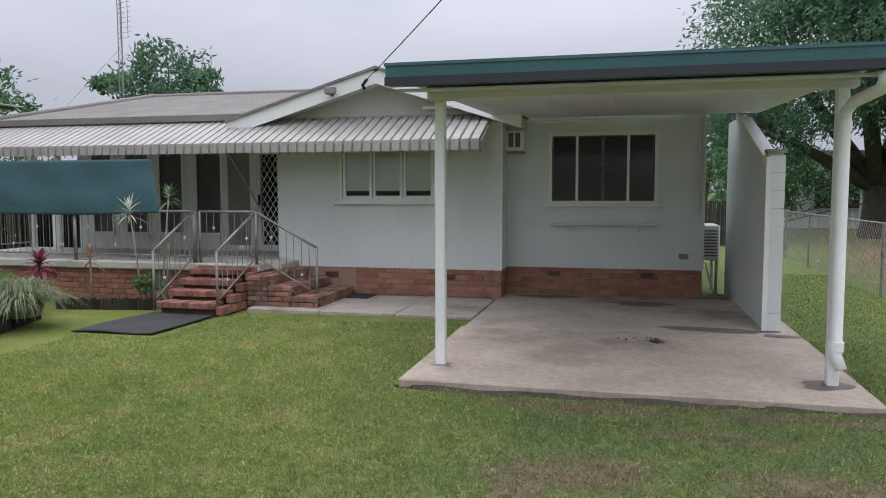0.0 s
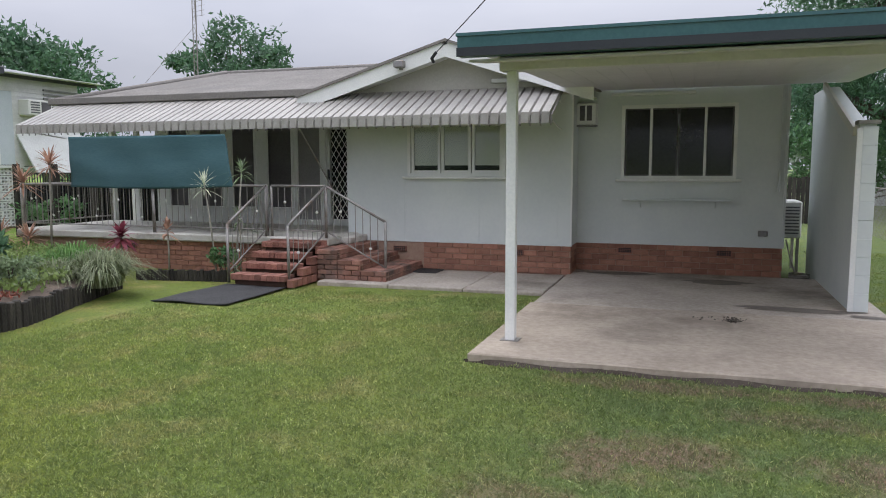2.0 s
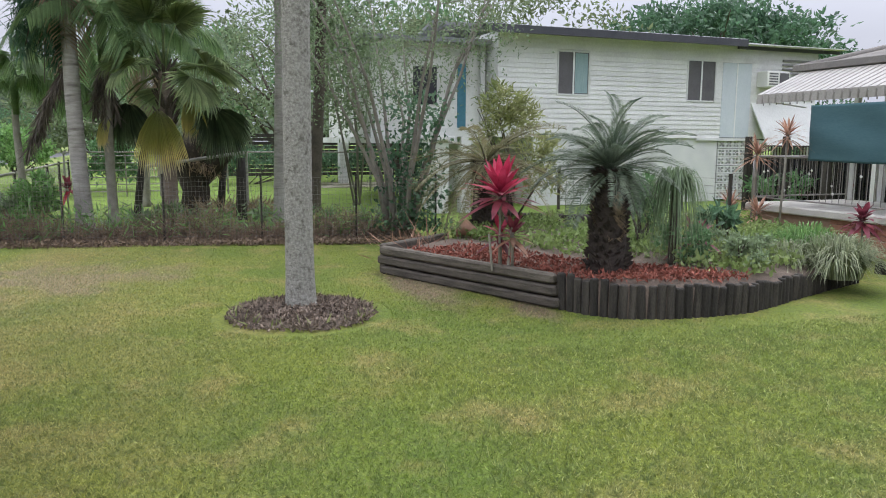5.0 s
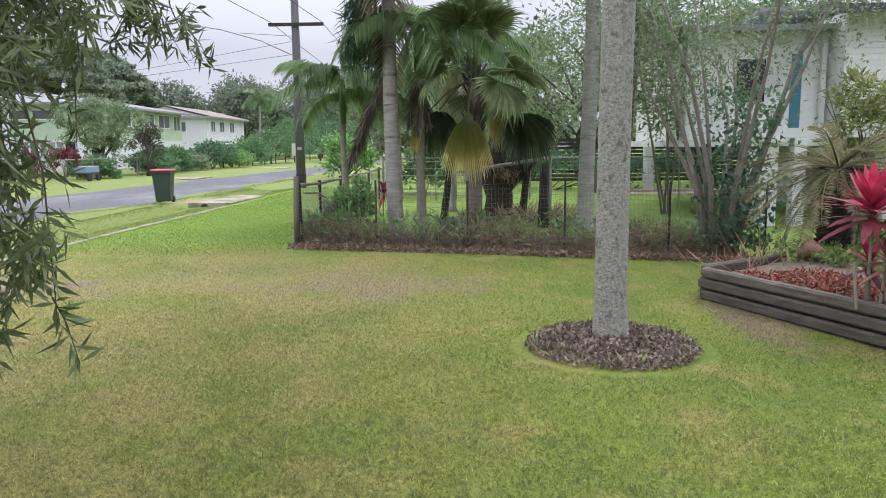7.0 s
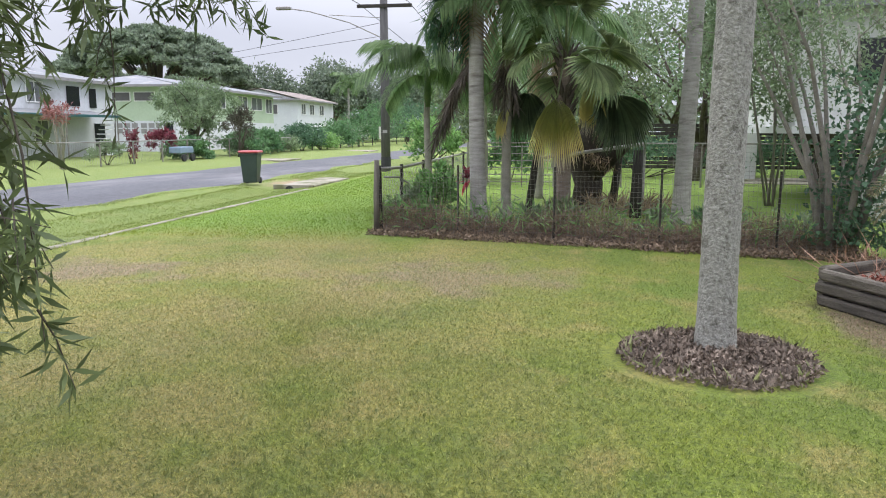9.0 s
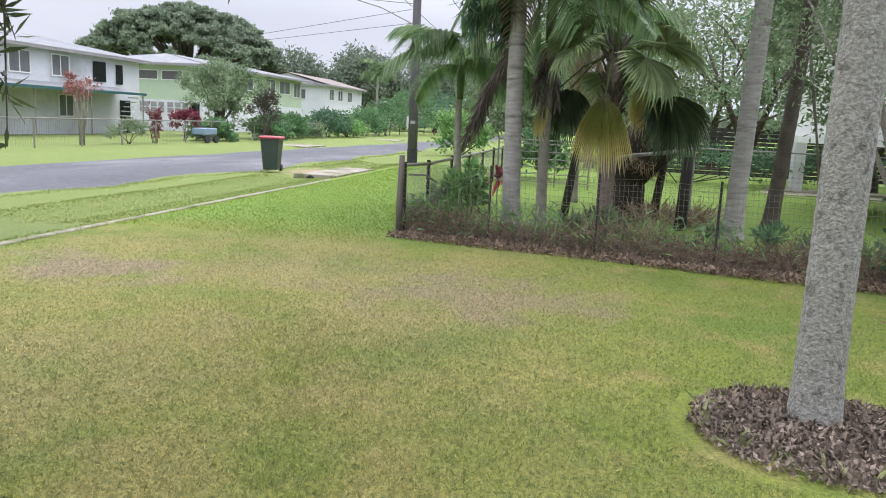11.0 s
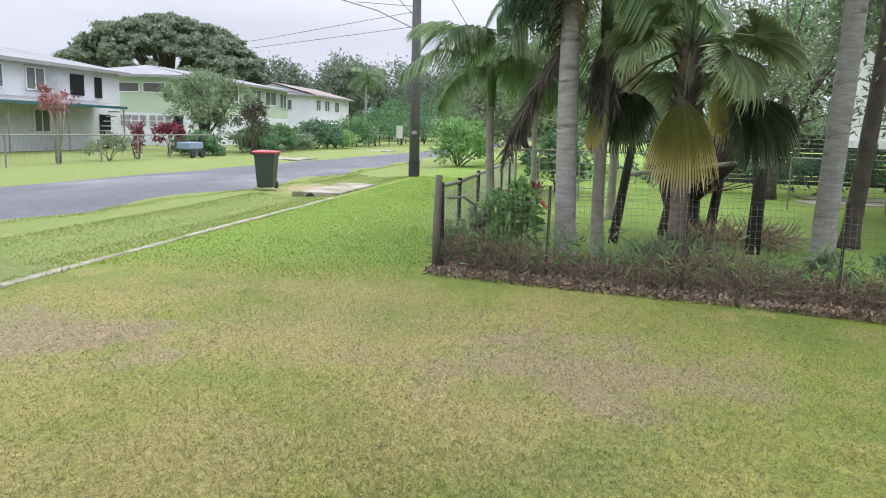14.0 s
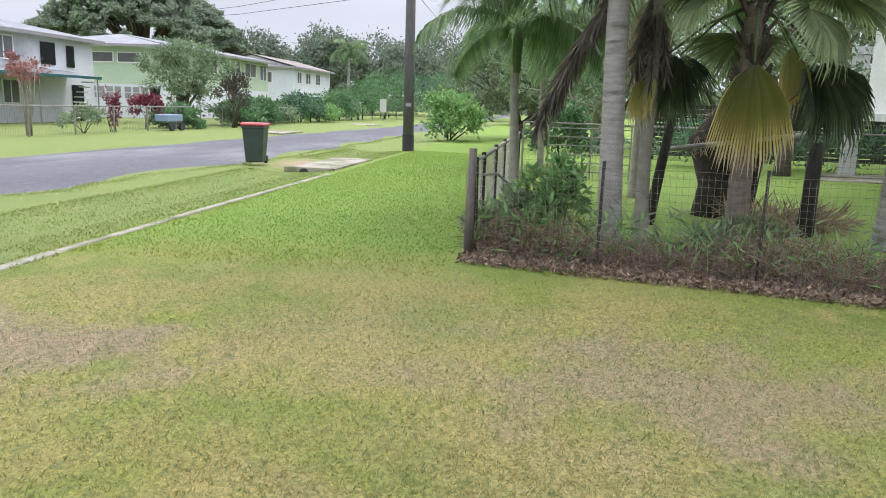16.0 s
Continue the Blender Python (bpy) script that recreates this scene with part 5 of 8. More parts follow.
def rosette(name, base, stem_h, n, leaf, width, material, label, droop=0.35, seed=0, stem_r=0.013, up=0.9, stem_mat=None, lean=(0, 0), category="shrub", under=None):
    """A cane with a head of strap leaves."""
    c = thing(name, base, label, category)
    gr = np.random.default_rng(seed)
    top = Vector((base[0] + lean[0], base[1] + lean[1], base[2] + stem_h))
    if stem_h > 0.05:
        part("stem", Geo().tube([Vector(base) - Vector((0, 0, 0.04)), Vector(base).lerp(top, 0.5) + Vector((0.02, -0.01, 0)), top], [stem_r * 1.2, stem_r, stem_r], 7), stem_mat or M_bark4, c, smooth=True)
    g = Geo()
    g2 = Geo()
    for i in range(n):
        a = i * 2.399 + gr.uniform(-0.2, 0.2)
        u = i / n
        el = (1 - u) * -0.2 + u * 1.35 * up + gr.uniform(-0.12, 0.12)
        L = leaf * gr.uniform(0.75, 1.1) * (1.0 - 0.25 * u)
        d = Vector((math.cos(a) * math.cos(el), math.sin(a) * math.cos(el), math.sin(el)))
        s = Vector((-math.sin(a), math.cos(a), 0)) * width * 0.5
        p0 = top + Vector((0, 0, -0.12 * (1 - u) * min(1, stem_h * 3)))
        gg = g2 if under and u < 0.35 else g
        rows = []
        for j, wf in ((0, 0.45), (1, 0.9), (2, 1.0), (3, 0.7), (4, 0.05)):
            t = j / 4
            p = p0 + d * L * t + Vector((0, 0, -droop * L * t * t * math.cos(el)))
            rows += [p - s * wf, p + s * wf]
        gg.add(rows, [(2 * j, 2 * j + 1, 2 * j + 3, 2 * j + 2) for j in range(4)])
    part("leaves", g, material, c)
    if under:
        part("old_leaves", g2, under, c)
    return c


# red cordylines and their darker kin
rc = rosette("red_cordyline", (-8.12, 3.92, 0.32), 0.80, 40, 0.56, 0.085, L_red, "vivid red cordyline with upright leaves on pale canes", 0.25, 1, up=1.0, under=L_maroon)
for i, (dx, dy, hh) in enumerate(((0.07, 0.06, 0.45), (-0.08, 0.05, 0.4), (0.02, -0.09, 0.34))):
    st = (-8.12 + dx, 3.92 + dy)
    part("stem", Geo().tube([(st[0], st[1], 0.28), (st[0] + dx * 0.5, st[1] + dy * 0.5, 0.32 + hh)], 0.013, 6), M_bark4, rc)
rosette("red_cordyline", (-8.02, 4.02, 0.32), 0.40, 22, 0.32, 0.065, L_maroon, "maroon cordyline on thin canes in the bed", 0.35, 5, up=0.9, under=L_bronze)
rosette("red_cordyline", (-8.25, 3.98, 0.32), 0.36, 20, 0.30, 0.06, L_red, "red cordyline head beside taller canes", 0.35, 6, up=0.95, under=L_maroon)
rosette("cordyline", (-7.95, 6.25, 0.3), 0.28, 30, 0.42, 0.06, L_maroon, "dark maroon cordyline clump in the bed", 0.45, 7)
rosette("cordyline", (-7.95, 8.72, 0.1), 0.62, 30, 0.36, 0.075, L_maroon, "dark red cordyline near the verandah wall", 0.5, 8)
rosette("cordyline", (-7.6, 9.3, 0.02), 0.75, 16, 0.26, 0.05, L_bronze, "thin cordyline with bronze head by the verandah", 0.4, 9, up=1.1)
for i, (x, y, h, s) in enumerate(((-10.75, 9.55, 1.45, 1), (-10.2, 9.6, 1.75, 2), (-10.9, 9.2, 0.6, 3), (-10.3, 9.2, 0.55, 4))):
    rosette("dracaena", (x, y, 0.02), h, 60, 0.46, 0.032, L_bronze, "tall thin dracaena with dry bronze leaf head", 0.35, 30 + s, stem_r=0.018, lean=(0.05, 0.03))
rosette("dracaena", (-6.85, 9.45, 0.02), 1.42, 34, 0.36, 0.022, L_white, "dracaena with pale starry leaf head by the steps", 0.30, 40, stem_r=0.012, up=0.95, lean=(-0.25, 0.1))
rosette("dracaena", (-6.62, 9.55, 0.02), 1.62, 34, 0.36, 0.022, L_flax, "dracaena with grey-green starry head by the steps", 0.45, 41, stem_r=0.012, lean=(0.12, 0.1))
rosette("dracaena", (-6.5, 9.55, 0.02), 0.95, 24, 0.30, 0.02, L_flax, "small dracaena with grey-green leaves by the steps", 0.4, 42, stem_r=0.012)
rosette("yucca", (-6.45, 9.35, 0.02), 0.2, 24, 0.36, 0.025, L_flax, "narrow-leaved plant at the foot of the stair rail", 0.2, 43, up=1.15)


def strap_clump(name, base, n, leaf, width, material, label, seed=0, droop=0.75, r=0.12, floor=None):
    c = thing(name, base, label, "grass clump")
    gr = np.random.default_rng(seed)
    g = Geo()
    for i in range(n):
        a = gr.uniform(0, 2 * math.pi)
        el = gr.uniform(0.75, 1.52)
        L = leaf * gr.uniform(0.65, 1.1)
        rr = r * gr.uniform(0, 1) ** 0.5
        p0 = Vector((base[0] + rr * math.cos(a), base[1] + rr * math.sin(a), base[2] - 0.02))
        h = Vector((math.cos(a + gr.uniform(-0.5, 0.5)), math.sin(a + gr.uniform(-0.5, 0.5)), 0))
        s = Vector((-h.y, h.x, 0)).normalized() * width * 0.5
        rows = []
        for j, wf in enumerate((0.7, 1.0, 1.0, 0.8, 0.5, 0.05)):
            t = j / 5
            p = p0 + h * L * math.cos(el) * (0.35 * t + 0.50 * t * t) + Vector((0, 0, L * (math.sin(el) * t - droop * t * t * t)))
            p.z = max(p.z, (base[2] if floor is None else floor) + 0.01)
            rows += [p - s * wf, p + s * wf]
        g.add(rows, [(2 * j, 2 * j + 1, 2 * j + 3, 2 * j + 2) for j in range(5)])
    part("leaves", g, material, c)
    return c


strap_clump("variegated_lily_clump", (-7.22, 7.55, 0.14), 1000, 0.98, 0.017, L_strap, "large clump of arching cream-striped strap leaves", 1, 0.62, 0.24)
strap_clump("variegated_lily_clump", (-7.55, 7.15, 0.18), 420, 0.75, 0.016, L_strap, "clump of arching cream-striped strap leaves", 3, 0.62, 0.18)
strap_clump("green_lily_clump", (-7.85, 7.75, 0.2), 600, 0.95, 0.015, L_strapg, "clump of arching green strap leaves", 2, 0.6, 0.25)
strap_clump("weeping_grass_plant", (-7.72, 5.75, 1.12), 260, 0.85, 0.011, L_flax, "weeping fine-leaved plant beside the cycad", 4, 1.85, 0.14, 0.36)
part("cane", Geo().tube([(-7.72, 5.75, 0.28), (-7.72, 5.75, 1.14)], 0.04, 8), M_bark3, bpy.data.objects["weeping_grass_plant"])


def shrub(name, blobs, count, leaf, width, material, label, seed=0, stems=5, stem_mat=None, category="shrub", spread=0.8, droop=0.0, stem_r=0.02, kind=""):
    """A bush: stems from one foot, and a crown of single leaves with gaps."""
    b0 = blobs[0]
    foot = (b0[0], b0[1], 0.0 if kind != "bed" else 0.28)
    c = thing(name, foot, label, category)
    gr = np.random.default_rng(seed)
    g = Geo()
    for i in range(stems):
        b = blobs[i % len(blobs)]
        tip = Vector((b[0] + gr.normal() * b[3] * 0.4, b[1] + gr.normal() * b[4] * 0.4, b[2] + b[5] * gr.uniform(0, 0.6)))
        p = Vector(foot) + Vector((gr.normal() * 0.06, gr.normal() * 0.06, -0.05))
        g.tube([p, p.lerp(tip, 0.5) + Vector((gr.normal() * 0.08, gr.normal() * 0.08, 0.1)), tip], [stem_r, stem_r * 0.75, stem_r * 0.3], 6)
    part("stem_cluster", g, stem_mat or M_bark3, c, smooth=True)["kind"] = "stuff"
    p, d = crown_points(blobs, count, seed, 0.35)
    link("foliage", quads("foliage", leaves(p, leaf, width, out=d * 0.6, droop=droop, seed=seed, spread=spread)), material, c)
    return c


# ground cover and small shrubs in the bed
N = 17000
P = np.stack([rng.uniform(-12.3, -6.8, N), rng.uniform(3.6, 9.2, N)], 1)
keep = in_bed(P, 0.97) & (P[:, 1] > 4.45 + (P[:, 0] + 9.85) * 0.50) & (np.sin(P[:, 0] * 2.7 + 1) * np.cos(P[:, 1] * 2.3) > -0.55)
P = P[keep]
P3 = np.stack([P[:, 0], P[:, 1], np.array([bed_height(x, y) for x, y in P]) + rng.uniform(0, 0.13, len(P))], 1)
tagged(link("ground_cover", quads("ground_cover", leaves(P3, 0.075, 0.05, out=np.array([0, 0, 0.5]), seed=31)), leaf_mat("ground_cover_leaf", (0.145, 0.225, 0.060), (0.275, 0.345, 0.130))), "low bright green ground cover in the bed", "ground cover", kind="stuff")
shrub("bed_shrub", [(-7.75, 5.9, 0.52, 0.3, 0.3, 0.22)], 900, 0.06, 0.035, L_mid, "low twiggy green shrub in the bed", 41, kind="bed", stem_r=0.01)
shrub("bed_shrub", [(-7.3, 6.3, 0.50, 0.35, 0.3, 0.2), (-7.5, 6.7, 0.45, 0.3, 0.3, 0.2)], 1000, 0.06, 0.03, L_flax, "low grey-green shrub in the bed", 42, kind="bed", stem_r=0.01)
shrub("bed_shrub", [(-9.0, 6.3, 0.7, 0.28, 0.28, 0.42)], 800, 0.10, 0.045, L_mid, "upright leafy shrub behind the cycad", 43, kind="bed")
shrub("dark_leaf_shrub", [(-8.6, 7.1, 0.6, 0.2, 0.2, 0.3)], 350, 0.14, 0.05, L_dark, "dark broad-leaved shrub in the bed", 44, kind="bed")
shrub("golden_cane_shrub", [(-11.9, 5.8, 1.65, 0.5, 0.6, 0.65), (-11.8, 6.2, 1.15, 0.45, 0.55, 0.7), (-12.0, 5.6, 2.1, 0.4, 0.45, 0.4)], 2600, 0.13, 0.03, L_yel, "tall yellow-green cane shrub behind the bed", 45, kind="bed", stems=9)
shrub("wall_shrub", [(-6.75, 9.5, 0.28, 0.22, 0.16, 0.2)], 700, 0.06, 0.035, L_mid, "small green shrub against the brick base", 46, stem_r=0.008)

# fan palm
def fan_leaf_mesh(name, radius, seg, spread, fold, material, droop=0.35, seed=0, split=0.42, hang=0.0):
    """A pleated fan from the origin along +x with long split tips; hang draws the outer blades towards the middle line."""
    g = Geo()
    gr = np.random.default_rng(seed)
    for i in range(seg):
        a0 = math.radians(-spread + 2 * spread * i / seg)
        a1 = math.radians(-spread + 2 * spread * (i + 1) / seg)
        am = (a0 + a1) / 2
        L = radius * (0.84 + 0.16 * math.cos(am)) * gr.uniform(0.92, 1.05)
        tip_drop, tip_turn = gr.uniform(0.02, 0.16) * radius, gr.normal() * 0.03

        def P(a, r, lift=0.0):
            t = r / radius
            y = r * math.sin(a) / (1 + hang * t * 1.6)
            x = r * math.cos(a) + hang * r * (1 - math.cos(a)) * min(1.0, 1.3 * t)
            return Vector((x, y, fold * r * (0.2 + abs(math.sin(a))) * 0.45 - droop * radius * t * t * t + lift))
        k = 1 - split
        w = (a1 - a0) * 0.30
        rows = [P(am, 0.03), P(a0, L * k * 0.5, -0.018), P(am, L * k * 0.5, 0.024), P(a1, L * k * 0.5, -0.018), P(a0, L * k, -0.028), P(am, L * k, 0.034), P(a1, L * k, -0.028),
                P(am - w, L * (k + 0.62 * split), -0.3 * tip_drop), P(am + w, L * (k + 0.62 * split), -0.3 * tip_drop), P(am + tip_turn, L, -tip_drop)]
        g.add(rows, [(0, 1, 2), (0, 2, 3), (1, 4, 5, 2), (2, 5, 6, 3), (4, 7, 5), (5, 7, 8), (5, 8, 6), (7, 9, 8)])
    me = g.mesh(name)
    me.materials.append(material)
    return me


FAN = [fan_leaf_mesh("fan_leaf", 0.95, 44, 112, 0.5, L_fan, 0.35, 1), fan_leaf_mesh("fan_leaf", 1.0, 38, 76, 0.4, L_fan, 0.25, 2)]
FAN_OLD = fan_leaf_mesh("yellow_fan_leaf", 1.1, 30, 60, 0.25, L_fanold, 0.1, 3, 0.46, 0.70)
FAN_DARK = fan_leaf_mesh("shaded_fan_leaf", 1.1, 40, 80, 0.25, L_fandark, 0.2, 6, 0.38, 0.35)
fp = thing("fan_palm", (-15.0, 0.74, 0), "fan palm with pleated leaves, some yellow and hanging", "palm tree")
ringed_trunk((-15.0, 0.74, -0.05), (-15.0, 0.76, 2.75), 0.125, 0.10, 20, mat("brown_palm_bark", (0.13, 0.10, 0.08), (0.26, 0.21, 0.17), scale=6, rough=0.95, bump=0.7, bump_scale=30, stretch=(1, 1, 4)), fp, bulge=0.06, seed=5)
gr = np.random.default_rng(77)
g = Geo()
for i in range(60):
    a = i * 2.399
    z = 1.7 + 1.2 * gr.uniform()
    p = Vector((-15.0 + 0.1 * math.cos(a), 0.75 + 0.1 * math.sin(a), z))
    g.tube([p, p + Vector((0.12 * math.cos(a), 0.12 * math.sin(a), 0.18))], [0.03, 0.012], 5)
part("leaf_base_sheath", g, M_bark3, fp)["kind"] = "stuff"


CROWN = Vector((-14.98, 0.75, 2.75))


def fan_leaf(at, az, tilt, scale, mesh, roll=0.0, name="fan_leaf"):
    """A leaf whose blade starts at a point (x, y, z), joined to the crown by its petiole."""
    end = Vector(at)
    mid = CROWN.lerp(end, 0.5) + Vector((0, 0, 0.10))
    part("petiole", Geo().tube([CROWN, mid, end], [0.022, 0.016, 0.012], 6), L_fan, fp, smooth=True)
    put(mesh, fp, end, az, tilt, scale, roll, name)


fan_leaf((-14.42, 0.64, 2.10), 0, -80, 1.06, FAN_OLD, 4, "yellow_fan_leaf")
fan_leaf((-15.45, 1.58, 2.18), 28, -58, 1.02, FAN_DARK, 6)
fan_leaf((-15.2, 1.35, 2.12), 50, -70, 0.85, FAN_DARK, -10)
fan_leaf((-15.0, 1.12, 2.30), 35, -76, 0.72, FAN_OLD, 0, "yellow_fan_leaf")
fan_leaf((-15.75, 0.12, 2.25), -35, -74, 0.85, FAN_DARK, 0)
fan_leaf((-15.7, -0.15, 2.15), -70, -72, 0.8, FAN_OLD, 0, "yellow_fan_leaf")
fan_leaf((-14.75, 1.42, 2.85), 75, -22, 0.87, FAN[0], -18)
fan_leaf((-14.6, 1.15, 2.65), 25, -50, 0.82, FAN[1], -20)
fan_leaf((-14.85, 0.30, 2.95), -75, -5, 0.76, FAN[0], 25)
fan_leaf((-14.6, 0.25, 2.75), -50, -30, 0.68, FAN[0], 15)
fan_leaf((-15.5, 1.3, 2.9), 120, 5, 0.76, FAN[0], -10)
fan_leaf((-15.6, 0.3, 2.95), -150, 5, 0.76, FAN[0], 10)
fan_leaf((-14.8, 0.95, 3.5), 60, 40, 0.76, FAN[0], -12)
fan_leaf((-14.8, 0.5, 3.55), -60, 42, 0.76, FAN[0], 12)
fan_leaf((-15.2, 0.8, 3.7), 150, 55, 0.76, FAN[0])
fan_leaf((-14.7, 0.75, 3.6), 5, 55, 0.76, FAN[0])
fan_leaf((-15.7, 0.8, 2.5), 180, -35, 0.86, FAN[1])

feather_palm("tall_palm", (-15.0, -0.62, 0.05), 5.0, 0.135, "tall grey-trunked palm by the fence", 14, 1.15, M_bark2, 1, (-0.05, -0.1), 1, 80)
feather_palm("slender_palm", (-15.55, -0.18, 0.05), 3.0, 0.085, "slender green-trunked palm by the fence", 9, 0.75, M_bark4, 2, (-0.02, -0.06), 0)
feather_palm("tall_palm", (-16.0, 2.82, 0.05), 5.6, 0.15, "stout grey palm trunk inside the fence", 13, 1.2, M_bark2, 3, (0.08, 0.05), 0, 85)
feather_palm("tall_palm", (-17.9, 3.8, 0.05), 6.2, 0.13, "dark palm trunk inside the yard", 11, 1.2, M_bark3, 4, (0.2, 0.25))
feather_palm("slender_palm", (-17.0, -1.84, 0.03), 2.15, 0.072, "slender palm with arching fronds by the front fence", 15, 0.72, M_bark4, 5, (-0.15, -0.04))
feather_palm("slender_palm", (-25.5, -1.6, 0.05), 3.1, 0.08, "slender palm with arching fronds behind the fence", 12, 1.0, M_bark4, 6)
feather_palm("slender_palm", (-20.5, 0.2, 0.05), 3.6, 0.08, "slender palm behind the fence", 11, 1.0, M_bark4, 7, (0.1, 0.1), 3)
feather_palm("far_palm", (-75, -20.2, 0), 5.7, 0.12, "distant palm beyond the street bend", 14, 0.95, M_bark2, 8)
for i, (x, y, h, r, lx, ly) in enumerate(((-16.8, 2.1, 1.25, 0.10, 0, 0.02), (-18.7, 1.8, 1.3, 0.08, 0.05, 0.14), (-17.2, 0.1, 1.5, 0.07, 0.05, 0.2))):
    s = thing("palm_stump", (x, y, 0), "dark upright palm stump in the yard", "stump", group="stumps in the yard")
    part("stump_trunk", Geo().tube([(x, y, -0.05), (x + lx * 0.4, y + ly * 0.5, h * 0.5), (x + lx, y + ly, h)], [r * 1.15, r, r * 0.9], 9), M_timberpost, s, smooth=True)

sk = thing("dead_frond_skirt", (-15.05, -0.85, 2.3), "dark hanging skirt of dead palm fronds on the trunk", "palm fronds")
p, d = crown_points([(-15.15, -1.08, 3.4, 0.30, 0.38, 1.0)], 1500, 8, 0.2)
link("hanging_leaflet", quads("hanging_leaflet", leaves(p, 0.32, 0.022, droop=1.6, seed=8)), L_dark, sk)["kind"] = "stuff"
for i in range(7):
    a = i * 0.9
    e = Vector((-15.15 + 0.2 * math.cos(a), -1.08 + 0.28 * math.sin(a), 2.5 + 0.12 * i))
    part("rachis", Geo().tube([(-15.03, -0.68, 4.6), (-15.1, -0.95, 4.4), e], [0.02, 0.015, 0.006], 5), M_bark3, sk)


L_greyfrond = leaf_mat("grey_dead_frond", (0.11, 0.092, 0.076), (0.22, 0.185, 0.155), scale=4)


def hanging_frond(name, a, b, label, leaflet, count, seed, material=L_greyfrond):
    """A dead frond: a bowed rachis from a to b with leaflets that hang from it."""
    a, b = Vector(a), Vector(b)
    c = thing(name, tuple(b), label, "palm fronds")
    gr = np.random.default_rng(seed)
    m = a.lerp(b, 0.5) + Vector((0, 0, 0.12 * (b - a).length))
    part("rachis", Geo().tube([a, a.lerp(m, 0.5) + Vector((0, 0, 0.03)), m, m.lerp(b, 0.5) + Vector((0, 0, 0.03)), b], [0.022, 0.018, 0.014, 0.01, 0.004], 6), M_bark3, c, smooth=True)
    u = gr.uniform(0.08, 1, count)
    A, B, M = (np.array(v) for v in (a, b, m))
    P = (((1 - u) ** 2)[:, None] * A + (2 * u * (1 - u))[:, None] * (2 * M - 0.5 * (A + B)) + (u ** 2)[:, None] * B)
    link("leaflet", quads("leaflet", leaves(P, leaflet, 0.022, out=(B - A)[None, :] * 0.5, droop=1.0, seed=seed, spread=0.45)), material, c)["kind"] = "stuff"


hanging_frond("dead_palm_frond", (-15.05, -0.72, 2.75), (-15.75, -1.50, 1.38), "long dead brown frond leaning from the palm", 0.32, 420, 15)
hanging_frond("dead_palm_frond", (-15.1, -0.70, 2.9), (-15.65, -1.30, 1.65), "long dead brown frond leaning from the palm", 0.30, 320, 16)
for i in range(6):
    a_ = i * 1.05
    hanging_frond("dead_palm_frond", (-15.57, -0.24, 2.95), (-15.57 + 0.18 * math.cos(a_), -0.24 + 0.2 * math.sin(a_), 1.95 + 0.07 * (i % 3)), "grey dead frond hanging against the slender palm", 0.30, 130, 20 + i)
# dark leaning trunk stack and debris heap
sh = thing("broken_trunk", (-18.5, 1.25, 0), "broken dark mossy tree trunk with hanging roots", "stump")
part("trunk", Geo().tube([(-18.5, 1.25, -0.05), (-18.55, 1.3, 0.5), (-18.5, 1.15, 1.1), (-18.4, 1.5, 1.6), (-18.3, 1.7, 1.75)], [0.34, 0.30, 0.38, 0.34, 0.2], 12), M_cycad, sh, smooth=True)
part("side_trunk", Geo().tube([(-18.4, 1.35, 0.75), (-18.2, 1.9, 1.35), (-18.1, 2.2, 1.5)], [0.24, 0.22, 0.1], 10), M_cycad, sh, smooth=True)
p, d = crown_points([(-18.4, 1.4, 1.1, 0.5, 0.6, 0.6)], 700, 3, 0.6)
link("hanging_foliage", quads("hanging_foliage", leaves(p, 0.18, 0.02, droop=1.2, seed=3)), L_fandead, sh)
hp = thing("green_waste_heap", (-17.6, 2.4, 0), "heap of dry palm debris on the grass", "debris")
p, d = crown_points([(-17.5, 1.9, 0.08, 1.1, 0.9, 0.16)], 700, 6, 0.2)
link("dry_frond_heap", quads("dry_frond_heap", leaves(p, 0.32, 0.025, out=d * np.array([1, 1, 0.1]), seed=6)), L_fandead, hp)["kind"] = "stuff"
rail_ = thing("leaning_rail", (-17.5, 1.6, 0), "grey leaning pole across the yard trunks", "pole")
part("pole", Geo().tube([(-17.4, 0.2, 1.05), (-17.5, 2.3, 1.35)], 0.035, 8), M_bark2, rail_)
part("prop", Geo().tube([(-17.5, 2.3, 0.0), (-17.5, 2.3, 1.36)], 0.03, 8), M_bark2, rail_)

M_vine = mat("dark_dead_stems", (0.095, 0.066, 0.045), (0.29, 0.21, 0.145), scale=8, rough=0.95, random=0.5)
# leaf litter strip and undergrowth along the fence
def fence_line(u):
    """Foot of the boundary fence from its street corner."""
    return -14.0 + 1.45 * u, -2.13 + 6.6 * u


g = Geo()
for i in range(31):
    u = i / 30
    x, y = fence_line(u)
    w = 0.55 + 0.25 * math.sin(u * 9) + 0.15 * math.sin(u * 23)
    g.v += [(x + 0.14 + 0.10 * math.sin(u * 31), y - 0.1, 0.004), (x, y, 0.05), (x - 0.6, y, 0.07), (x - 0.9 - w, y + 0.2, 0.008)]
for i in range(30):
    for k in range(3):
        g.f.append((4 * i + k, 4 * i + k + 1, 4 * i + k + 5, 4 * i + k + 4))
tagged(part("litter_strip", g, M_soil, smooth=True), "strip of dark soil and dead leaves along the fence", "soil", kind="structure")
N = 16000
u = rng.uniform(-0.01, 1.02, N)
off = -0.15 + 1.9 * rng.uniform(0, 1, N) ** 1.4
x, y = -14.0 + 1.45 * u + 0.22 - off, -2.13 + 6.6 * u
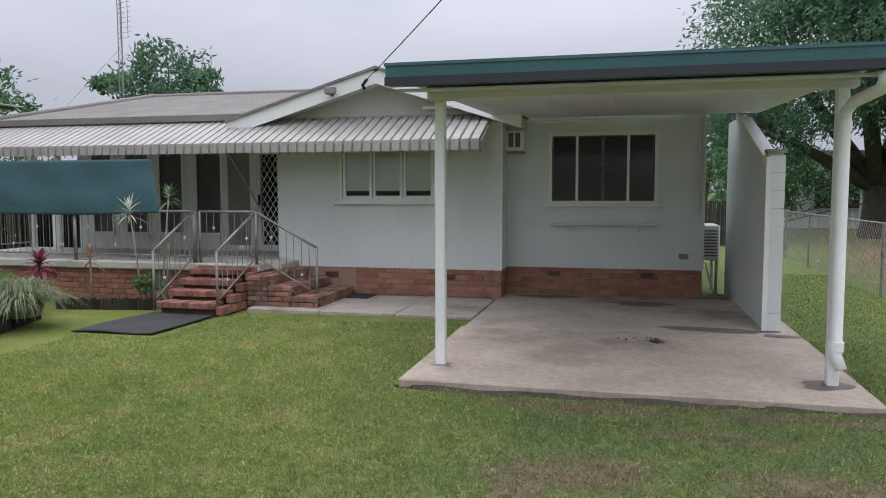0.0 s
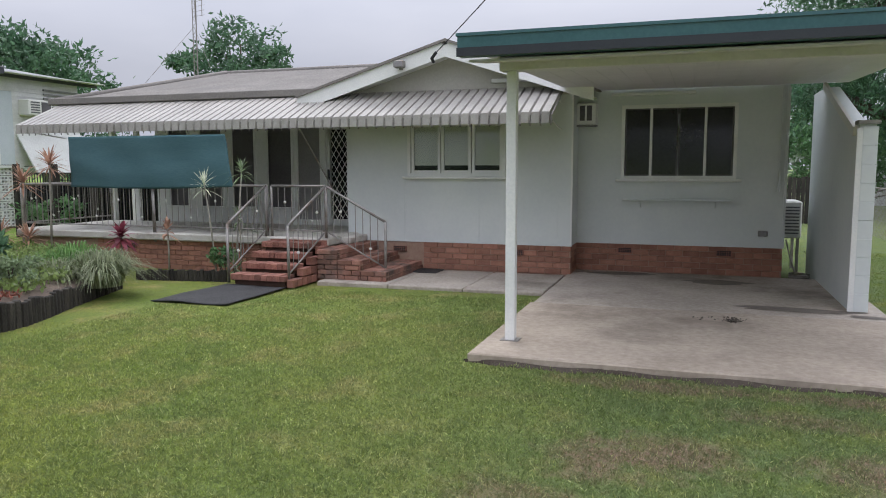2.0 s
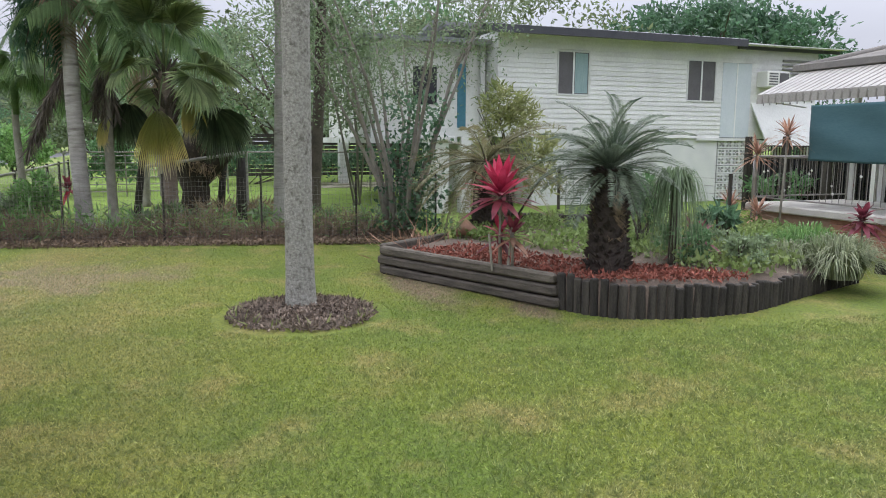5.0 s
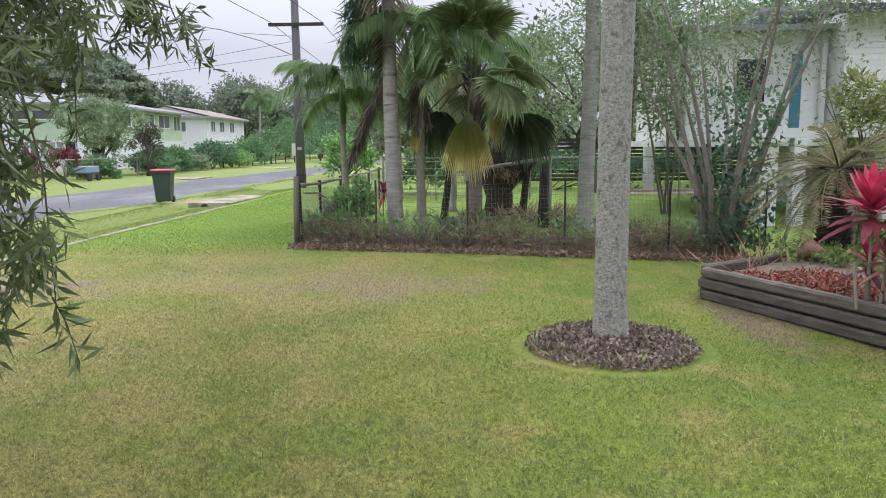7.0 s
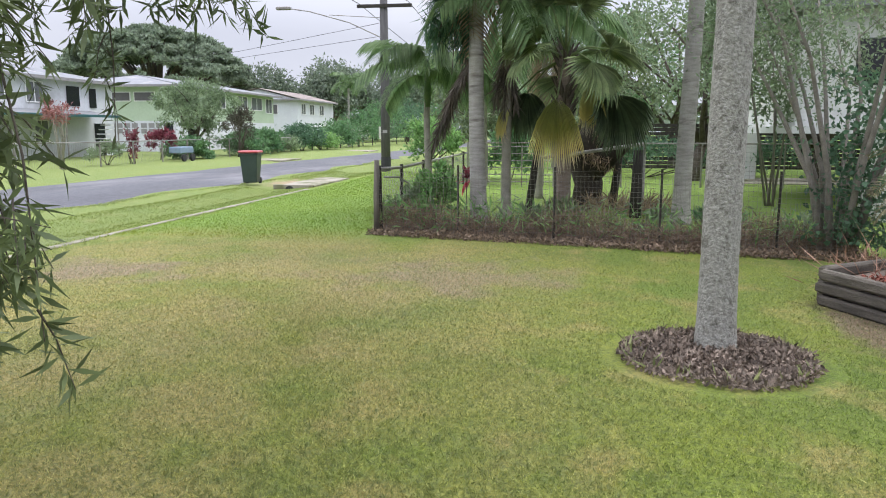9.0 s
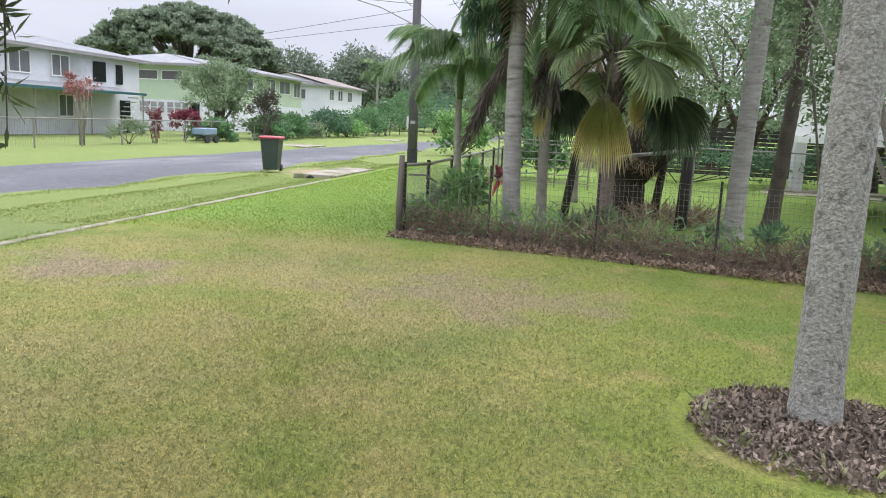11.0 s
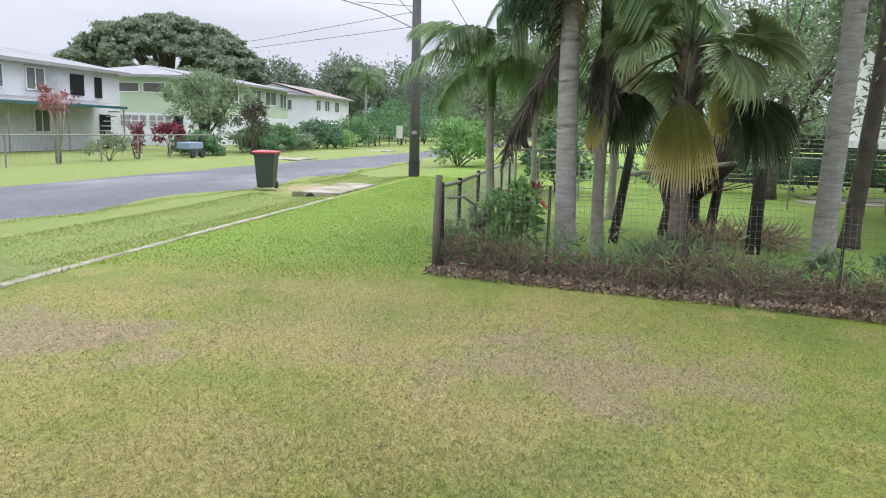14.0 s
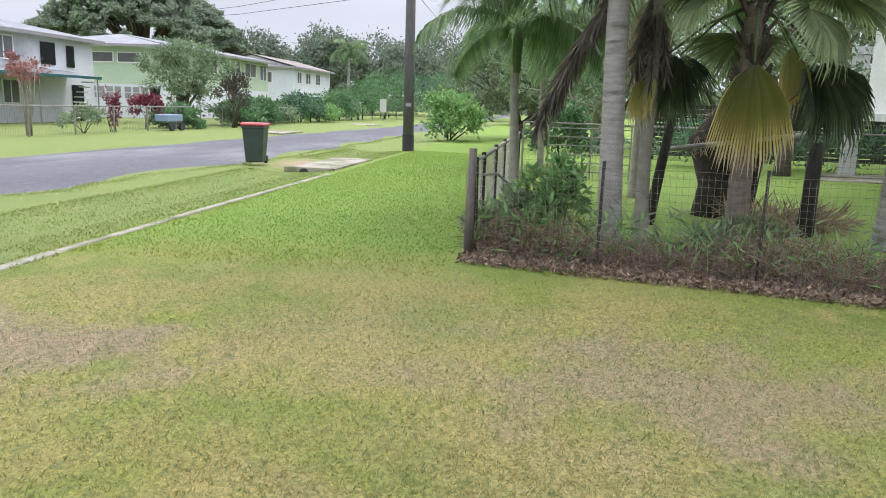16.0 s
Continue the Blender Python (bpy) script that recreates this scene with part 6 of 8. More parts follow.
P3 = np.stack([x, y, rng.uniform(0.01, 0.08, N)], 1)
tagged(link("dead_leaf_litter", quads("dead_leaf_litter", leaves(P3, 0.055, 0.024, out=np.array([0, 0, 0.05]), seed=51)), M_vine), "dead brown leaves heaped along the fence", "leaf litter", kind="stuff")
N = 12000
u = rng.uniform(0.0, 1.0, N)
x, y = -14.0 + 1.45 * u - rng.uniform(-0.05, 0.75, N), -2.13 + 6.6 * u
P3 = np.stack([x, y, rng.uniform(0.02, 0.42, N) * (0.70 + 0.30 * np.sin(u * 17))], 1)
tagged(link("dry_vine_tangle", quads("dry_vine_tangle", leaves(P3, 0.24, 0.007, out=np.array([0, 0, 0.15]), seed=52)), M_vine), "tangle of dry brown stems behind the fence wire", "undergrowth", kind="stuff")
N = 350
u = rng.uniform(0.0, 1.0, N)
x, y = -14.0 + 1.45 * u - rng.uniform(0.1, 1.2, N), -2.13 + 6.6 * u
P3 = np.stack([x, y, rng.uniform(0.05, 0.55, N)], 1)
tagged(link("fence_weeds", quads("fence_weeds", leaves(P3, 0.16, 0.028, out=np.array([0, 0, 0.4]), droop=0.0, seed=53)), L_flax), "green weeds growing through the fence litter", "undergrowth", kind="stuff")
u = rng.uniform(0.0, 1.0, 900) ** 1.4
x, y = -14.0 + 1.45 * u - rng.uniform(0.0, 0.9, 900), -2.13 + 6.6 * u
P3 = np.stack([x, y, rng.uniform(0.05, 0.45, 900)], 1)
tagged(link("fence_weeds", quads("fence_weeds", leaves(P3, 0.2, 0.03, out=np.array([0, 0, 0.7]), seed=54)), L_light), "bright yellow-green weeds among the fence litter", "undergrowth", kind="stuff")
for i, (u_, h, mt, cnt) in enumerate(((0.06, 0.62, L_flax, 420), (0.12, 0.9, L_light, 900), (0.02, 0.5, L_strap, 260), (0.33, 0.4, L_flax, 160), (0.42, 0.45, L_airy, 200), (0.62, 0.38, L_flax, 160), (0.75, 0.45, L_mid, 260), (0.9, 0.42, L_flax, 200))):
    x, y = fence_line(u_)
    shrub("fence_shrub", [(x - 0.75, y + 0.1, h * 0.65, 0.32, 0.38, h * 0.45)], cnt, 0.15, 0.045, mt, "leafy shrub growing behind the wire fence", 60 + i, stem_r=0.012)
rosette("cordyline", (-17.6, -1.15, 0.0), 0.7, 30, 0.45, 0.07, L_maroon, "maroon cordyline behind the fence", 0.4, 71, under=L_red)

# wire fence with timber corner post
M_postw = mat("silvered_post_timber", (0.085, 0.075, 0.062), (0.19, 0.17, 0.145), scale=6, rough=0.95, bump=0.6, bump_scale=35, stretch=(3, 3, 0.4))
wf = thing("boundary_fence", (-14, -2.13, 0), "rusty wire netting fence with dark timber corner post", "fence")
x, y = fence_line(0)
part("corner_post", Geo().tube([(x, y, -0.05), (x + 0.01, y, 0.6), (x - 0.01, y + 0.01, 1.14)], [0.05, 0.046, 0.042], 8), M_postw, wf, smooth=True)
part("corner_post", Geo().tube([(x - 0.1, y + 0.05, 0.0), (x - 0.06, y + 0.04, 1.05)], [0.03, 0.028], 7), M_timberpost, wf)
for u in (0.2, 0.42, 0.64, 0.86, 1.05):
    x, y = fence_line(u)
    part("picket", Geo().tube([(x - 0.1, y, 0), (x - 0.1, y, 1.08)], 0.017, 6), M_timberpost, wf)
g = Geo()
for z in [0.05 + 0.07 * i for i in range(15)]:
    g.tube([(*fence_line(i / 20), z + 0.012 * math.sin(i * 1.7 + z * 9)) for i in range(22)], 0.002, 3, False)
for i in range(128):
    x, y = fence_line(i / 120)
    g.tube([(x, y, 0.03), (x + 0.004, y + 0.01, 0.5), (x, y, 1.0)], 0.0018, 3, False)
part("netting", g, M_steel, wf)
ff = thing("street_fence", (-16, -2.2, 0), "low wire fence with top rail along the street front", "fence")
for i in range(6):
    part("post", Geo().tube([(-16.2 - i * 2.2, -2.2, 0), (-16.2 - i * 2.2, -2.2, 0.98)], 0.032, 7), M_timberpost, ff)
part("top_rail", Geo().tube([(-14.0, -2.14, 1.0), (-16.2, -2.2, 0.92), (-27.2, -2.2, 0.92)], 0.028, 7), M_bark2, ff)
g = Geo()
for i in range(90):
    xx = -14.1 - i * 0.145
    for s in (1, -1):
        g.tube([(xx - (0.0 if s > 0 else 0.8), -2.2, 0.03), (xx - (0.8 if s > 0 else 0.0), -2.2, 0.9)], 0.003, 3, False)
part("chain_wire", g, M_steel, ff)
part("bent_pipe", Geo().tube([(-14.2, -2.05, 0.86), (-14.6, -1.9, 0.84), (-15.0, -1.8, 0.7), (-15.1, -1.75, 0.25), (-15.1, -1.75, 0.02)], 0.016, 6), M_steel, ff)


# ---- neighbour's high-set house ----
NX = -18.0
nh = thing("neighbour_house", (-21, 12, 0), "white weatherboard house raised on a block base", "house")
M_board = mat("white_weatherboard", (0.60, 0.60, 0.58), (0.72, 0.72, 0.70), scale=1.5, rough=0.6, c3=(0.50, 0.50, 0.47), patch=0.62, random=0.05)
M_block = mat("white_block_base", (0.55, 0.56, 0.55), (0.66, 0.66, 0.64), scale=2.5, rough=0.8, bump=0.2, c3=(0.40, 0.40, 0.37), patch=0.62)
M_roofd = mat("dark_roof_edge", (0.035, 0.037, 0.045), (0.06, 0.06, 0.07), scale=3, rough=0.5)
M_roofn = mat("pale_metal_roof", (0.165, 0.172, 0.187), (0.225, 0.232, 0.247), scale=2, rough=0.6, c3=(0.30, 0.29, 0.28), patch=0.6)
part("upper_body", Geo().box(-26, 8.3, 1.75, NX - 0.02, 18.3, 4.25), M_block, nh)
NWIN = [(9.95, 10.80, 2.80, 3.82), (13.85, 14.72, 2.73, 3.76)]
NDOOR = (14.98, 15.95, 1.75, 3.75)
for i in range(21):
    z = 1.72 + i * 0.12
    segs, y0 = [], 8.3
    for a_, b_, z0, z1 in sorted(NWIN + [NDOOR]):
        if z0 - 0.06 < z + 0.06 < z1 + 0.04:
            segs.append((y0, a_))
            y0 = b_
    segs.append((y0, 18.3))
    for a_, b_ in segs:
        v = [(NX - 0.02, a_, z), (NX - 0.02, b_, z), (NX + 0.022, b_, z), (NX + 0.022, a_, z), (NX - 0.02, a_, z + 0.125), (NX - 0.02, b_, z + 0.125), (NX + 0.004, b_, z + 0.125), (NX + 0.004, a_, z + 0.125)]
        part("weatherboard", Geo().add(v, [(0, 1, 2, 3), (7, 6, 5, 4), (3, 2, 6, 7), (1, 0, 4, 5), (0, 3, 7, 4), (2, 1, 5, 6)]), M_board, nh)
for a_, b_, z0, z1 in NWIN:
    w = part("window", Geo().box(NX, a_ - 0.04, z0 - 0.04, NX + 0.03, b_ + 0.04, z0).box(NX, a_ - 0.04, z1, NX + 0.03, b_ + 0.04, z1 + 0.04).box(NX, a_ - 0.04, z0, NX + 0.03, a_, z1).box(NX, b_, z0, NX + 0.03, b_ + 0.04, z1), M_block, nh, "sliding window in white frame")
    part("pane", Geo().box(NX - 0.01, a_, z0, NX + 0.01, b_, z1), M_screen, w)
    part("mullion", Geo().box(NX + 0.01, (a_ + b_) / 2 - 0.02, z0, NX + 0.026, (a_ + b_) / 2 + 0.02, z1), M_white, w)
part("curtain", Geo().box(NX + 0.011, 10.42, 2.82, NX + 0.014, 10.78, 3.80), mat("pale_teal_curtain", (0.20, 0.30, 0.31), (0.32, 0.42, 0.43), scale=12, rough=0.8, stretch=(1, 6, 0.3)), nh)
part("panel_door", Geo().box(NX - 0.01, 14.98, 1.75, NX + 0.02, 15.95, 3.75), mat("pale_blue_panel", (0.50, 0.55, 0.58), (0.58, 0.62, 0.65), scale=2, rough=0.5), nh, "pale blue-grey panelled door")
part("door_strip", Geo().box(NX + 0.02, 15.44, 1.75, NX + 0.03, 15.48, 3.75), M_white, nh)
part("sill_band", Geo().box(NX - 0.02, 14.2, 1.66, NX + 0.05, 16.2, 1.73), M_block, nh)
nac = part("air_conditioner", Geo().chamfer(NX, 16.15, 3.12, NX + 0.4, 16.95, 3.55, 0.02), M_cream, nh, "window air conditioner")
for k in range(5):
    part("louvre", Geo().box(NX + 0.4, 16.22, 3.18 + k * 0.07, NX + 0.406, 16.52, 3.215 + k * 0.07), M_screen, nac)
part("fan_guard", Geo().box(NX + 0.4, 16.58, 3.17, NX + 0.406, 16.9, 3.5), M_screen, nac)
# louvred slats at the far end of the upper floor and its sloping hood
for k in range(9):
    part("hood_slat", Geo().box(NX + 0.02, 17.0, 2.9 + k * 0.12, NX + 0.07, 18.3, 2.95 + k * 0.12), M_screen_l, nh)
part("hood", Geo().add([(NX, 15.98, 2.75), (NX, 18.3, 2.75), (NX + 0.55, 18.3, 1.5), (NX + 0.55, 16.2, 1.5), (NX - 0.05, 15.98, 2.75), (NX - 0.05, 18.3, 2.75), (NX + 0.5, 18.3, 1.5), (NX + 0.5, 16.2, 1.5)],
                      [(0, 3, 2, 1), (4, 5, 6, 7), (0, 4, 7, 3), (1, 2, 6, 5), (2, 3, 7, 6), (0, 1, 5, 4)]), M_board, nh)
# base storey
part("base_wall", Geo().box(-26, 9.3, 0.0, NX - 0.03, 14.95, 1.75), M_block, nh)
part("base_pier", Geo().box(NX - 0.3, 15.97, 0.0, NX - 0.02, 16.15, 1.7), M_block, nh)
for r_ in range(7):
    for c_ in range(4):
        y, z = 14.98 + c_ * 0.245, 0.05 + r_ * 0.235
        b = part("breeze_block", Geo().box(NX - 0.09, y, z, NX - 0.01, y + 0.035, z + 0.22).box(NX - 0.09, y + 0.205, z, NX - 0.01, y + 0.24, z + 0.22).box(NX - 0.09, y + 0.035, z, NX - 0.01, y + 0.205, z + 0.035)
                 .box(NX - 0.09, y + 0.035, z + 0.185, NX - 0.01, y + 0.205, z + 0.22).box(NX - 0.09, y + 0.1, z + 0.035, NX - 0.01, y + 0.14, z + 0.185).box(NX - 0.09, y + 0.035, z + 0.09, NX - 0.01, y + 0.205, z + 0.13), M_block, nh)
# dark sheet and dark floor underside, added for the shade beneath the house
part("dark_undercroft", Geo().box(-21, 14.95, 0.0, -20.9, 18.3, 1.75), M_unlit, nh)
part("underfloor", Geo().box(-26, 14.95, 1.70, NX - 0.02, 18.3, 1.75), M_unlit, nh)
for y in (17.2, 18.2):
    part("stump_post", Geo().chamfer(NX - 0.25, y - 0.1, 0.0, NX - 0.05, y + 0.1, 1.75, 0.01), M_block, nh)
for y in (7.0, 6.5):
    part("stump_post", Geo().chamfer(-17.0 - (7.0 - y) * 2, y - 0.12, 0, -16.75 - (7.0 - y) * 2, y + 0.12, 1.7, 0.01), M_block, nh)
# porch wing nearer the street
part("porch_wall", Geo().box(-24, 5.4, 1.7, -18.75, 8.3, 3.95), M_board, nh)
part("porch_roof", Geo().box(-24.2, 5.1, 3.95, -18.3, 8.28, 4.06), M_roofn, nh)
for y in (5.3, 8.12):
    part("porch_post", Geo().box(-18.68, y, 1.7, -18.58, y + 0.1, 3.95), M_block, nh)
part("porch_window", Geo().box(-18.75, 6.4, 2.5, -18.72, 7.0, 3.4), M_glassd, nh)
part("porch_blind", Geo().box(-18.75, 7.55, 1.75, -18.72, 7.77, 3.5), mat("blue_blind", (0.04, 0.15, 0.21), (0.07, 0.21, 0.28), rough=0.7), nh)
part("porch_floor", Geo().box(-24, 5.2, 1.55, -18.4, 8.3, 1.7), M_block, nh)
# roof
def slab_roof(name, p, parent, material, t=0.1):
    v = [Vector(q) for q in p]
    v += [q - Vector((0, 0, t)) for q in v]
    return part(name, Geo().add(v, [(0, 1, 2, 3), (7, 6, 5, 4), (0, 4, 5, 1), (1, 5, 6, 2), (2, 6, 7, 3), (3, 7, 4, 0)]), material, parent)


part("roof", corrugated((NX + 0.55, 7.9, 4.30), (-22, 9.5, 5.05), (NX + 0.55, 15.3, 4.30), (-22, 15.3, 5.05), pitch=0.3), M_roofn, nh)
part("roof", corrugated((NX + 0.2, 15.3, 4.22), (-22, 15.3, 4.95), (NX + 0.2, 18.9, 4.22), (-22, 18.9, 4.95), pitch=0.3), M_roofn, nh)
slab_roof("roof_back", [(-22, 8, 5.04), (-22, 18.9, 5.0), (-27, 18.9, 4.2), (-27, 8, 4.2)], nh, M_roofn)
part("fascia", Geo().box(NX + 0.5, 7.9, 4.13, NX + 0.56, 15.3, 4.31), M_roofd, nh, "dark fascia gutter")
part("fascia", Geo().box(NX + 0.15, 15.3, 4.11, NX + 0.2, 18.9, 4.22), M_roofd, nh)
part("soffit", Geo().box(NX, 7.9, 4.2, NX + 0.5, 18.9, 4.22), M_block, nh)

# white column of the carport further back, low wire fences of the yard
col = thing("concrete_column", (-28.4, 6.8, 0), "white square concrete column on a low plinth", "column")
part("shaft", Geo().chamfer(-28.57, 6.63, 0.05, -28.23, 6.97, 3.3, 0.015), M_block, col)
part("plinth", Geo().chamfer(-29.0, 6.0, -0.05, -27.8, 9.5, 0.06, 0.01), M_conc_edge, col)
part("lintel", Geo().box(-28.6, 6.6, 3.3, -28.2, 12.5, 3.5), M_block, col)
yf = thing("yard_fence", (-24, 2, 0), "grey pipe and wire fence across the neighbouring yard", "fence")
part("rail", Geo().tube([(-24.5, -2.0, 1.25), (-24.5, 9.0, 1.25)], 0.022, 6), M_steel, yf)
for i in range(6):
    part("post", Geo().tube([(-24.5, -2.0 + i * 2.2, 0), (-24.5, -2.0 + i * 2.2, 1.26)], 0.024, 6), M_steel, yf)
g = Geo()
for i in range(70):
    g.tube([(-24.5, -2.0 + i * 0.158, 0.05), (-24.5, -2.0 + i * 0.158, 1.2)], 0.003, 3, False)
for i in range(9):
    g.tube([(-24.5, -2.0, 0.1 + i * 0.13), (-24.5, 9.0, 0.1 + i * 0.13)], 0.003, 3, False)
part("wire", g, M_steel, yf)
gt = thing("metal_gate", (-24.3, -0.4, 0), "grey tubular metal farm gate", "gate")
for k in range(6):
    part("bar", Geo().tube([(-24.2, -1.4, 0.15 + k * 0.2), (-24.2, 0.5, 0.15 + k * 0.2)], 0.014, 6), M_steel, gt)
for y in (-1.4, -0.4, 0.5):
    part("upright", Geo().tube([(-24.2, y, 0.0), (-24.2, y, 1.2)], 0.018, 6), M_steel, gt)
drv = part("neighbour_path", Geo().chamfer(-27.7, 5.6, -0.05, -26.6, 14.0, 0.025, 0.01), M_conc_edge)
tagged(drv, "pale concrete path across the neighbouring yard", "path", kind="structure")
bf = thing("paling_fence", (-33, 5, 0), "dark weathered paling fence at the yard's end", "fence")
for i in range(11):
    part("horizontal_slat", Geo().box(-33.0, 2.0, 0.15 + i * 0.16, -32.96, 16.0, 0.28 + i * 0.16), M_timberpost, bf)
for y in (2.1, 6.0, 10.0, 14.0):
    part("post", Geo().box(-33.1, y, 0, -33.0, y + 0.1, 1.95), M_timberpost, bf)
# garden fence behind the bed
gf = thing("garden_fence", (-12.5, 8.6, 0), "rusty mesh garden gate and dark star pickets", "fence")
for x, y in ((-10.55, 8.95), (-13.2, 7.4), (-12.6, 5.6), (-12.3, 9.4)):
    part("picket", Geo().tube([(x, y, 0), (x, y, 1.12)], 0.03, 6), M_timberpost, gf)
g = Geo()
for k in range(8):
    g.tube([(-13.2, 7.4, 0.1 + k * 0.12), (-12.55, 8.4, 0.1 + k * 0.12)], 0.005, 4, False)
for k in range(10):
    g.tube([(-13.2 + k * 0.072, 7.4 + k * 0.11, 0.05), (-13.2 + k * 0.072, 7.4 + k * 0.11, 1.0)], 0.005, 4, False)
part("mesh_panel", g, M_timberpost, gf)
g = Geo()
for k in range(9):
    g.tube([(-12.55, 8.4, 0.08 + k * 0.12), (-10.55, 8.95, 0.08 + k * 0.12)], 0.003, 3, False)
part("wire", g, M_steel, gf)
gb_ = thing("bed_edge_beam", (-12.0, 6.6, 0), "dark rotting timber at the back of the bed", "beam")
part("beam", Geo().chamfer(-0.1, -1.1, 0.25, 0.1, 1.1, 0.42, 0.02, pose(-12.0, 6.8, 0, 0, 0, -35)), M_timberpost, gb_)
pp = thing("concrete_pier_cap", (-16.9, 6.4, 0), "white painted pier with a square cap", "pier")
part("pier", Geo().chamfer(-17.05, 6.28, 0, -16.78, 6.6, 1.62, 0.012), M_block, pp)
part("cap", Geo().chamfer(-17.15, 6.2, 1.62, -16.68, 6.7, 1.72, 0.012), M_block, pp)
part("beam", Geo().box(-17.1, 6.25, 1.72, -16.75, 8.3, 1.9), M_block, pp)


# ---- trees ----
def tree(name, base, blobs, count, leaf, width, material, label, r=0.2, seed=0, fork=0.35, trunk_mat=None, shell=0.5, droop=0.1, clump=False, spread=0.8):
    t = thing(name, base, label, "tree")
    gr = np.random.default_rng(seed)
    g = Geo()
    cz = sum(b[2] for b in blobs) / len(blobs)
    f = Vector((base[0] + gr.normal() * 0.2, base[1] + gr.normal() * 0.2, base[2] + (cz - base[2]) * fork))
    g.tube([Vector(base) - Vector((0, 0, 0.2)), Vector(base) + Vector((0, 0, 0.4)), f], [r * 1.35, r, r * 0.8], 10)
    part("trunk", g, trunk_mat or M_bark3, t, smooth=True)
    for b in blobs:
        e = Vector(b[:3])
        m = f.lerp(e, 0.55) + Vector((gr.normal() * 0.1 * b[3], gr.normal() * 0.1 * b[4], 0.1 * b[5]))
        part("limb", Geo().tube([f - Vector((0, 0, 0.2)), m, e + Vector((0, 0, b[5] * 0.4))], [r * 0.6, r * 0.38, r * 0.12], 7), trunk_mat or M_bark3, t, smooth=True)
        for k in range(3):
            q = e + Vector((gr.normal() * b[3] * 0.5, gr.normal() * b[4] * 0.5, gr.uniform(0, 0.5) * b[5]))
            part("branch", Geo().tube([m, m.lerp(q, 0.6) + Vector((0, 0, 0.08 * b[5])), q], [r * 0.25, r * 0.16, r * 0.05], 5), trunk_mat or M_bark3, t)
    p, d = crown_points(blobs, count, seed, shell)
    link("crown", quads("crown", leaves(p, leaf, width, out=d * 0.5, droop=droop, seed=seed, spread=spread)), material, t)
    return t


tree("mango_tree", (8.6, 29, 0), [(7.0, 27, 6.0, 3.6, 3.2, 3.2), (11.5, 30, 7.0, 4.5, 4, 4.0), (5.6, 30, 7.4, 2.9, 3.5, 2.6), (9.5, 27, 9.5, 4.2, 3.5, 2.6), (13.5, 26, 5.5, 3.5, 3.5, 3.0), (4.6, 29, 3.6, 1.7, 2.5, 1.6), (7.6, 26, 7.9, 2.6, 2.4, 1.8), (9.8, 26.5, 4.6, 2.6, 2.2, 1.8)],
     64000, 0.24, 0.07, L_mango, "broad dark green mango tree with dense hanging leaves", 0.5, 1, 0.3, droop=0.6)
tree("side_tree", (3.2, 33, 0), [(2.4, 32, 3.2, 1.8, 1.5, 2.2), (4.4, 35, 4.6, 2.4, 1.5, 2.4)], 5000, 0.3, 0.12, L_mid, "green tree behind the house corner", 0.2, 2)
tree("back_tree", (-17, 25, 0), [(-16.6, 25, 5.8, 1.7, 1.7, 1.3), (-18.6, 25.5, 5.3, 1.5, 1.5, 0.8), (-15.2, 25, 5.2, 1.3, 1.5, 0.9), (-16.6, 25, 4.3, 2.4, 1.6, 0.9)], 5200, 0.26, 0.10, L_dark, "leafy tree rising behind the house roof", 0.22, 3)
tree("back_tree", (-37, 31, 0), [(-32.0, 30, 6.0, 3.4, 3, 1.9), (-36, 30, 7.0, 4, 3.5, 2.2), (-41, 30, 7.3, 4.5, 4, 2.3), (-36, 30, 5.0, 6, 3, 1.6)], 13000, 0.40, 0.17, L_dark, "large dark tree behind the neighbouring house", 0.45, 4)
def umbrella_tree(name, base, radius, z_edge, z_top, pads, count, material, label, seed):
    """A wide dome of many flat leaf pads, with limbs that fan out from a short trunk."""
    t = thing(name, base, label, "tree")
    gr = np.random.default_rng(seed)
    f = Vector((base[0], base[1], z_edge * 0.45))
    part("trunk", Geo().tube([Vector(base) - Vector((0, 0, 0.3)), Vector(base) + Vector((0, 0, 1.0)), f], [1.5, 1.1, 0.9], 12), M_bark3, t, smooth=True)
    blobs = []
    for i in range(pads):
        r = radius * math.sqrt((i + 0.5) / pads)
        a = i * 2.399 + gr.normal() * 0.15
        q = max(0.0, 1 - (r / (radius * 1.03)) ** 2.2)
        z = z_edge + (z_top - z_edge) * q ** 0.62 + gr.normal() * 0.45
        w = gr.uniform(1.4, 2.6)
        blobs.append((base[0] + r * math.cos(a), base[1] + r * math.sin(a), z, w, w, gr.uniform(0.55, 0.95)))
    for b in blobs[::4]:
        e = Vector(b[:3])
        m = f.lerp(e, 0.5) + Vector((0, 0, 0.12 * (e - f).length))
        part("limb", Geo().tube([f, m, e], [0.45, 0.24, 0.06], 7), M_bark3, t, smooth=True)
    p, d = crown_points(blobs, count, seed, 0.45)
    link("crown", quads("crown", leaves(p, 0.50, 0.30, out=np.array([0, 0, 0.35]), seed=seed, spread=0.7)), material, t)
    return t


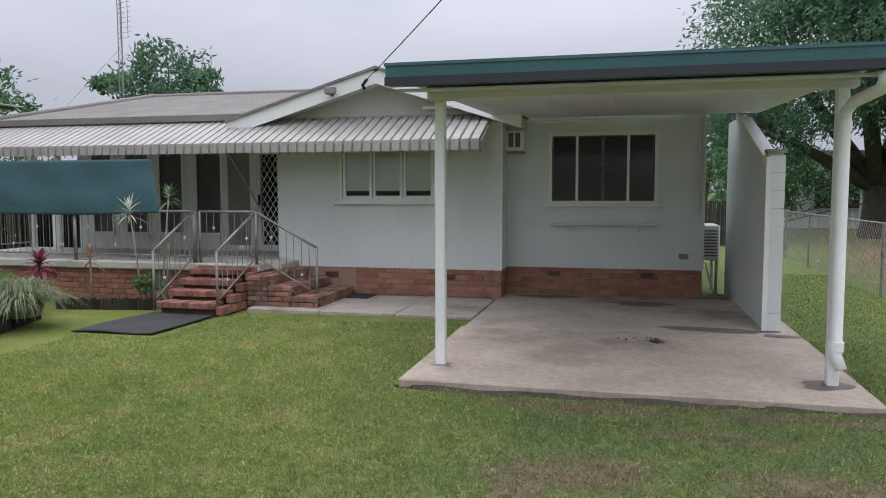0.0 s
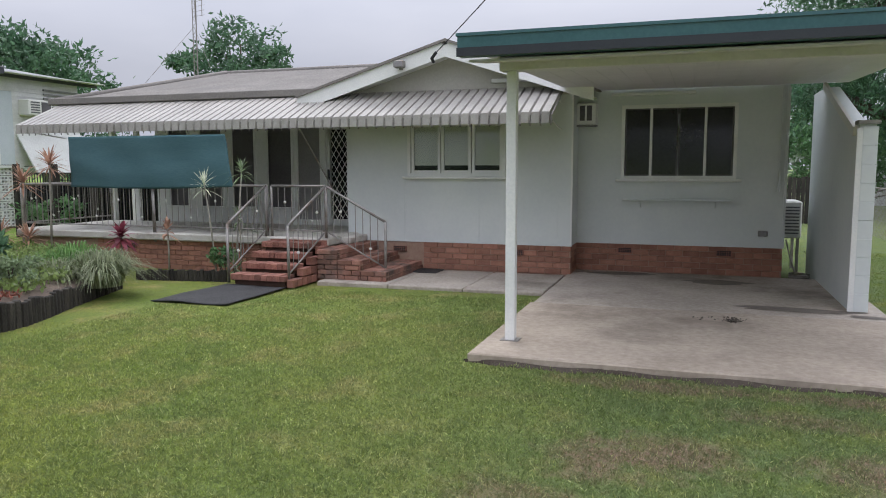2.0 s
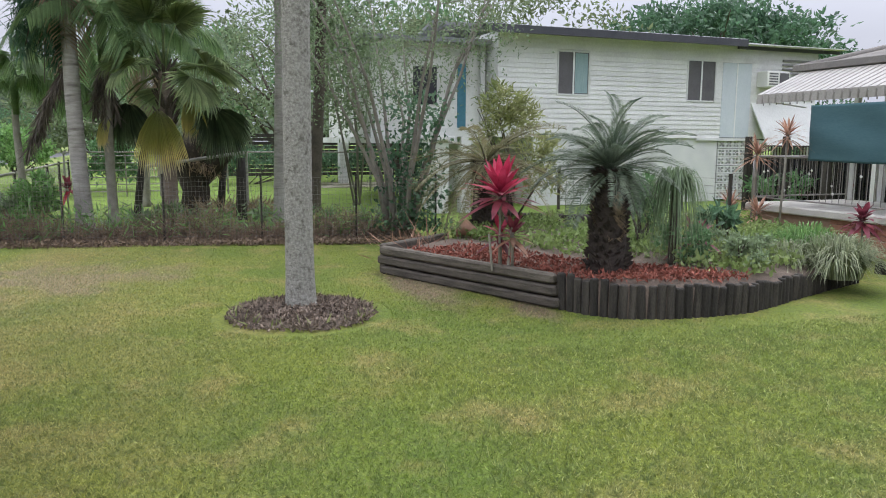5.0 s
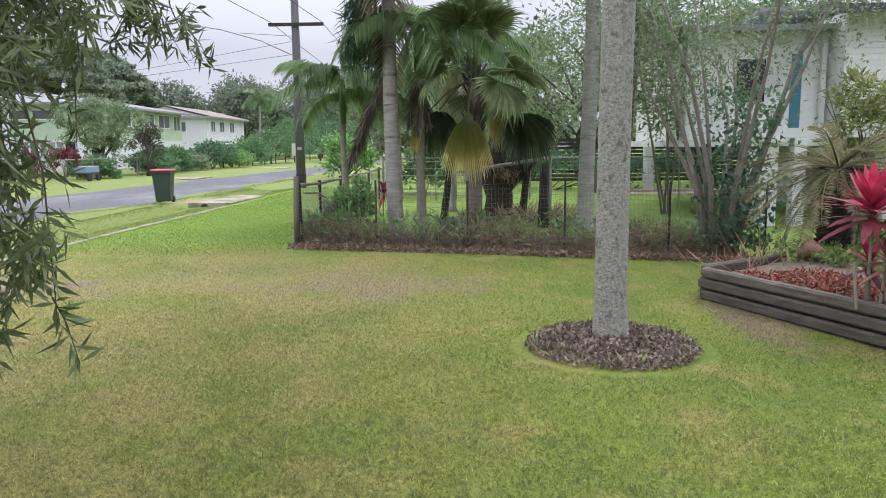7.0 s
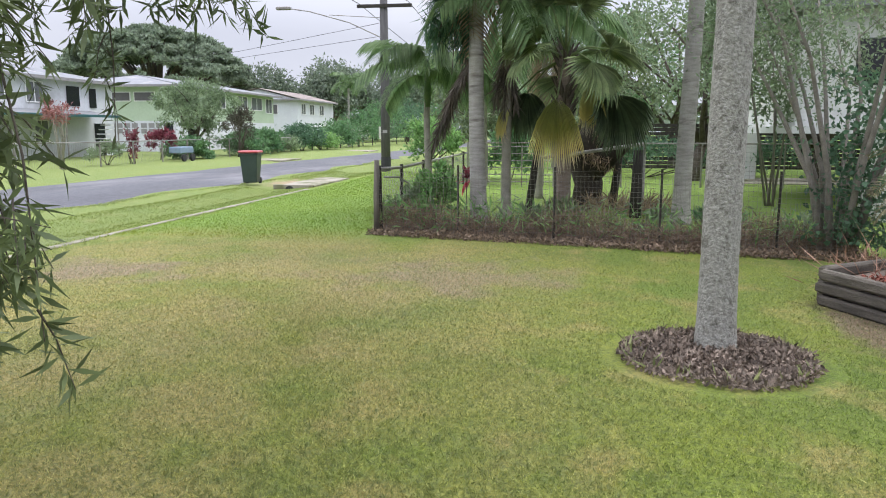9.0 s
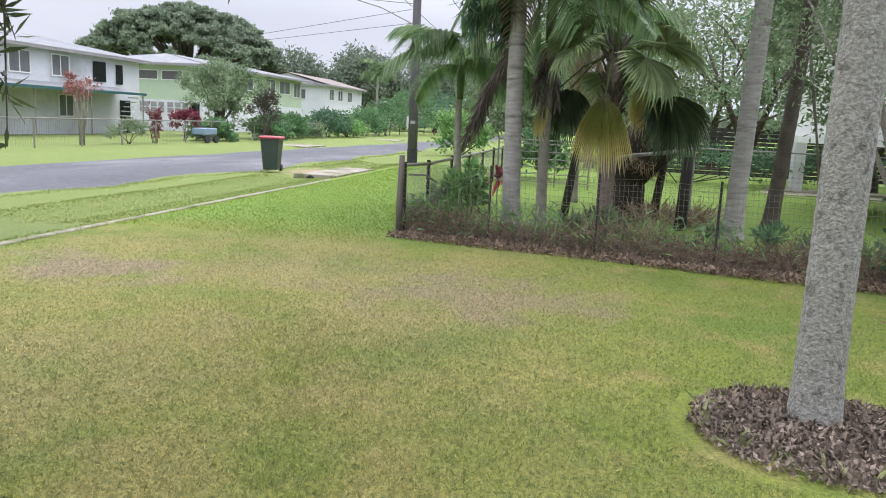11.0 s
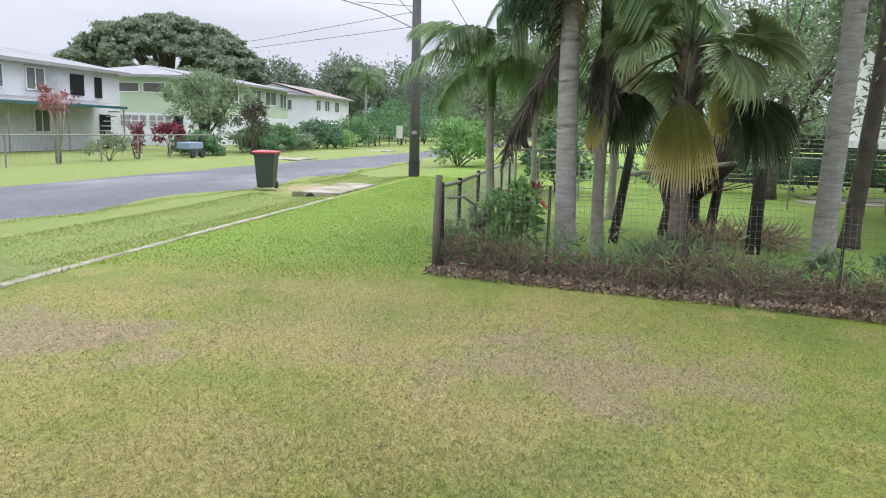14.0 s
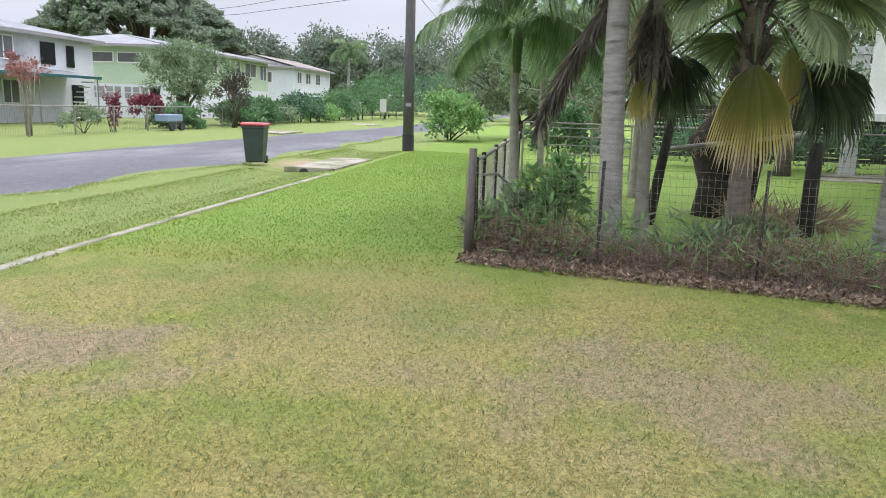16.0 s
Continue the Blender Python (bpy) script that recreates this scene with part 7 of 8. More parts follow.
# the rain tree's pale grey-green has the haze of its distance mixed in
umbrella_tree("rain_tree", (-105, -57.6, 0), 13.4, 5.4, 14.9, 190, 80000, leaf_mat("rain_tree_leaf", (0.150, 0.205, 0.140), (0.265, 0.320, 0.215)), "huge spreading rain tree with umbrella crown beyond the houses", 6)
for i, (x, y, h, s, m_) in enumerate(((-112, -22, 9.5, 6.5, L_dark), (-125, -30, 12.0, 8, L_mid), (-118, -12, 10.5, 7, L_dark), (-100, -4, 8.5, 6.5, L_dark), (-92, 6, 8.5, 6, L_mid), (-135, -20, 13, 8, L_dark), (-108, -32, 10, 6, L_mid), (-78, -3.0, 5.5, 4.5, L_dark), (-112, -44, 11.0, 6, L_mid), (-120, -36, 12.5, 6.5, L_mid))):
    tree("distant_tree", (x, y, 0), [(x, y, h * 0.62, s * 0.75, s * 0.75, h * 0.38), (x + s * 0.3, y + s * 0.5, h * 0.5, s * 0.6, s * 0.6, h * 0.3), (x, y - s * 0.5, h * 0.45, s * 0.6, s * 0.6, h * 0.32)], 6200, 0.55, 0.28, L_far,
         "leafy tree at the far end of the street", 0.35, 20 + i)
# screen of trees behind the palms
for i, (x, y, h, s, m_, lf) in enumerate(((-36, 0.5, 6.5, 3.4, L_flax, 0.3), (-40, 6, 8.0, 4.5, L_light, 0.4), (-37, 11, 9.5, 4.8, L_mid, 0.4), (-33, 17, 9, 4.5, L_yel, 0.35), (-44, 1.5, 8.5, 4.5, L_mid, 0.4), (-30, 9.5, 6.5, 3.2, L_mid, 0.35), (-28, 5.0, 7.5, 2.4, L_flax, 0.22), (-46, -3.0, 5.5, 3.5, L_dark, 0.4))):
    tree("yard_tree", (x, y, 0), [(x, y, h * 0.62, s * 0.8, s * 0.8, h * 0.36), (x + s * 0.3, y + s * 0.6, h * 0.5, s * 0.65, s * 0.65, h * 0.3), (x + 0.2, y - s * 0.6, h * 0.48, s * 0.6, s * 0.6, h * 0.3), (x + s * 0.5, y, h * 0.3, s * 0.5, s * 0.7, h * 0.2)], 4000, lf * 0.85, lf * 0.32, L_airy if i % 2 else m_,
         "leafy tree behind the palms in the next yard", 0.2, 40 + i, trunk_mat=M_bark4 if i == 0 else None)
shrub("street_bush", [(-41.0, -6.0, 1.0, 1.5, 1.5, 1.2), (-40.2, -5.2, 0.8, 1.2, 1.2, 0.9)], 3000, 0.22, 0.12, L_light, "round light-green bush on the verge", 80, stem_r=0.04)
shrub("street_bush", [(-27.5, -1.0, 0.8, 1.0, 0.9, 0.8)], 1500, 0.18, 0.09, L_mid, "green bush behind the street fence", 81)
shrub("yard_bush", [(-29.5, 3.5, 0.6, 1.5, 2.5, 0.7), (-29.8, 7.5, 0.6, 1.5, 2.5, 0.7)], 3000, 0.2, 0.08, L_dark, "dark low bushes along the yard fence", 82)
shrub("yard_bush", [(-15.2, 10.6, 0.35, 0.7, 0.9, 0.35)], 1100, 0.09, 0.05, L_mid, "low green shrub against the neighbour's base wall", 83, stem_r=0.012)

shrub("back_hedge", [(-16.5, 20.5, 1.2, 2.2, 1.2, 1.3), (-13.5, 21, 1.1, 2.0, 1.2, 1.2), (-20, 21, 1.4, 2.4, 1.2, 1.4)], 5200, 0.18, 0.08, L_dark, "dark hedge beyond the verandah's end", 84, stems=9, stem_r=0.03)
shrub("yard_bush", [(-13.8, 13.2, 0.5, 0.7, 0.8, 0.5), (-14.6, 14.8, 0.45, 0.7, 0.8, 0.45)], 1800, 0.11, 0.05, L_mid, "leafy low shrub between the two houses", 85, stem_r=0.012)
shrub("back_hedge", [(2.6, 27, 1.5, 1.4, 1.0, 1.7), (4.6, 31, 1.6, 1.6, 1.2, 1.8), (7.5, 33, 1.5, 2.5, 1.2, 1.7), (12, 33, 1.5, 2.8, 1.2, 1.7)], 6500, 0.22, 0.10, L_mid, "green hedge beyond the driveway yard", 86, stems=10, stem_r=0.03)
tree("mango_tree", (13.0, 24, 0), [(11.5, 23, 4.2, 2.6, 2.4, 2.2), (14.5, 24, 5.5, 3.0, 3, 2.6), (9.8, 25, 3.6, 1.8, 2.0, 1.4), (8.8, 24, 4.9, 2.4, 2.0, 1.5), (12.0, 22.5, 3.3, 2.0, 2.0, 1.2), (7.0, 26, 4.3, 2.0, 2.0, 1.5), (8.0, 24.5, 6.6, 2.4, 2.0, 1.7)], 42000, 0.23, 0.065, L_mango, "leafy mango tree beyond the wire fence", 0.3, 87, 0.35, droop=0.6)
# far woods all round
gr = np.random.default_rng(33)
N = 16000
a = gr.uniform(0, 2 * math.pi, N)
r = gr.uniform(150, 215, N)
hh = 5.5 + 3.0 * np.sin(a * 11) + 2.0 * np.sin(a * 29 + 1) + 1.5 * np.sin(a * 67)
P = np.stack([-20 + r * np.cos(a), r * np.sin(a), np.maximum(1.2, hh) * gr.uniform(0.0, 1.0, N) ** 0.8], 1)
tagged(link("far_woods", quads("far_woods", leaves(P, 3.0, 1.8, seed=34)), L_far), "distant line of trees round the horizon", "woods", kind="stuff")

# multi-stemmed pale tree beside the bed
M_stem = mat("grey_brown_stem_bark", (0.15, 0.135, 0.115), (0.29, 0.265, 0.23), scale=8, rough=0.9, bump=0.5)
ms = thing("multi_stem_tree", (-12.9, 4.3, 0), "pale many-stemmed tree with fine sparse foliage", "tree")
gr = np.random.default_rng(9)
tips = []
for i in range(13):
    a = i * 2.399 + gr.uniform(-0.3, 0.3)
    sp = gr.uniform(0.45, 1.15)
    h = gr.uniform(3.2, 5.6)
    b0 = Vector((-12.9 + 0.16 * math.cos(a), 4.3 + 0.16 * math.sin(a), -0.05))
    m1 = b0 + Vector((0.20 * sp * math.cos(a), 0.28 * sp * math.sin(a), 0.8 + 0.4 * gr.uniform()))
    m2 = b0 + Vector((0.75 * sp * math.cos(a) + 0.12 * gr.normal(), 0.95 * sp * math.sin(a) + 0.12 * gr.normal(), h * 0.55))
    tp = b0 + Vector((1.7 * sp * math.cos(a) + 0.25 * gr.normal(), 2.2 * sp * math.sin(a) + 0.25 * gr.normal(), h))
    part("stem", Geo().tube([b0, m1, m2, tp], [gr.uniform(0.05, 0.075), 0.038, 0.024, 0.006], 7), M_stem, ms, smooth=True)
    tips += [m2.lerp(tp, u) for u in (0.0, 0.3, 0.6, 0.9, 1.1)]
    for k in range(7):
        q = m2.lerp(tp, gr.uniform(0, 0.8))
        e = q + Vector((gr.normal() * 0.35, gr.normal() * 0.45, gr.uniform(0.1, 0.6)))
        part("twig", Geo().tube([q, e], [0.009, 0.003], 4), M_stem, ms)
        tips += [e, q.lerp(e, 0.5)]
tips = np.array([tuple(t) for t in tips])
P = tips[gr.integers(0, len(tips), 9500)] + gr.normal(size=(9500, 3)) * np.array([0.22, 0.28, 0.25])
link("foliage", quads("foliage", leaves(P, 0.075, 0.028, droop=0.3, seed=91)), L_flax, ms)
P = np.stack([-12.7 + gr.normal(size=1500) * 0.2, 4.5 + gr.normal(size=1500) * 0.28, 0.2 + 2.2 * gr.uniform(size=1500) ** 1.5], 1)
link("sucker_foliage", quads("sucker_foliage", leaves(P, 0.09, 0.065, seed=92)), L_dark, ms)["kind"] = "stuff"
dr = thing("dry_root_tangle", (-10.4, 3.6, 0.1), "tangle of dry pale roots and twigs at the bed corner", "debris")
P = np.stack([-10.4 + gr.normal(size=260) * 0.3, 3.75 + gr.normal(size=260) * 0.2, gr.uniform(0.02, 0.3, 260)], 1)
link("twig_tangle", quads("twig_tangle", leaves(P, 0.42, 0.012, seed=93, out=np.array([0, 0, 0.1]))), L_bronze, dr)["kind"] = "stuff"
part("coconut_husk", Geo().tube([(-10.45, 4.35, 0.36), (-10.35, 4.45, 0.47), (-10.25, 4.55, 0.40)], [0.05, 0.11, 0.05], 8), L_bronze, dr, smooth=True)
shrub("fern_tree", [(-19.5, 5.2, 2.6, 0.7, 1.0, 1.6), (-19.0, 4.4, 3.6, 0.8, 1.0, 1.1)], 4200, 0.16, 0.05, L_flax, "tall airy grey-green shrub inside the yard", 94, stems=5, stem_r=0.03, stem_mat=M_stem)

# weeping tree whose branches hang into view
wt = thing("weeping_tree", (-4.4, -4.2, 0), "weeping bottlebrush tree with narrow hanging leaves", "tree")
part("trunk", Geo().tube([(-4.4, -4.2, -0.1), (-4.4, -4.15, 0.8), (-4.45, -4.0, 2.0), (-4.6, -3.6, 3.0)], [0.2, 0.16, 0.13, 0.09], 10), M_bark3, wt, smooth=True)
gr = np.random.default_rng(15)
lp_ = []
STR = []
for i in range(70):
    x, y = gr.uniform(-5.55, -4.2), gr.uniform(-2.9, -1.35)
    STR.append((x, y, 2.4 + gr.uniform(0, 0.5), gr.uniform(0.9, 1.9)))
for x, y, low in ((-5.15, -1.20, 0.80), (-5.25, -1.3, 0.85), (-5.0, -1.0, 1.0), (-5.2, -0.95, 1.15), (-5.35, -1.25, 1.0), (-5.1, -1.4, 0.95), (-5.3, -1.1, 1.3), (-4.95, -1.15, 1.2)):
    STR.append((-2.254 + (x + 2.254) * 0.70, 0.755 + (y - 0.755) * 0.70, 2.3, 1.6 - (1.6 - low) * 0.70))
for x, y in ((-5.3, -0.75), (-5.4, -0.6), (-5.35, -0.9), (-5.2, -0.6), (-5.45, -0.7), (-5.3, -0.5), (-5.5, -1.0), (-5.6, -1.2)):
    STR.append((x, y, 2.5, gr.uniform(1.95, 2.2)))
g2 = np.random.default_rng(44)
while len(STR) < 95:
    th, q = math.radians(g2.uniform(207.5, 217)), g2.uniform(1.9, 2.9)
    x, y = -2.254 + q * math.cos(th), 0.755 + q * math.sin(th)
    if y < 0.45 + 0.87 * (x + 3.165):
        STR.append((x, y, 2.4, g2.uniform(1.0, 1.7)))
# the branches nearer the lawn are shorter; one long sparse strand hangs free
STR = [(x, y, z, max(low, 1.98) if y > 0.25 + 0.81 * (x + 3.165) else low) for x, y, z, low in STR]
STR.append((-5.38, -0.97, 2.5, 1.52))
for n_str, (x, y, z, low) in enumerate(STR):
    lone = n_str == len(STR) - 1
    top = Vector((x + 0.15, y - 0.5, z + 0.25))
    c = Vector((x, y - 0.1, z + 0.15))
    end = Vector((x + gr.normal() * 0.06, y + gr.normal() * 0.06, low))
    pts = [top, c, c.lerp(end, 0.35) + Vector((gr.normal() * 0.04, gr.normal() * 0.04, 0)), c.lerp(end, 0.7) + Vector((gr.normal() * 0.04, gr.normal() * 0.04, 0)), end]
    twig = Geo().tube(pts, [0.008, 0.006, 0.004, 0.003, 0.0015], 5)
    segs = [(pts[k], pts[k + 1], 22 if lone else 40) for k in range(len(pts) - 1)]
    for k in range(5 if lone else int(4 + (z - low) * 7)):
        u = gr.uniform(0.15, 1.0)
        q = c.lerp(end, u)
        a_ = gr.uniform(0, 2 * math.pi)
        r_ = gr.uniform(0.03, 0.06) if lone else gr.uniform(0.08, 0.24)
        e = q + Vector((r_ * math.cos(a_), r_ * math.sin(a_) * 0.8, gr.uniform(-0.24, 0.03)))
        if (e.x < -5.75 and e.y > -1.5):
            continue
        twig.tube([q, q.lerp(e, 0.5) + Vector((0, 0, 0.03)), e], [0.003, 0.002, 0.001], 4)
        segs.append((q, e, 120))
    part("hanging_twig", twig, M_bark3, wt)
    for p0, p1, dens in segs:
        n_ = int((p1 - p0).length * dens)
        for j in range(n_):
            lp_.append(p0.lerp(p1, (j + gr.uniform()) / max(1, n_)))
for i in range(9):
    e = Vector(STR[i * 7][:3]) + Vector((0.15, -0.5, 0.3))
    part("limb", Geo().tube([(-4.55, -3.7, 2.8), Vector((-4.6, -3.6, 3.0)).lerp(e, 0.5) + Vector((0, 0, 0.5)), e], [0.06, 0.035, 0.01], 7), M_bark3, wt, smooth=True)
for e in ((-4.05, -1.05, 2.60), (-4.45, -1.10, 2.62), (-5.23, -1.47, 2.75), (-3.95, -0.80, 2.62), (-5.15, -1.15, 2.75)):
    part("limb", Geo().tube([(-4.55, -3.7, 2.8), Vector((-4.6, -3.6, 3.0)).lerp(Vector(e), 0.5) + Vector((0, 0, 0.45)), e], [0.05, 0.03, 0.008], 7), M_bark3, wt, smooth=True)
lp_ = np.array([tuple(p) for p in lp_])
L_weep = leaf_mat("weeping_leaf", (0.075, 0.110, 0.045), (0.175, 0.215, 0.095), random=0.35)
link("leaves", quads("leaves", leaves(lp_, 0.085, 0.014, droop=0.55, seed=17, spread=0.85)), L_weep, wt)

# ---- street ----
M_pole = mat("weathered_pole", (0.072, 0.068, 0.072), (0.128, 0.122, 0.126), scale=5, rough=0.9, bump=0.4, bump_scale=30, stretch=(3, 3, 0.4))
pole = thing("power_pole", (-31.8, -6.2, 0), "tall dark timber power pole with street lamp arm", "power pole")
part("shaft", Geo().tube([(-31.8, -6.2, -0.1), (-31.8, -6.22, 4.0), (-31.8, -6.25, 9.0)], [0.19, 0.165, 0.135], 12), M_pole, pole, smooth=True)
part("base_band", Geo().tube([(-31.8, -6.2, 0.0), (-31.8, -6.2, 0.55)], 0.20, 12), M_dark, pole)
part("crossarm", Geo().box(-31.72, -7.25, 6.28, -31.60, -5.1, 6.40), M_timberpost, pole)
part("lamp_arm", Geo().tube([(-31.7, -6.3, 5.15), (-31.7, -7.6, 5.75), (-31.7, -9.2, 6.2), (-31.7, -10.0, 6.32)], 0.022, 6), M_steel, pole)
part("arm_brace", Geo().tube([(-31.7, -6.3, 5.9), (-31.7, -8.4, 6.05)], 0.014, 5), M_steel, pole)
part("lamp_head", Geo().chamfer(-31.8, -10.55, 6.28, -31.6, -9.95, 6.40, 0.03), M_steel, pole)
part("sign_plate", Geo().box(-31.62, -6.28, 1.5, -31.61, -6.1, 1.62), M_screen_l, pole)
wires = thing("overhead_wires", (-31.8, -6.2, 6.3), "black overhead power wires along the street", "cable")
for y0, y1, x1 in ((-7.2, -9.5, -110), (-5.2, -8.0, -110), (-7.2, -6.5, 25), (-5.2, -5.0, 25)):
    pts = [(-31.7 + (x1 + 31.7) * i / 14, y0 + (y1 - y0) * i / 14, 6.45 - 2.4 * (i / 14) * (1 - i / 14) + (0.6 if x1 > 0 else 0) * i / 14) for i in range(15)]
    part("wire", Geo().tube(pts, 0.012, 4), M_dark, wires)
for k in range(2):
    part("service_wire", Geo().tube([(-31.7, -6.4, 5.2 + 0.5 * k), (-36, -14, 4.9 + 0.3 * k), (-44, -27, 5.0)], 0.010, 4), M_dark, wires)

M_bin = mat("green_bin_plastic", (0.026, 0.042, 0.038), (0.040, 0.060, 0.055), scale=5, rough=0.45)
M_lid = mat("red_bin_lid", (0.36, 0.055, 0.065), (0.44, 0.080, 0.090), scale=5, rough=0.4)
wb = thing("wheelie_bin", (-24.3, -8.65, 0), "dark green wheelie bin with a red lid", "bin")
m_ = pose(-24.3, -8.65, -0.03, 0, 0, 8)
zb, zt = 0.05, 0.93
v = [(-0.2, -0.21, zb), (0.2, -0.21, zb), (0.2, 0.21, zb), (-0.2, 0.21, zb), (-0.29, -0.27, zt), (0.29, -0.27, zt), (0.29, 0.27, zt), (-0.29, 0.27, zt)]
part("body", Geo().add([m_ @ Vector(p) for p in v], [(3, 2, 1, 0), (4, 5, 6, 7), (0, 1, 5, 4), (1, 2, 6, 5), (2, 3, 7, 6), (3, 0, 4, 7)]), M_bin, wb, bevel=0.03)
part("rim", Geo().chamfer(-0.31, -0.29, 0.89, 0.31, 0.29, 0.94, 0.015, m_), M_bin, wb)
part("lid", Geo().chamfer(-0.33, -0.31, 0.942, 0.33, 0.31, 1.02, 0.03, m_), M_lid, wb, "red plastic lid")
for y in (-0.2, 0.2):
    part("wheel", Geo().tube([m_ @ Vector((-0.26, y - 0.03, 0.1)), m_ @ Vector((-0.26, y + 0.03, 0.1))], 0.1, 14), M_dark, wb)
part("handle", Geo().tube([m_ @ Vector((-0.36, -0.22, 0.96)), m_ @ Vector((-0.36, 0.22, 0.96))], 0.016, 6), M_bin, wb)


# ---- houses across the street ----
def street_house(x0, x1, y1, depth, eave, wall, roofm, label, wins, dark_openings=(), lower=None, ridge=1.0, over=0.5, side_wins=(), hip=True):
    """A two-storey house whose long front faces the street at y1; windows (x0, x1, z0, z1) on it, side_wins (y0, y1, z0, z1) on its near end."""
    h = thing("street_house", ((x0 + x1) / 2, y1 - depth / 2, 0), label, "house", group="houses across the street")
    y0 = y1 - depth
    part("wall", Geo().box(x0, y0, -0.1, x1, y1, eave), wall, h)
    if lower:
        part("lower_wall", Geo().box(x0 - 0.02, y0 - 0.02, -0.1, x1 + 0.02, y1 + 0.02, 2.3), lower, h)
    for a, b, c, d_ in wins:
        w = part("window", Geo().box(a - 0.06, y1, c - 0.06, b + 0.06, y1 + 0.06, c).box(a - 0.06, y1, d_, b + 0.06, y1 + 0.06, d_ + 0.06).box(a - 0.06, y1, c, a, y1 + 0.06, d_).box(b, y1, c, b + 0.06, y1 + 0.06, d_), M_white, h)
        part("pane", Geo().box(a, y1, c, b, y1 + 0.03, d_), M_far_pane, w)
        part("mullion", Geo().box((a + b) / 2 - 0.03, y1 + 0.03, c, (a + b) / 2 + 0.03, y1 + 0.05, d_), M_white, w)
    for a, b, c, d_ in side_wins:
        w = part("window", Geo().box(x1, a - 0.06, c - 0.06, x1 + 0.05, b + 0.06, d_ + 0.06), M_white, h)
        part("pane", Geo().box(x1 + 0.05, a, c, x1 + 0.06, b, d_), M_screen, w)
    # plain dark panels: doors, and the white house's two dark upper windows
    for a, b, c, d_ in dark_openings:
        part("door", Geo().box(a, y1 + 0.02, c, b, y1 + 0.06, d_), M_glassd, h)
    ym, zr = (y0 + y1) / 2, eave + ridge
    ins = depth * 0.35 if hip else -over
    A, B, C, D = (x0 - over, y1 + over, eave), (x1 + over, y1 + over, eave), (x1 + over, y0 - over, eave), (x0 - over, y0 - over, eave)
    R0, R1 = (x0 + ins, ym, zr), (x1 - ins, ym, zr)
    part("roof", corrugated(A, R0, B, R1, pitch=0.5, amp=0.03), roofm, h)
    part("roof", corrugated(C, R1, D, R0, pitch=0.5, amp=0.03), roofm, h)
    if hip:
        part("roof_hip", Geo().add([B, C, R1], [(0, 1, 2)]), roofm, h)
        part("roof_hip", Geo().add([D, A, R0], [(0, 1, 2)]), roofm, h)
    else:
        part("gable", Geo().add([(x1, y1, eave - 0.05), (x1, y0, eave - 0.05), (x1, ym, zr - 0.1), (x1 - 0.2, y1, eave - 0.05), (x1 - 0.2, y0, eave - 0.05), (x1 - 0.2, ym, zr - 0.1)], [(0, 1, 2), (5, 4, 3), (0, 2, 5, 3), (1, 4, 5, 2)]), wall, h)
    part("fascia", Geo().box(x0 - over, y1 + over - 0.05, eave - 0.16, x1 + over, y1 + over + 0.02, eave + 0.02), M_screen_l, h)
    part("fascia", Geo().box(x1 + over - 0.03, y0 - over, eave - 0.16, x1 + over + 0.03, y1 + over, eave + 0.02), M_screen_l, h)
    part("soffit", Geo().box(x0 - over, y0 - over, eave - 0.03, x1 + over, y1 + over, eave - 0.01), M_white, h)
    return h


# the panes' grey holds both curtains and a painted reflection
M_far_pane = mat("curtained_far_pane", (0.10, 0.105, 0.115), (0.19, 0.195, 0.20), scale=1.2, rough=0.25)
M_hwhite = mat("far_white_wall", (0.54, 0.555, 0.59), (0.63, 0.645, 0.68), scale=0.6, rough=0.7, c3=(0.38, 0.39, 0.40), patch=0.62)
M_hgreen = mat("far_mint_wall", (0.37, 0.46, 0.33), (0.45, 0.54, 0.40), scale=0.6, rough=0.7)
M_hcream = mat("far_cream_wall", (0.52, 0.51, 0.46), (0.60, 0.59, 0.54), scale=0.6, rough=0.7)
M_rust = mat("faded_red_roof", (0.20, 0.165, 0.15), (0.27, 0.225, 0.205), scale=1.0, rough=0.8)
# first two plain dark panels are upper windows, the third is a door
h1 = street_house(-47.6, -26, -28, 9, 4.55, M_hwhite, M_roofn, "white two-storey house with a lower awning across the street",
                  [(-40.95, -39.65, 3.15, 4.2), (-38.0, -36.6, 3.15, 4.2), (-41.2, -40.1, 1.0, 2.1)], dark_openings=((-44.17, -43.02, 3.0, 4.15), (-45.8, -45.15, 2.95, 4.1), (-46.5, -45.5, 0.0, 2.0)))
slab_roof("lower_awning", [(-45.2, -27.95, 2.75), (-26, -27.95, 2.75), (-26, -26.0, 2.45), (-45.2, -26.0, 2.45)], h1, M_roofn, 0.08)
part("awning_edge", Geo().box(-45.2, -26.03, 2.33, -26, -25.97, 2.47), M_green, h1)
for x in (-45.0, -40.2, -36.0, -30.0):
    part("awning_post", Geo().tube([(x, -26.1, 0), (x, -26.1, 2.4)], 0.04, 6), M_steel, h1)
for i in range(9):
    part("stair_tread", Geo().box(-43.6 - i * 0.22, -27.0, 0.25 + i * 0.27, -43.3 - i * 0.22, -26.3, 0.31 + i * 0.27), M_white, h1)
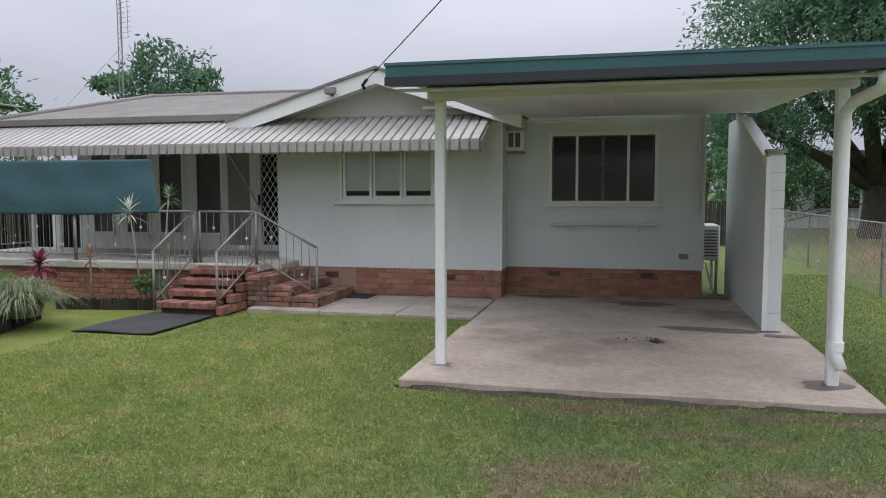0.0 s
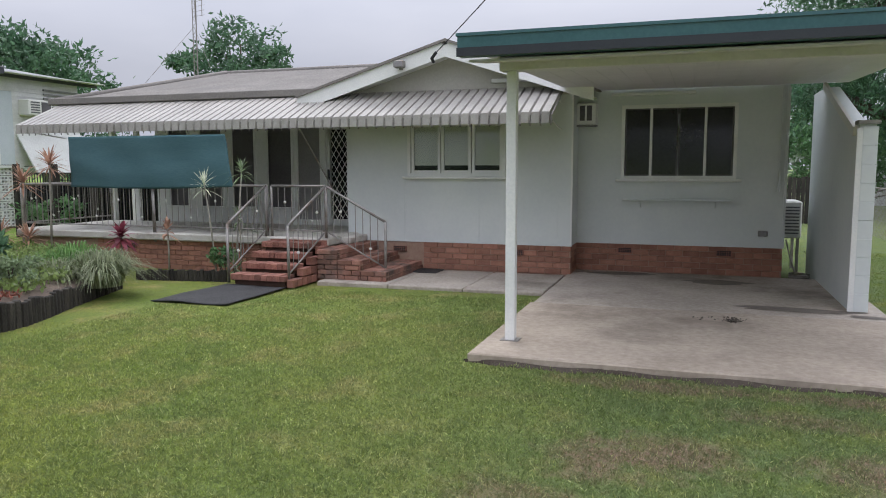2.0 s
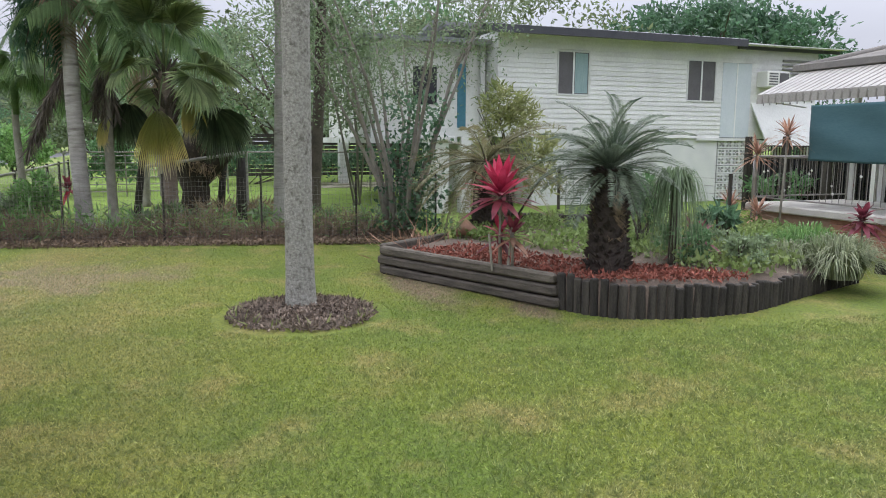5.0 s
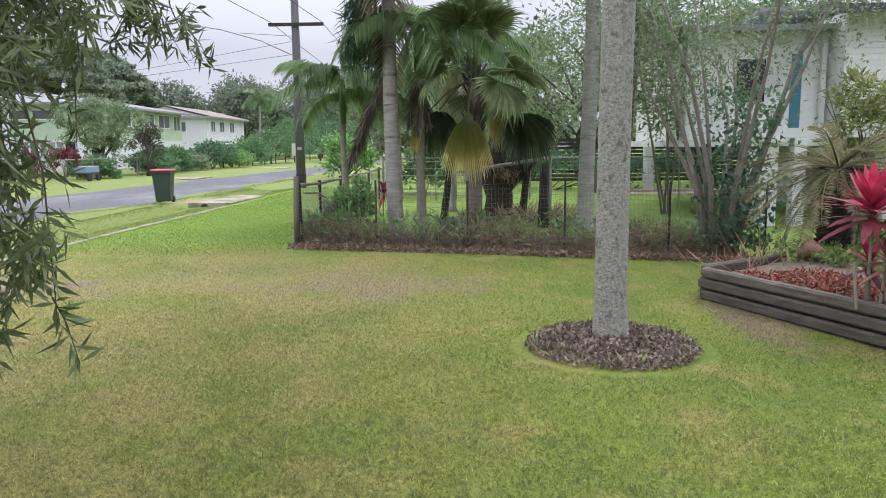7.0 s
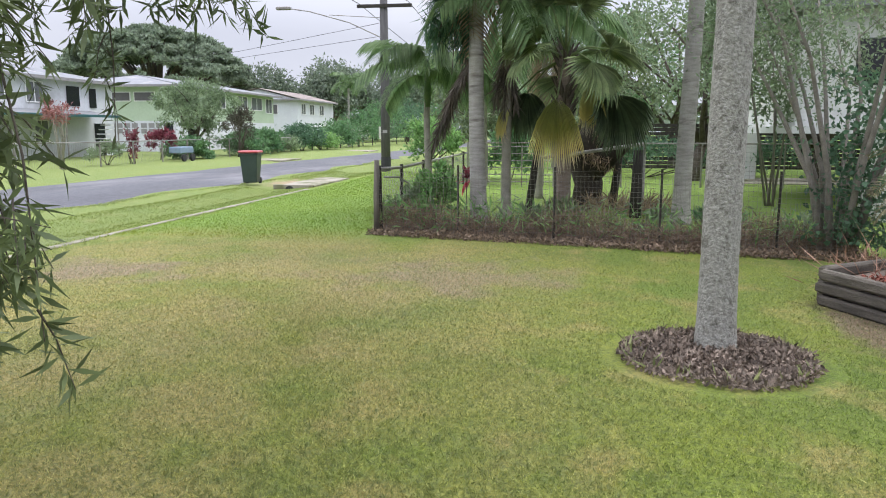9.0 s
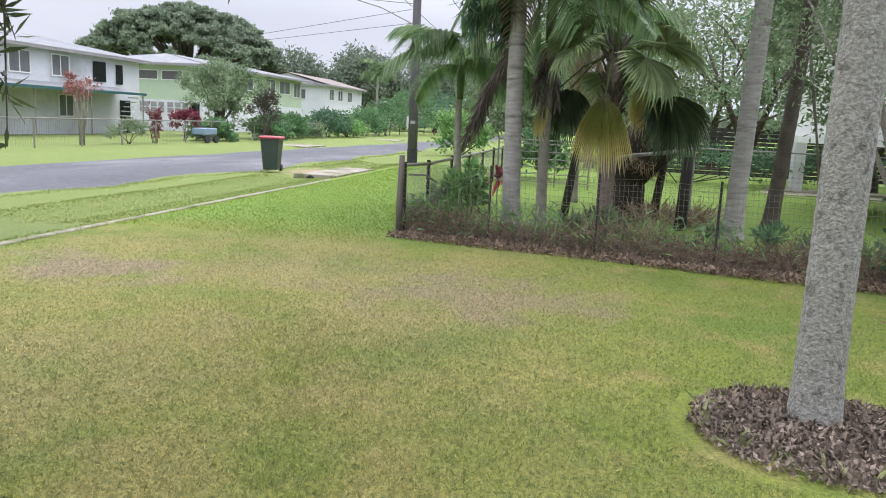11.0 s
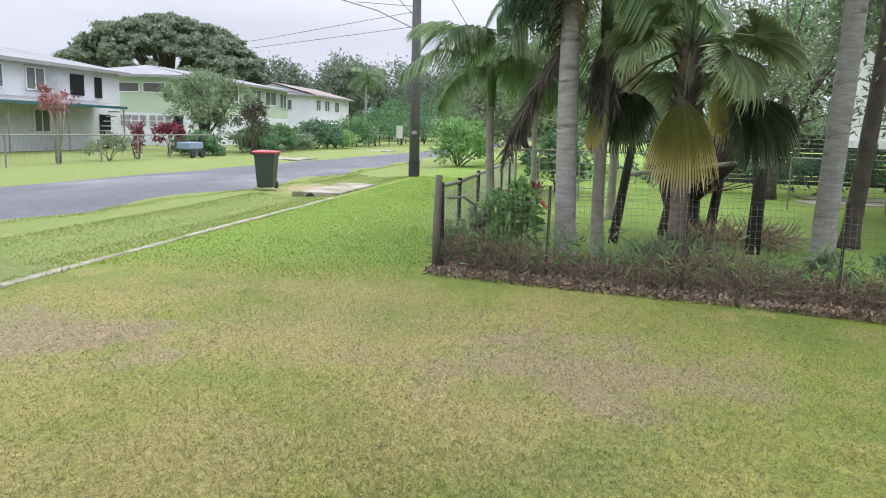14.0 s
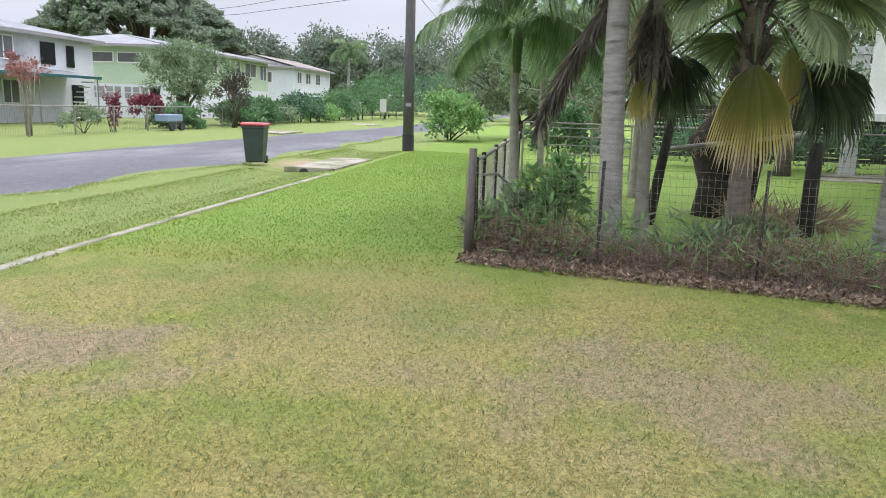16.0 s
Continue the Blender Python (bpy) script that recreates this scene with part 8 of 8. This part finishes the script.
h2 = street_house(-75, -55.5, -28, 10, 4.95, M_hgreen, M_roofn, "pale green two-storey house with white block base across the street",
                  [(-68.6, -66.6, 3.5, 4.6), (-72.0, -69.6, 3.5, 4.6), (-74.5, -73.0, 3.3, 4.6), (-64, -62, 3.5, 4.6)], dark_openings=((-58.2, -57.3, 0, 2.1),), lower=M_hwhite, side_wins=((-33.2, -31.6, 3.8, 4.4), (-31.2, -29.6, 3.8, 4.4)), over=0.7)
for k in range(8):
    for r_ in range(2):
        part("breeze_block", Geo().box(-55.48, -33.4 + k * 0.62 + 0.12 * (k // 4), 1.35 + r_ * 0.42, -55.44, -32.95 + k * 0.62 + 0.12 * (k // 4), 1.7 + r_ * 0.42), M_screen_l, h2)
part("side_door", Geo().box(-55.48, -28.9, 0, -55.44, -28.2, 2.1), M_glassd, h2)
street_house(-95, -82, -28, 9, 5.0, M_hwhite, M_rust, "white two-storey house with a faded red roof", [(-84.5, -83.2, 3.4, 4.5), (-87.5, -86, 3.4, 4.5), (-91, -89.5, 3.4, 4.5)], side_wins=((-34.5, -33.2, 3.4, 4.4), (-31.6, -30.3, 3.4, 4.4)), hip=False, ridge=1.2)
street_house(-135, -118, -34, 9, 4.0, M_hcream, M_roofn, "distant low house at the street's end", [(-122, -120, 1.2, 2.6)])

# front fences and gardens across the street
sf = thing("far_front_fence", (-40, -19, 0), "low chain-wire fence along the far gardens", "fence")
for i in range(13):
    part("post", Geo().tube([(-25 - i * 2.6, -19.3, 0), (-25 - i * 2.6, -19.3, 1.1)], 0.035, 6), M_steel, sf)
part("top_rail", Geo().tube([(-25, -19.3, 1.08), (-56.2, -19.3, 1.08)], 0.025, 6), M_steel, sf)
g = Geo()
for i in range(260):
    g.tube([(-25 - i * 0.12, -19.3, 0.05), (-25 - i * 0.12, -19.3, 1.05)], 0.004, 3, False)
part("wire", g, M_steel, sf)
dfence = thing("dark_far_fence", (-80, -20, 0), "dark pipe fence before the far gardens", "fence")
for i in range(9):
    part("post", Geo().tube([(-62 - i * 4, -19.6, 0), (-62 - i * 4, -19.6, 1.2)], 0.05, 6), M_dark, dfence)
for z in (0.35, 0.8, 1.2):
    part("rail", Geo().tube([(-62, -19.6, z), (-94, -19.6, z)], 0.03, 6), M_dark, dfence)
shrub("red_leaf_shrub", [(-30.9, -19.8, 2.2, 0.75, 0.7, 0.6)], 700, 0.17, 0.06, leaf_mat("pink_bronze_leaf", (0.26, 0.11, 0.10), (0.38, 0.19, 0.17)), "pink-leaved shrub with bare stems in the far garden", 101, stems=9, stem_r=0.03, stem_mat=M_bark4)
shrub("garden_shrub", [(-36.2, -19.8, 0.9, 0.35, 0.35, 0.9)], 500, 0.17, 0.06, L_maroon, "dark red upright shrub in the far garden", 102)
shrub("garden_shrub", [(-34.0, -19.8, 0.5, 1.4, 0.7, 0.5)], 900, 0.2, 0.05, L_flax, "grassy grey-green border plants", 103)
shrub("garden_shrub", [(-40.0, -20.5, 0.9, 0.8, 0.7, 0.7)], 900, 0.2, 0.08, L_maroon, "maroon bushy shrub before the green house", 104)
shrub("clipped_bush", [(-45.4, -18.4, 1.55, 0.95, 0.95, 1.25)], 2600, 0.12, 0.07, leaf_mat("dusky_leaf", (0.045, 0.055, 0.035), (0.10, 0.085, 0.06)), "egg-shaped dense dusky bush on the far verge", 105, stem_r=0.05)
tree("spreading_tree", (-48, -22.5, 0), [(-46.8, -21.4, 2.2, 1.5, 1.5, 1.1), (-49.6, -24.0, 2.6, 1.7, 1.8, 1.2), (-48, -22.4, 3.7, 1.7, 1.6, 1.1), (-48.3, -20.9, 3.0, 1.3, 1.3, 0.9), (-47.3, -23.6, 3.2, 1.4, 1.4, 1.0), (-48.2, -22.4, 1.5, 1.2, 1.2, 0.7)], 9000, 0.26, 0.07, L_flax, "grey-green tree with spreading rounded crown", 0.16, 106, 0.4)
for i, (x, y, s, h, m_) in enumerate(((-48.5, -19.6, 1.5, 1.3, L_mid), (-52, -19.8, 1.6, 1.6, L_mid), (-56, -20.2, 1.5, 1.2, L_flax), (-60, -19.8, 1.8, 1.8, L_dark), (-64, -19.6, 1.8, 1.3, L_light), (-70, -20, 2.2, 2.2, L_mid), (-76, -19.5, 2.6, 3.4, L_mid), (-83, -18.5, 3.2, 4.4, L_mid), (-90, -17.5, 3.4, 4.8, L_dark), (-97, -15, 3.5, 5.0, L_mid), (-42, -19.9, 1.2, 1.0, L_mid))):
    shrub("hedge_bush", [(x, y, h * 0.48, s * 1.15, s * 0.95, h * 0.62), (x - s * 0.7, y - 0.4, h * 0.36, s * 0.7, s * 0.7, h * 0.42)], 3600, 0.22, 0.11, m_, "leafy garden bush across the street", 110 + i, stem_r=0.04)
cart = thing("blue_trailer", (-38.6, -19.0, 0), "small pale blue trailer box by the far fence", "trailer")
part("box", Geo().chamfer(-39.75, -19.15, 0.42, -38.35, -18.5, 0.75, 0.03), mat("pale_blue_paint", (0.16, 0.23, 0.32), (0.22, 0.29, 0.38), rough=0.6), cart)
for x in (-39.5, -38.6):
    part("wheel", Geo().tube([(x, -18.5, 0.2), (x, -18.4, 0.2)], 0.2, 12), M_dark, cart)
sg = thing("street_sign", (-76, -17, 0), "small pale sign board on the far verge", "sign")
part("board", Geo().box(-76.0, -17.4, 0.8, -75.95, -16.8, 2.0), M_hcream, sg)
part("post", Geo().tube([(-76.05, -17.1, 0), (-76.05, -17.1, 1.9)], 0.04, 6), M_steel, sg)

# shed and yard on the driveway side
shed = thing("garden_shed", (9, 40, 0), "white corrugated shed with a dark opening", "shed")
part("wall", corrugated((5.5, 36, 0.0), (5.5, 36, 3.3), (16, 36, 0.0), (16, 36, 3.3), pitch=0.3, amp=0.03), M_hwhite, shed)
part("roof", Geo().box(5.2, 35.7, 3.3, 16.2, 42, 3.42), M_roofn, shed)
# solid dark panel on the wall stands in for the shade inside
part("opening", Geo().box(8.2, 35.93, 0.9, 10.0, 35.96, 2.0), M_dark, shed)
part("side_wall", Geo().box(5.5, 36, 0, 5.6, 42, 3.3), M_hwhite, shed)
bk = thing("back_paling_fence", (3, 24, 0), "brown timber paling fence behind the house", "fence")
for i in range(22):
    part("paling", Geo().box(1.3 + i * 0.12, 24.0, 0, 1.41 + i * 0.12, 24.03, 1.35 + 0.02 * math.sin(i * 2)), M_timberpost, bk)
part("rail", Geo().box(1.3, 24.03, 0.9, 3.95, 24.08, 1.0), M_timberpost, bk)
jk = thing("blue_tarp_heap", (6.3, 17.5, 0), "pale blue tarp heap beyond the wire fence", "tarp")
part("tarp", Geo().tube([(5.7, 17.5, 0.1), (6.2, 17.4, 0.35), (6.8, 17.5, 0.25), (7.2, 17.6, 0.05)], [0.15, 0.4, 0.35, 0.1], 9), mat("blue_tarp", (0.20, 0.30, 0.45), (0.35, 0.45, 0.58), scale=5, rough=0.6), jk, smooth=True)
P = np.stack([rng.uniform(4.1, 7.0, 1800), rng.uniform(11, 18, 1800), rng.uniform(0, 0.5, 1800)], 1)
tagged(link("fence_grass", quads("fence_grass", leaves(P, 0.4, 0.012, out=np.array([0, 0, 1.2]), seed=121)), L_bronze), "long dry grass beyond the wire fence", "grass", kind="stuff")

# television mast on the roof
an = thing("television_antenna", (-14.9, 20, 0), "tall lattice television mast behind the roof", "antenna")
for dx, dy in ((0, 0), (0.12, 0), (0.06, 0.1)):
    part("leg", Geo().tube([(-15.0 + dx, 20 + dy, 0), (-15.0 + dx, 20 + dy, 8.0)], 0.015, 5), M_steel, an)
for i in range(22):
    z = 2.5 + i * 0.25
    part("brace", Geo().tube([(-15.0, 20, z), (-14.88, 20, z + 0.125)], 0.007, 4).tube([(-14.88, 20, z + 0.125), (-15.0, 20, z + 0.25)], 0.007, 4), M_steel, an)
part("boom", Geo().tube([(-14.9, 20, 6.2), (-14.9, 20, 7.9)], 0.012, 5).tube([(-14.65, 20, 6.3), (-14.65, 20, 7.6)], 0.01, 5), M_steel, an)
for i in range(9):
    part("element", Geo().tube([(-14.95, 20, 6.3 + i * 0.15), (-14.55, 20, 6.34 + i * 0.15)], 0.006, 4), M_steel, an)
for s in (-1, 1):
    part("guy_wire", Geo().tube([(-14.95, 20, 6.0), (-14.95 + s * 1.6, 19, 3.8)], 0.006, 4), M_steel, an)

# stick on the lawn
stk = thing("fallen_stick", (-4.6, -0.35, 0.01), "pale fallen stick lying on the lawn", "stick")
part("stick", Geo().tube([(-4.2, -0.75, 0.015), (-4.5, -0.62, 0.03), (-4.75, -0.45, 0.015)], [0.008, 0.007, 0.003], 5), M_bark4, stk)

# ---- lawn blades ----
def blade_field(count, seed):
    """Short grass blades, thickest beside the line walked, off the slab, bed and litter."""
    g = np.random.default_rng(seed)
    line = np.array([(0.0, 1.5), (-0.4, 2.0), (-1.8, 2.0), (-3.6, 1.0), (-5.2, 0.0), (-7.6, -1.2), (-9.0, -1.5)])
    u = g.uniform(0, len(line) - 1.001, count)
    k = u.astype(int)
    c = line[k] + (line[k + 1] - line[k]) * (u - k)[:, None]
    a, r = g.uniform(0, 2 * math.pi, count), 6.0 * g.uniform(0, 1, count) ** 0.75
    P = c + np.stack([np.cos(a), np.sin(a)], 1) * r[:, None]
    x, y = P[:, 0], P[:, 1]
    bad = ((x > -1.92) & (x < 1.97) & (y > 5.9)) | ((x > -5.15) & (y > 9.25)) | ((x + 7.93) ** 2 + (y - 1.85) ** 2 < 0.66) | in_bed(P, 1.03) | (x > 5)
    bad |= (x > -6.45) & (x < -5.3) & (y > 7.45)
    bad |= x < -13.6 + (y + 2.13) * 0.22
    P = P[~bad]
    n = len(P)
    z = np.array([ground_height(px, py) for px, py in P])
    p = np.column_stack([P, z - 0.003])
    return leaves(p, 0.032, 0.0060, out=np.array([0, 0, 0.45]), seed=seed, spread=0.9)


def blade_material(dark, varied, gain, saturation=1.0):
    """The lawn's colours on blades that let light through; single blades are paler than the turf with its gaps."""
    m = lawn_material(dark, varied)
    n, l = m.node_tree.nodes, m.node_tree.links
    hv = n.new("ShaderNodeHueSaturation")
    hv.inputs["Value"].default_value = gain
    hv.inputs["Saturation"].default_value = saturation
    l.new(n["Principled BSDF"].inputs["Base Color"].links[0].from_socket, hv.inputs["Color"])
    l.new(hv.outputs["Color"], n["Principled BSDF"].inputs["Base Color"])
    tr, mx = n.new("ShaderNodeBsdfTranslucent"), n.new("ShaderNodeMixShader")
    mx.inputs[0].default_value = 0.45
    l.new(n["Principled BSDF"].inputs["Base Color"].links[0].from_socket, tr.inputs["Color"])
    l.new(n["Principled BSDF"].outputs[0], mx.inputs[1])
    l.new(tr.outputs[0], mx.inputs[2])
    l.new(mx.outputs[0], n["Material Output"].inputs["Surface"])
    return m


M_blade = blade_material(0.85, True, 1.85, 0.89)
M_tuft = blade_material(0.90, True, 2.3, 0.80)
M_verge = blade_material(0.0, False, 1.2)
tagged(link("grass_blades", quads("grass_blades", blade_field(800000, 5)), M_blade), "short mown grass blades of the lawn", "grass", kind="stuff")
# coarse broad-bladed turf before the slab, in tufts
gr = np.random.default_rng(12)
T = np.stack([gr.uniform(-6.2, 2.6, 13000), gr.uniform(2.2, 8.9, 13000)], 1)
P = T[gr.integers(0, len(T), 250000)] + gr.normal(size=(250000, 2)) * 0.04
P = P[((P[:, 1] < 5.95) | (P[:, 0] > 1.96) | (P[:, 0] < -1.92)) & ~((P[:, 0] < -5.25) & (P[:, 1] > 7.4)) & ~in_bed(P, 1.05)]
z = np.array([ground_height(a, b) for a, b in P]) - 0.003
tagged(link("coarse_grass_tufts", quads("coarse_grass_tufts", leaves(np.column_stack([P, z]), 0.038, 0.0085, out=np.array([0, 0, 0.35]), seed=13, spread=0.95)), M_tuft), "coarse broad-bladed grass tufts before the slab", "grass", kind="stuff")
gr = np.random.default_rng(8)
N = 150000
k = gr.uniform(size=N)
x = np.where(k < 0.72, gr.uniform(-32, -13.0, N), gr.uniform(1.95, 3.95, N))
y = np.where(k < 0.72, gr.uniform(-8.6, -2.3, N), 3.0 + 13 * gr.uniform(size=N) ** 1.3)
keep = ~((x < -23.1) & (x > -27.0) & (y < -6.25)) & ~((y < -6.02) & (y > -6.22))
x, y = x[keep], y[keep]
z = np.array([ground_height(a, b) for a, b in zip(x, y)]) - 0.004
tagged(link("verge_grass_blades", quads("verge_grass_blades", leaves(np.stack([x, y, z], 1), 0.034, 0.011, out=np.array([0, 0, 0.5]), seed=9, spread=0.8)), M_verge), "short mown grass blades of the verge and side strip", "grass", kind="stuff")
# ragged grass along the concrete strip and the road's edge
N = 16000
gr = np.random.default_rng(71)
k = gr.uniform(size=N) < 0.3
x = np.where(k, gr.uniform(-22, 2, N), gr.uniform(-45, -8, N))
e = -8.95 - 0.75 * np.exp(-(np.maximum(0, x + 24) / 9 - 1) ** 2) * (x > -24) + 0.12 * np.sin(x * 1.3) + 0.08 * np.sin(x * 3.1)
y = np.where(k, np.where(gr.uniform(size=N) < 0.5, -6.25, -6.0) + gr.normal(size=N) * 0.035, e + np.abs(gr.normal(size=N)) * 0.18 - 0.06)
z = np.where(k, 0.0, -0.06)
tagged(link("edge_grass", quads("edge_grass", leaves(np.stack([x, y, z], 1), 0.05, 0.010, out=np.array([0, 0, 0.8]), seed=72)), M_blade), "ragged grass growing over the strip and road edge", "grass", kind="stuff")

# side gate seen beyond the verandah's end
sg = thing("side_gate", (-11.0, 13.6, 0), "dark mesh side gate between white posts, with added dark panels", "gate")
for x in (-15.35, -14.2, -13.05, -11.9, -10.75, -9.6):
    part("post", Geo().chamfer(x - 0.06, 13.55, 0.0, x + 0.06, 13.67, 1.75, 0.008), M_white if x > -12 else M_timberpost, sg)
# the three leftmost panels are added, standing in for the dark under the neighbouring house
for x in (-15.27, -14.12, -12.97, -11.82, -10.67):
    part("gate_frame", Geo().box(x, 13.59, 0.15, x + 0.03, 13.63, 1.55).box(x + 0.96, 13.59, 0.15, x + 0.99, 13.63, 1.55).box(x + 0.03, 13.59, 0.15, x + 0.96, 13.63, 0.18).box(x + 0.03, 13.59, 1.52, x + 0.96, 13.63, 1.55), M_timberpost, sg)
    for k in range(11):
        part("gate_bar", Geo().box(x + 0.06 + k * 0.082, 13.6, 0.18, x + 0.075 + k * 0.082, 13.62, 1.52), M_timberpost, sg)
    part("gate_screen", Geo().box(x + 0.03, 13.635, 0.18, x + 0.96, 13.645, 1.3), M_glassd, sg)
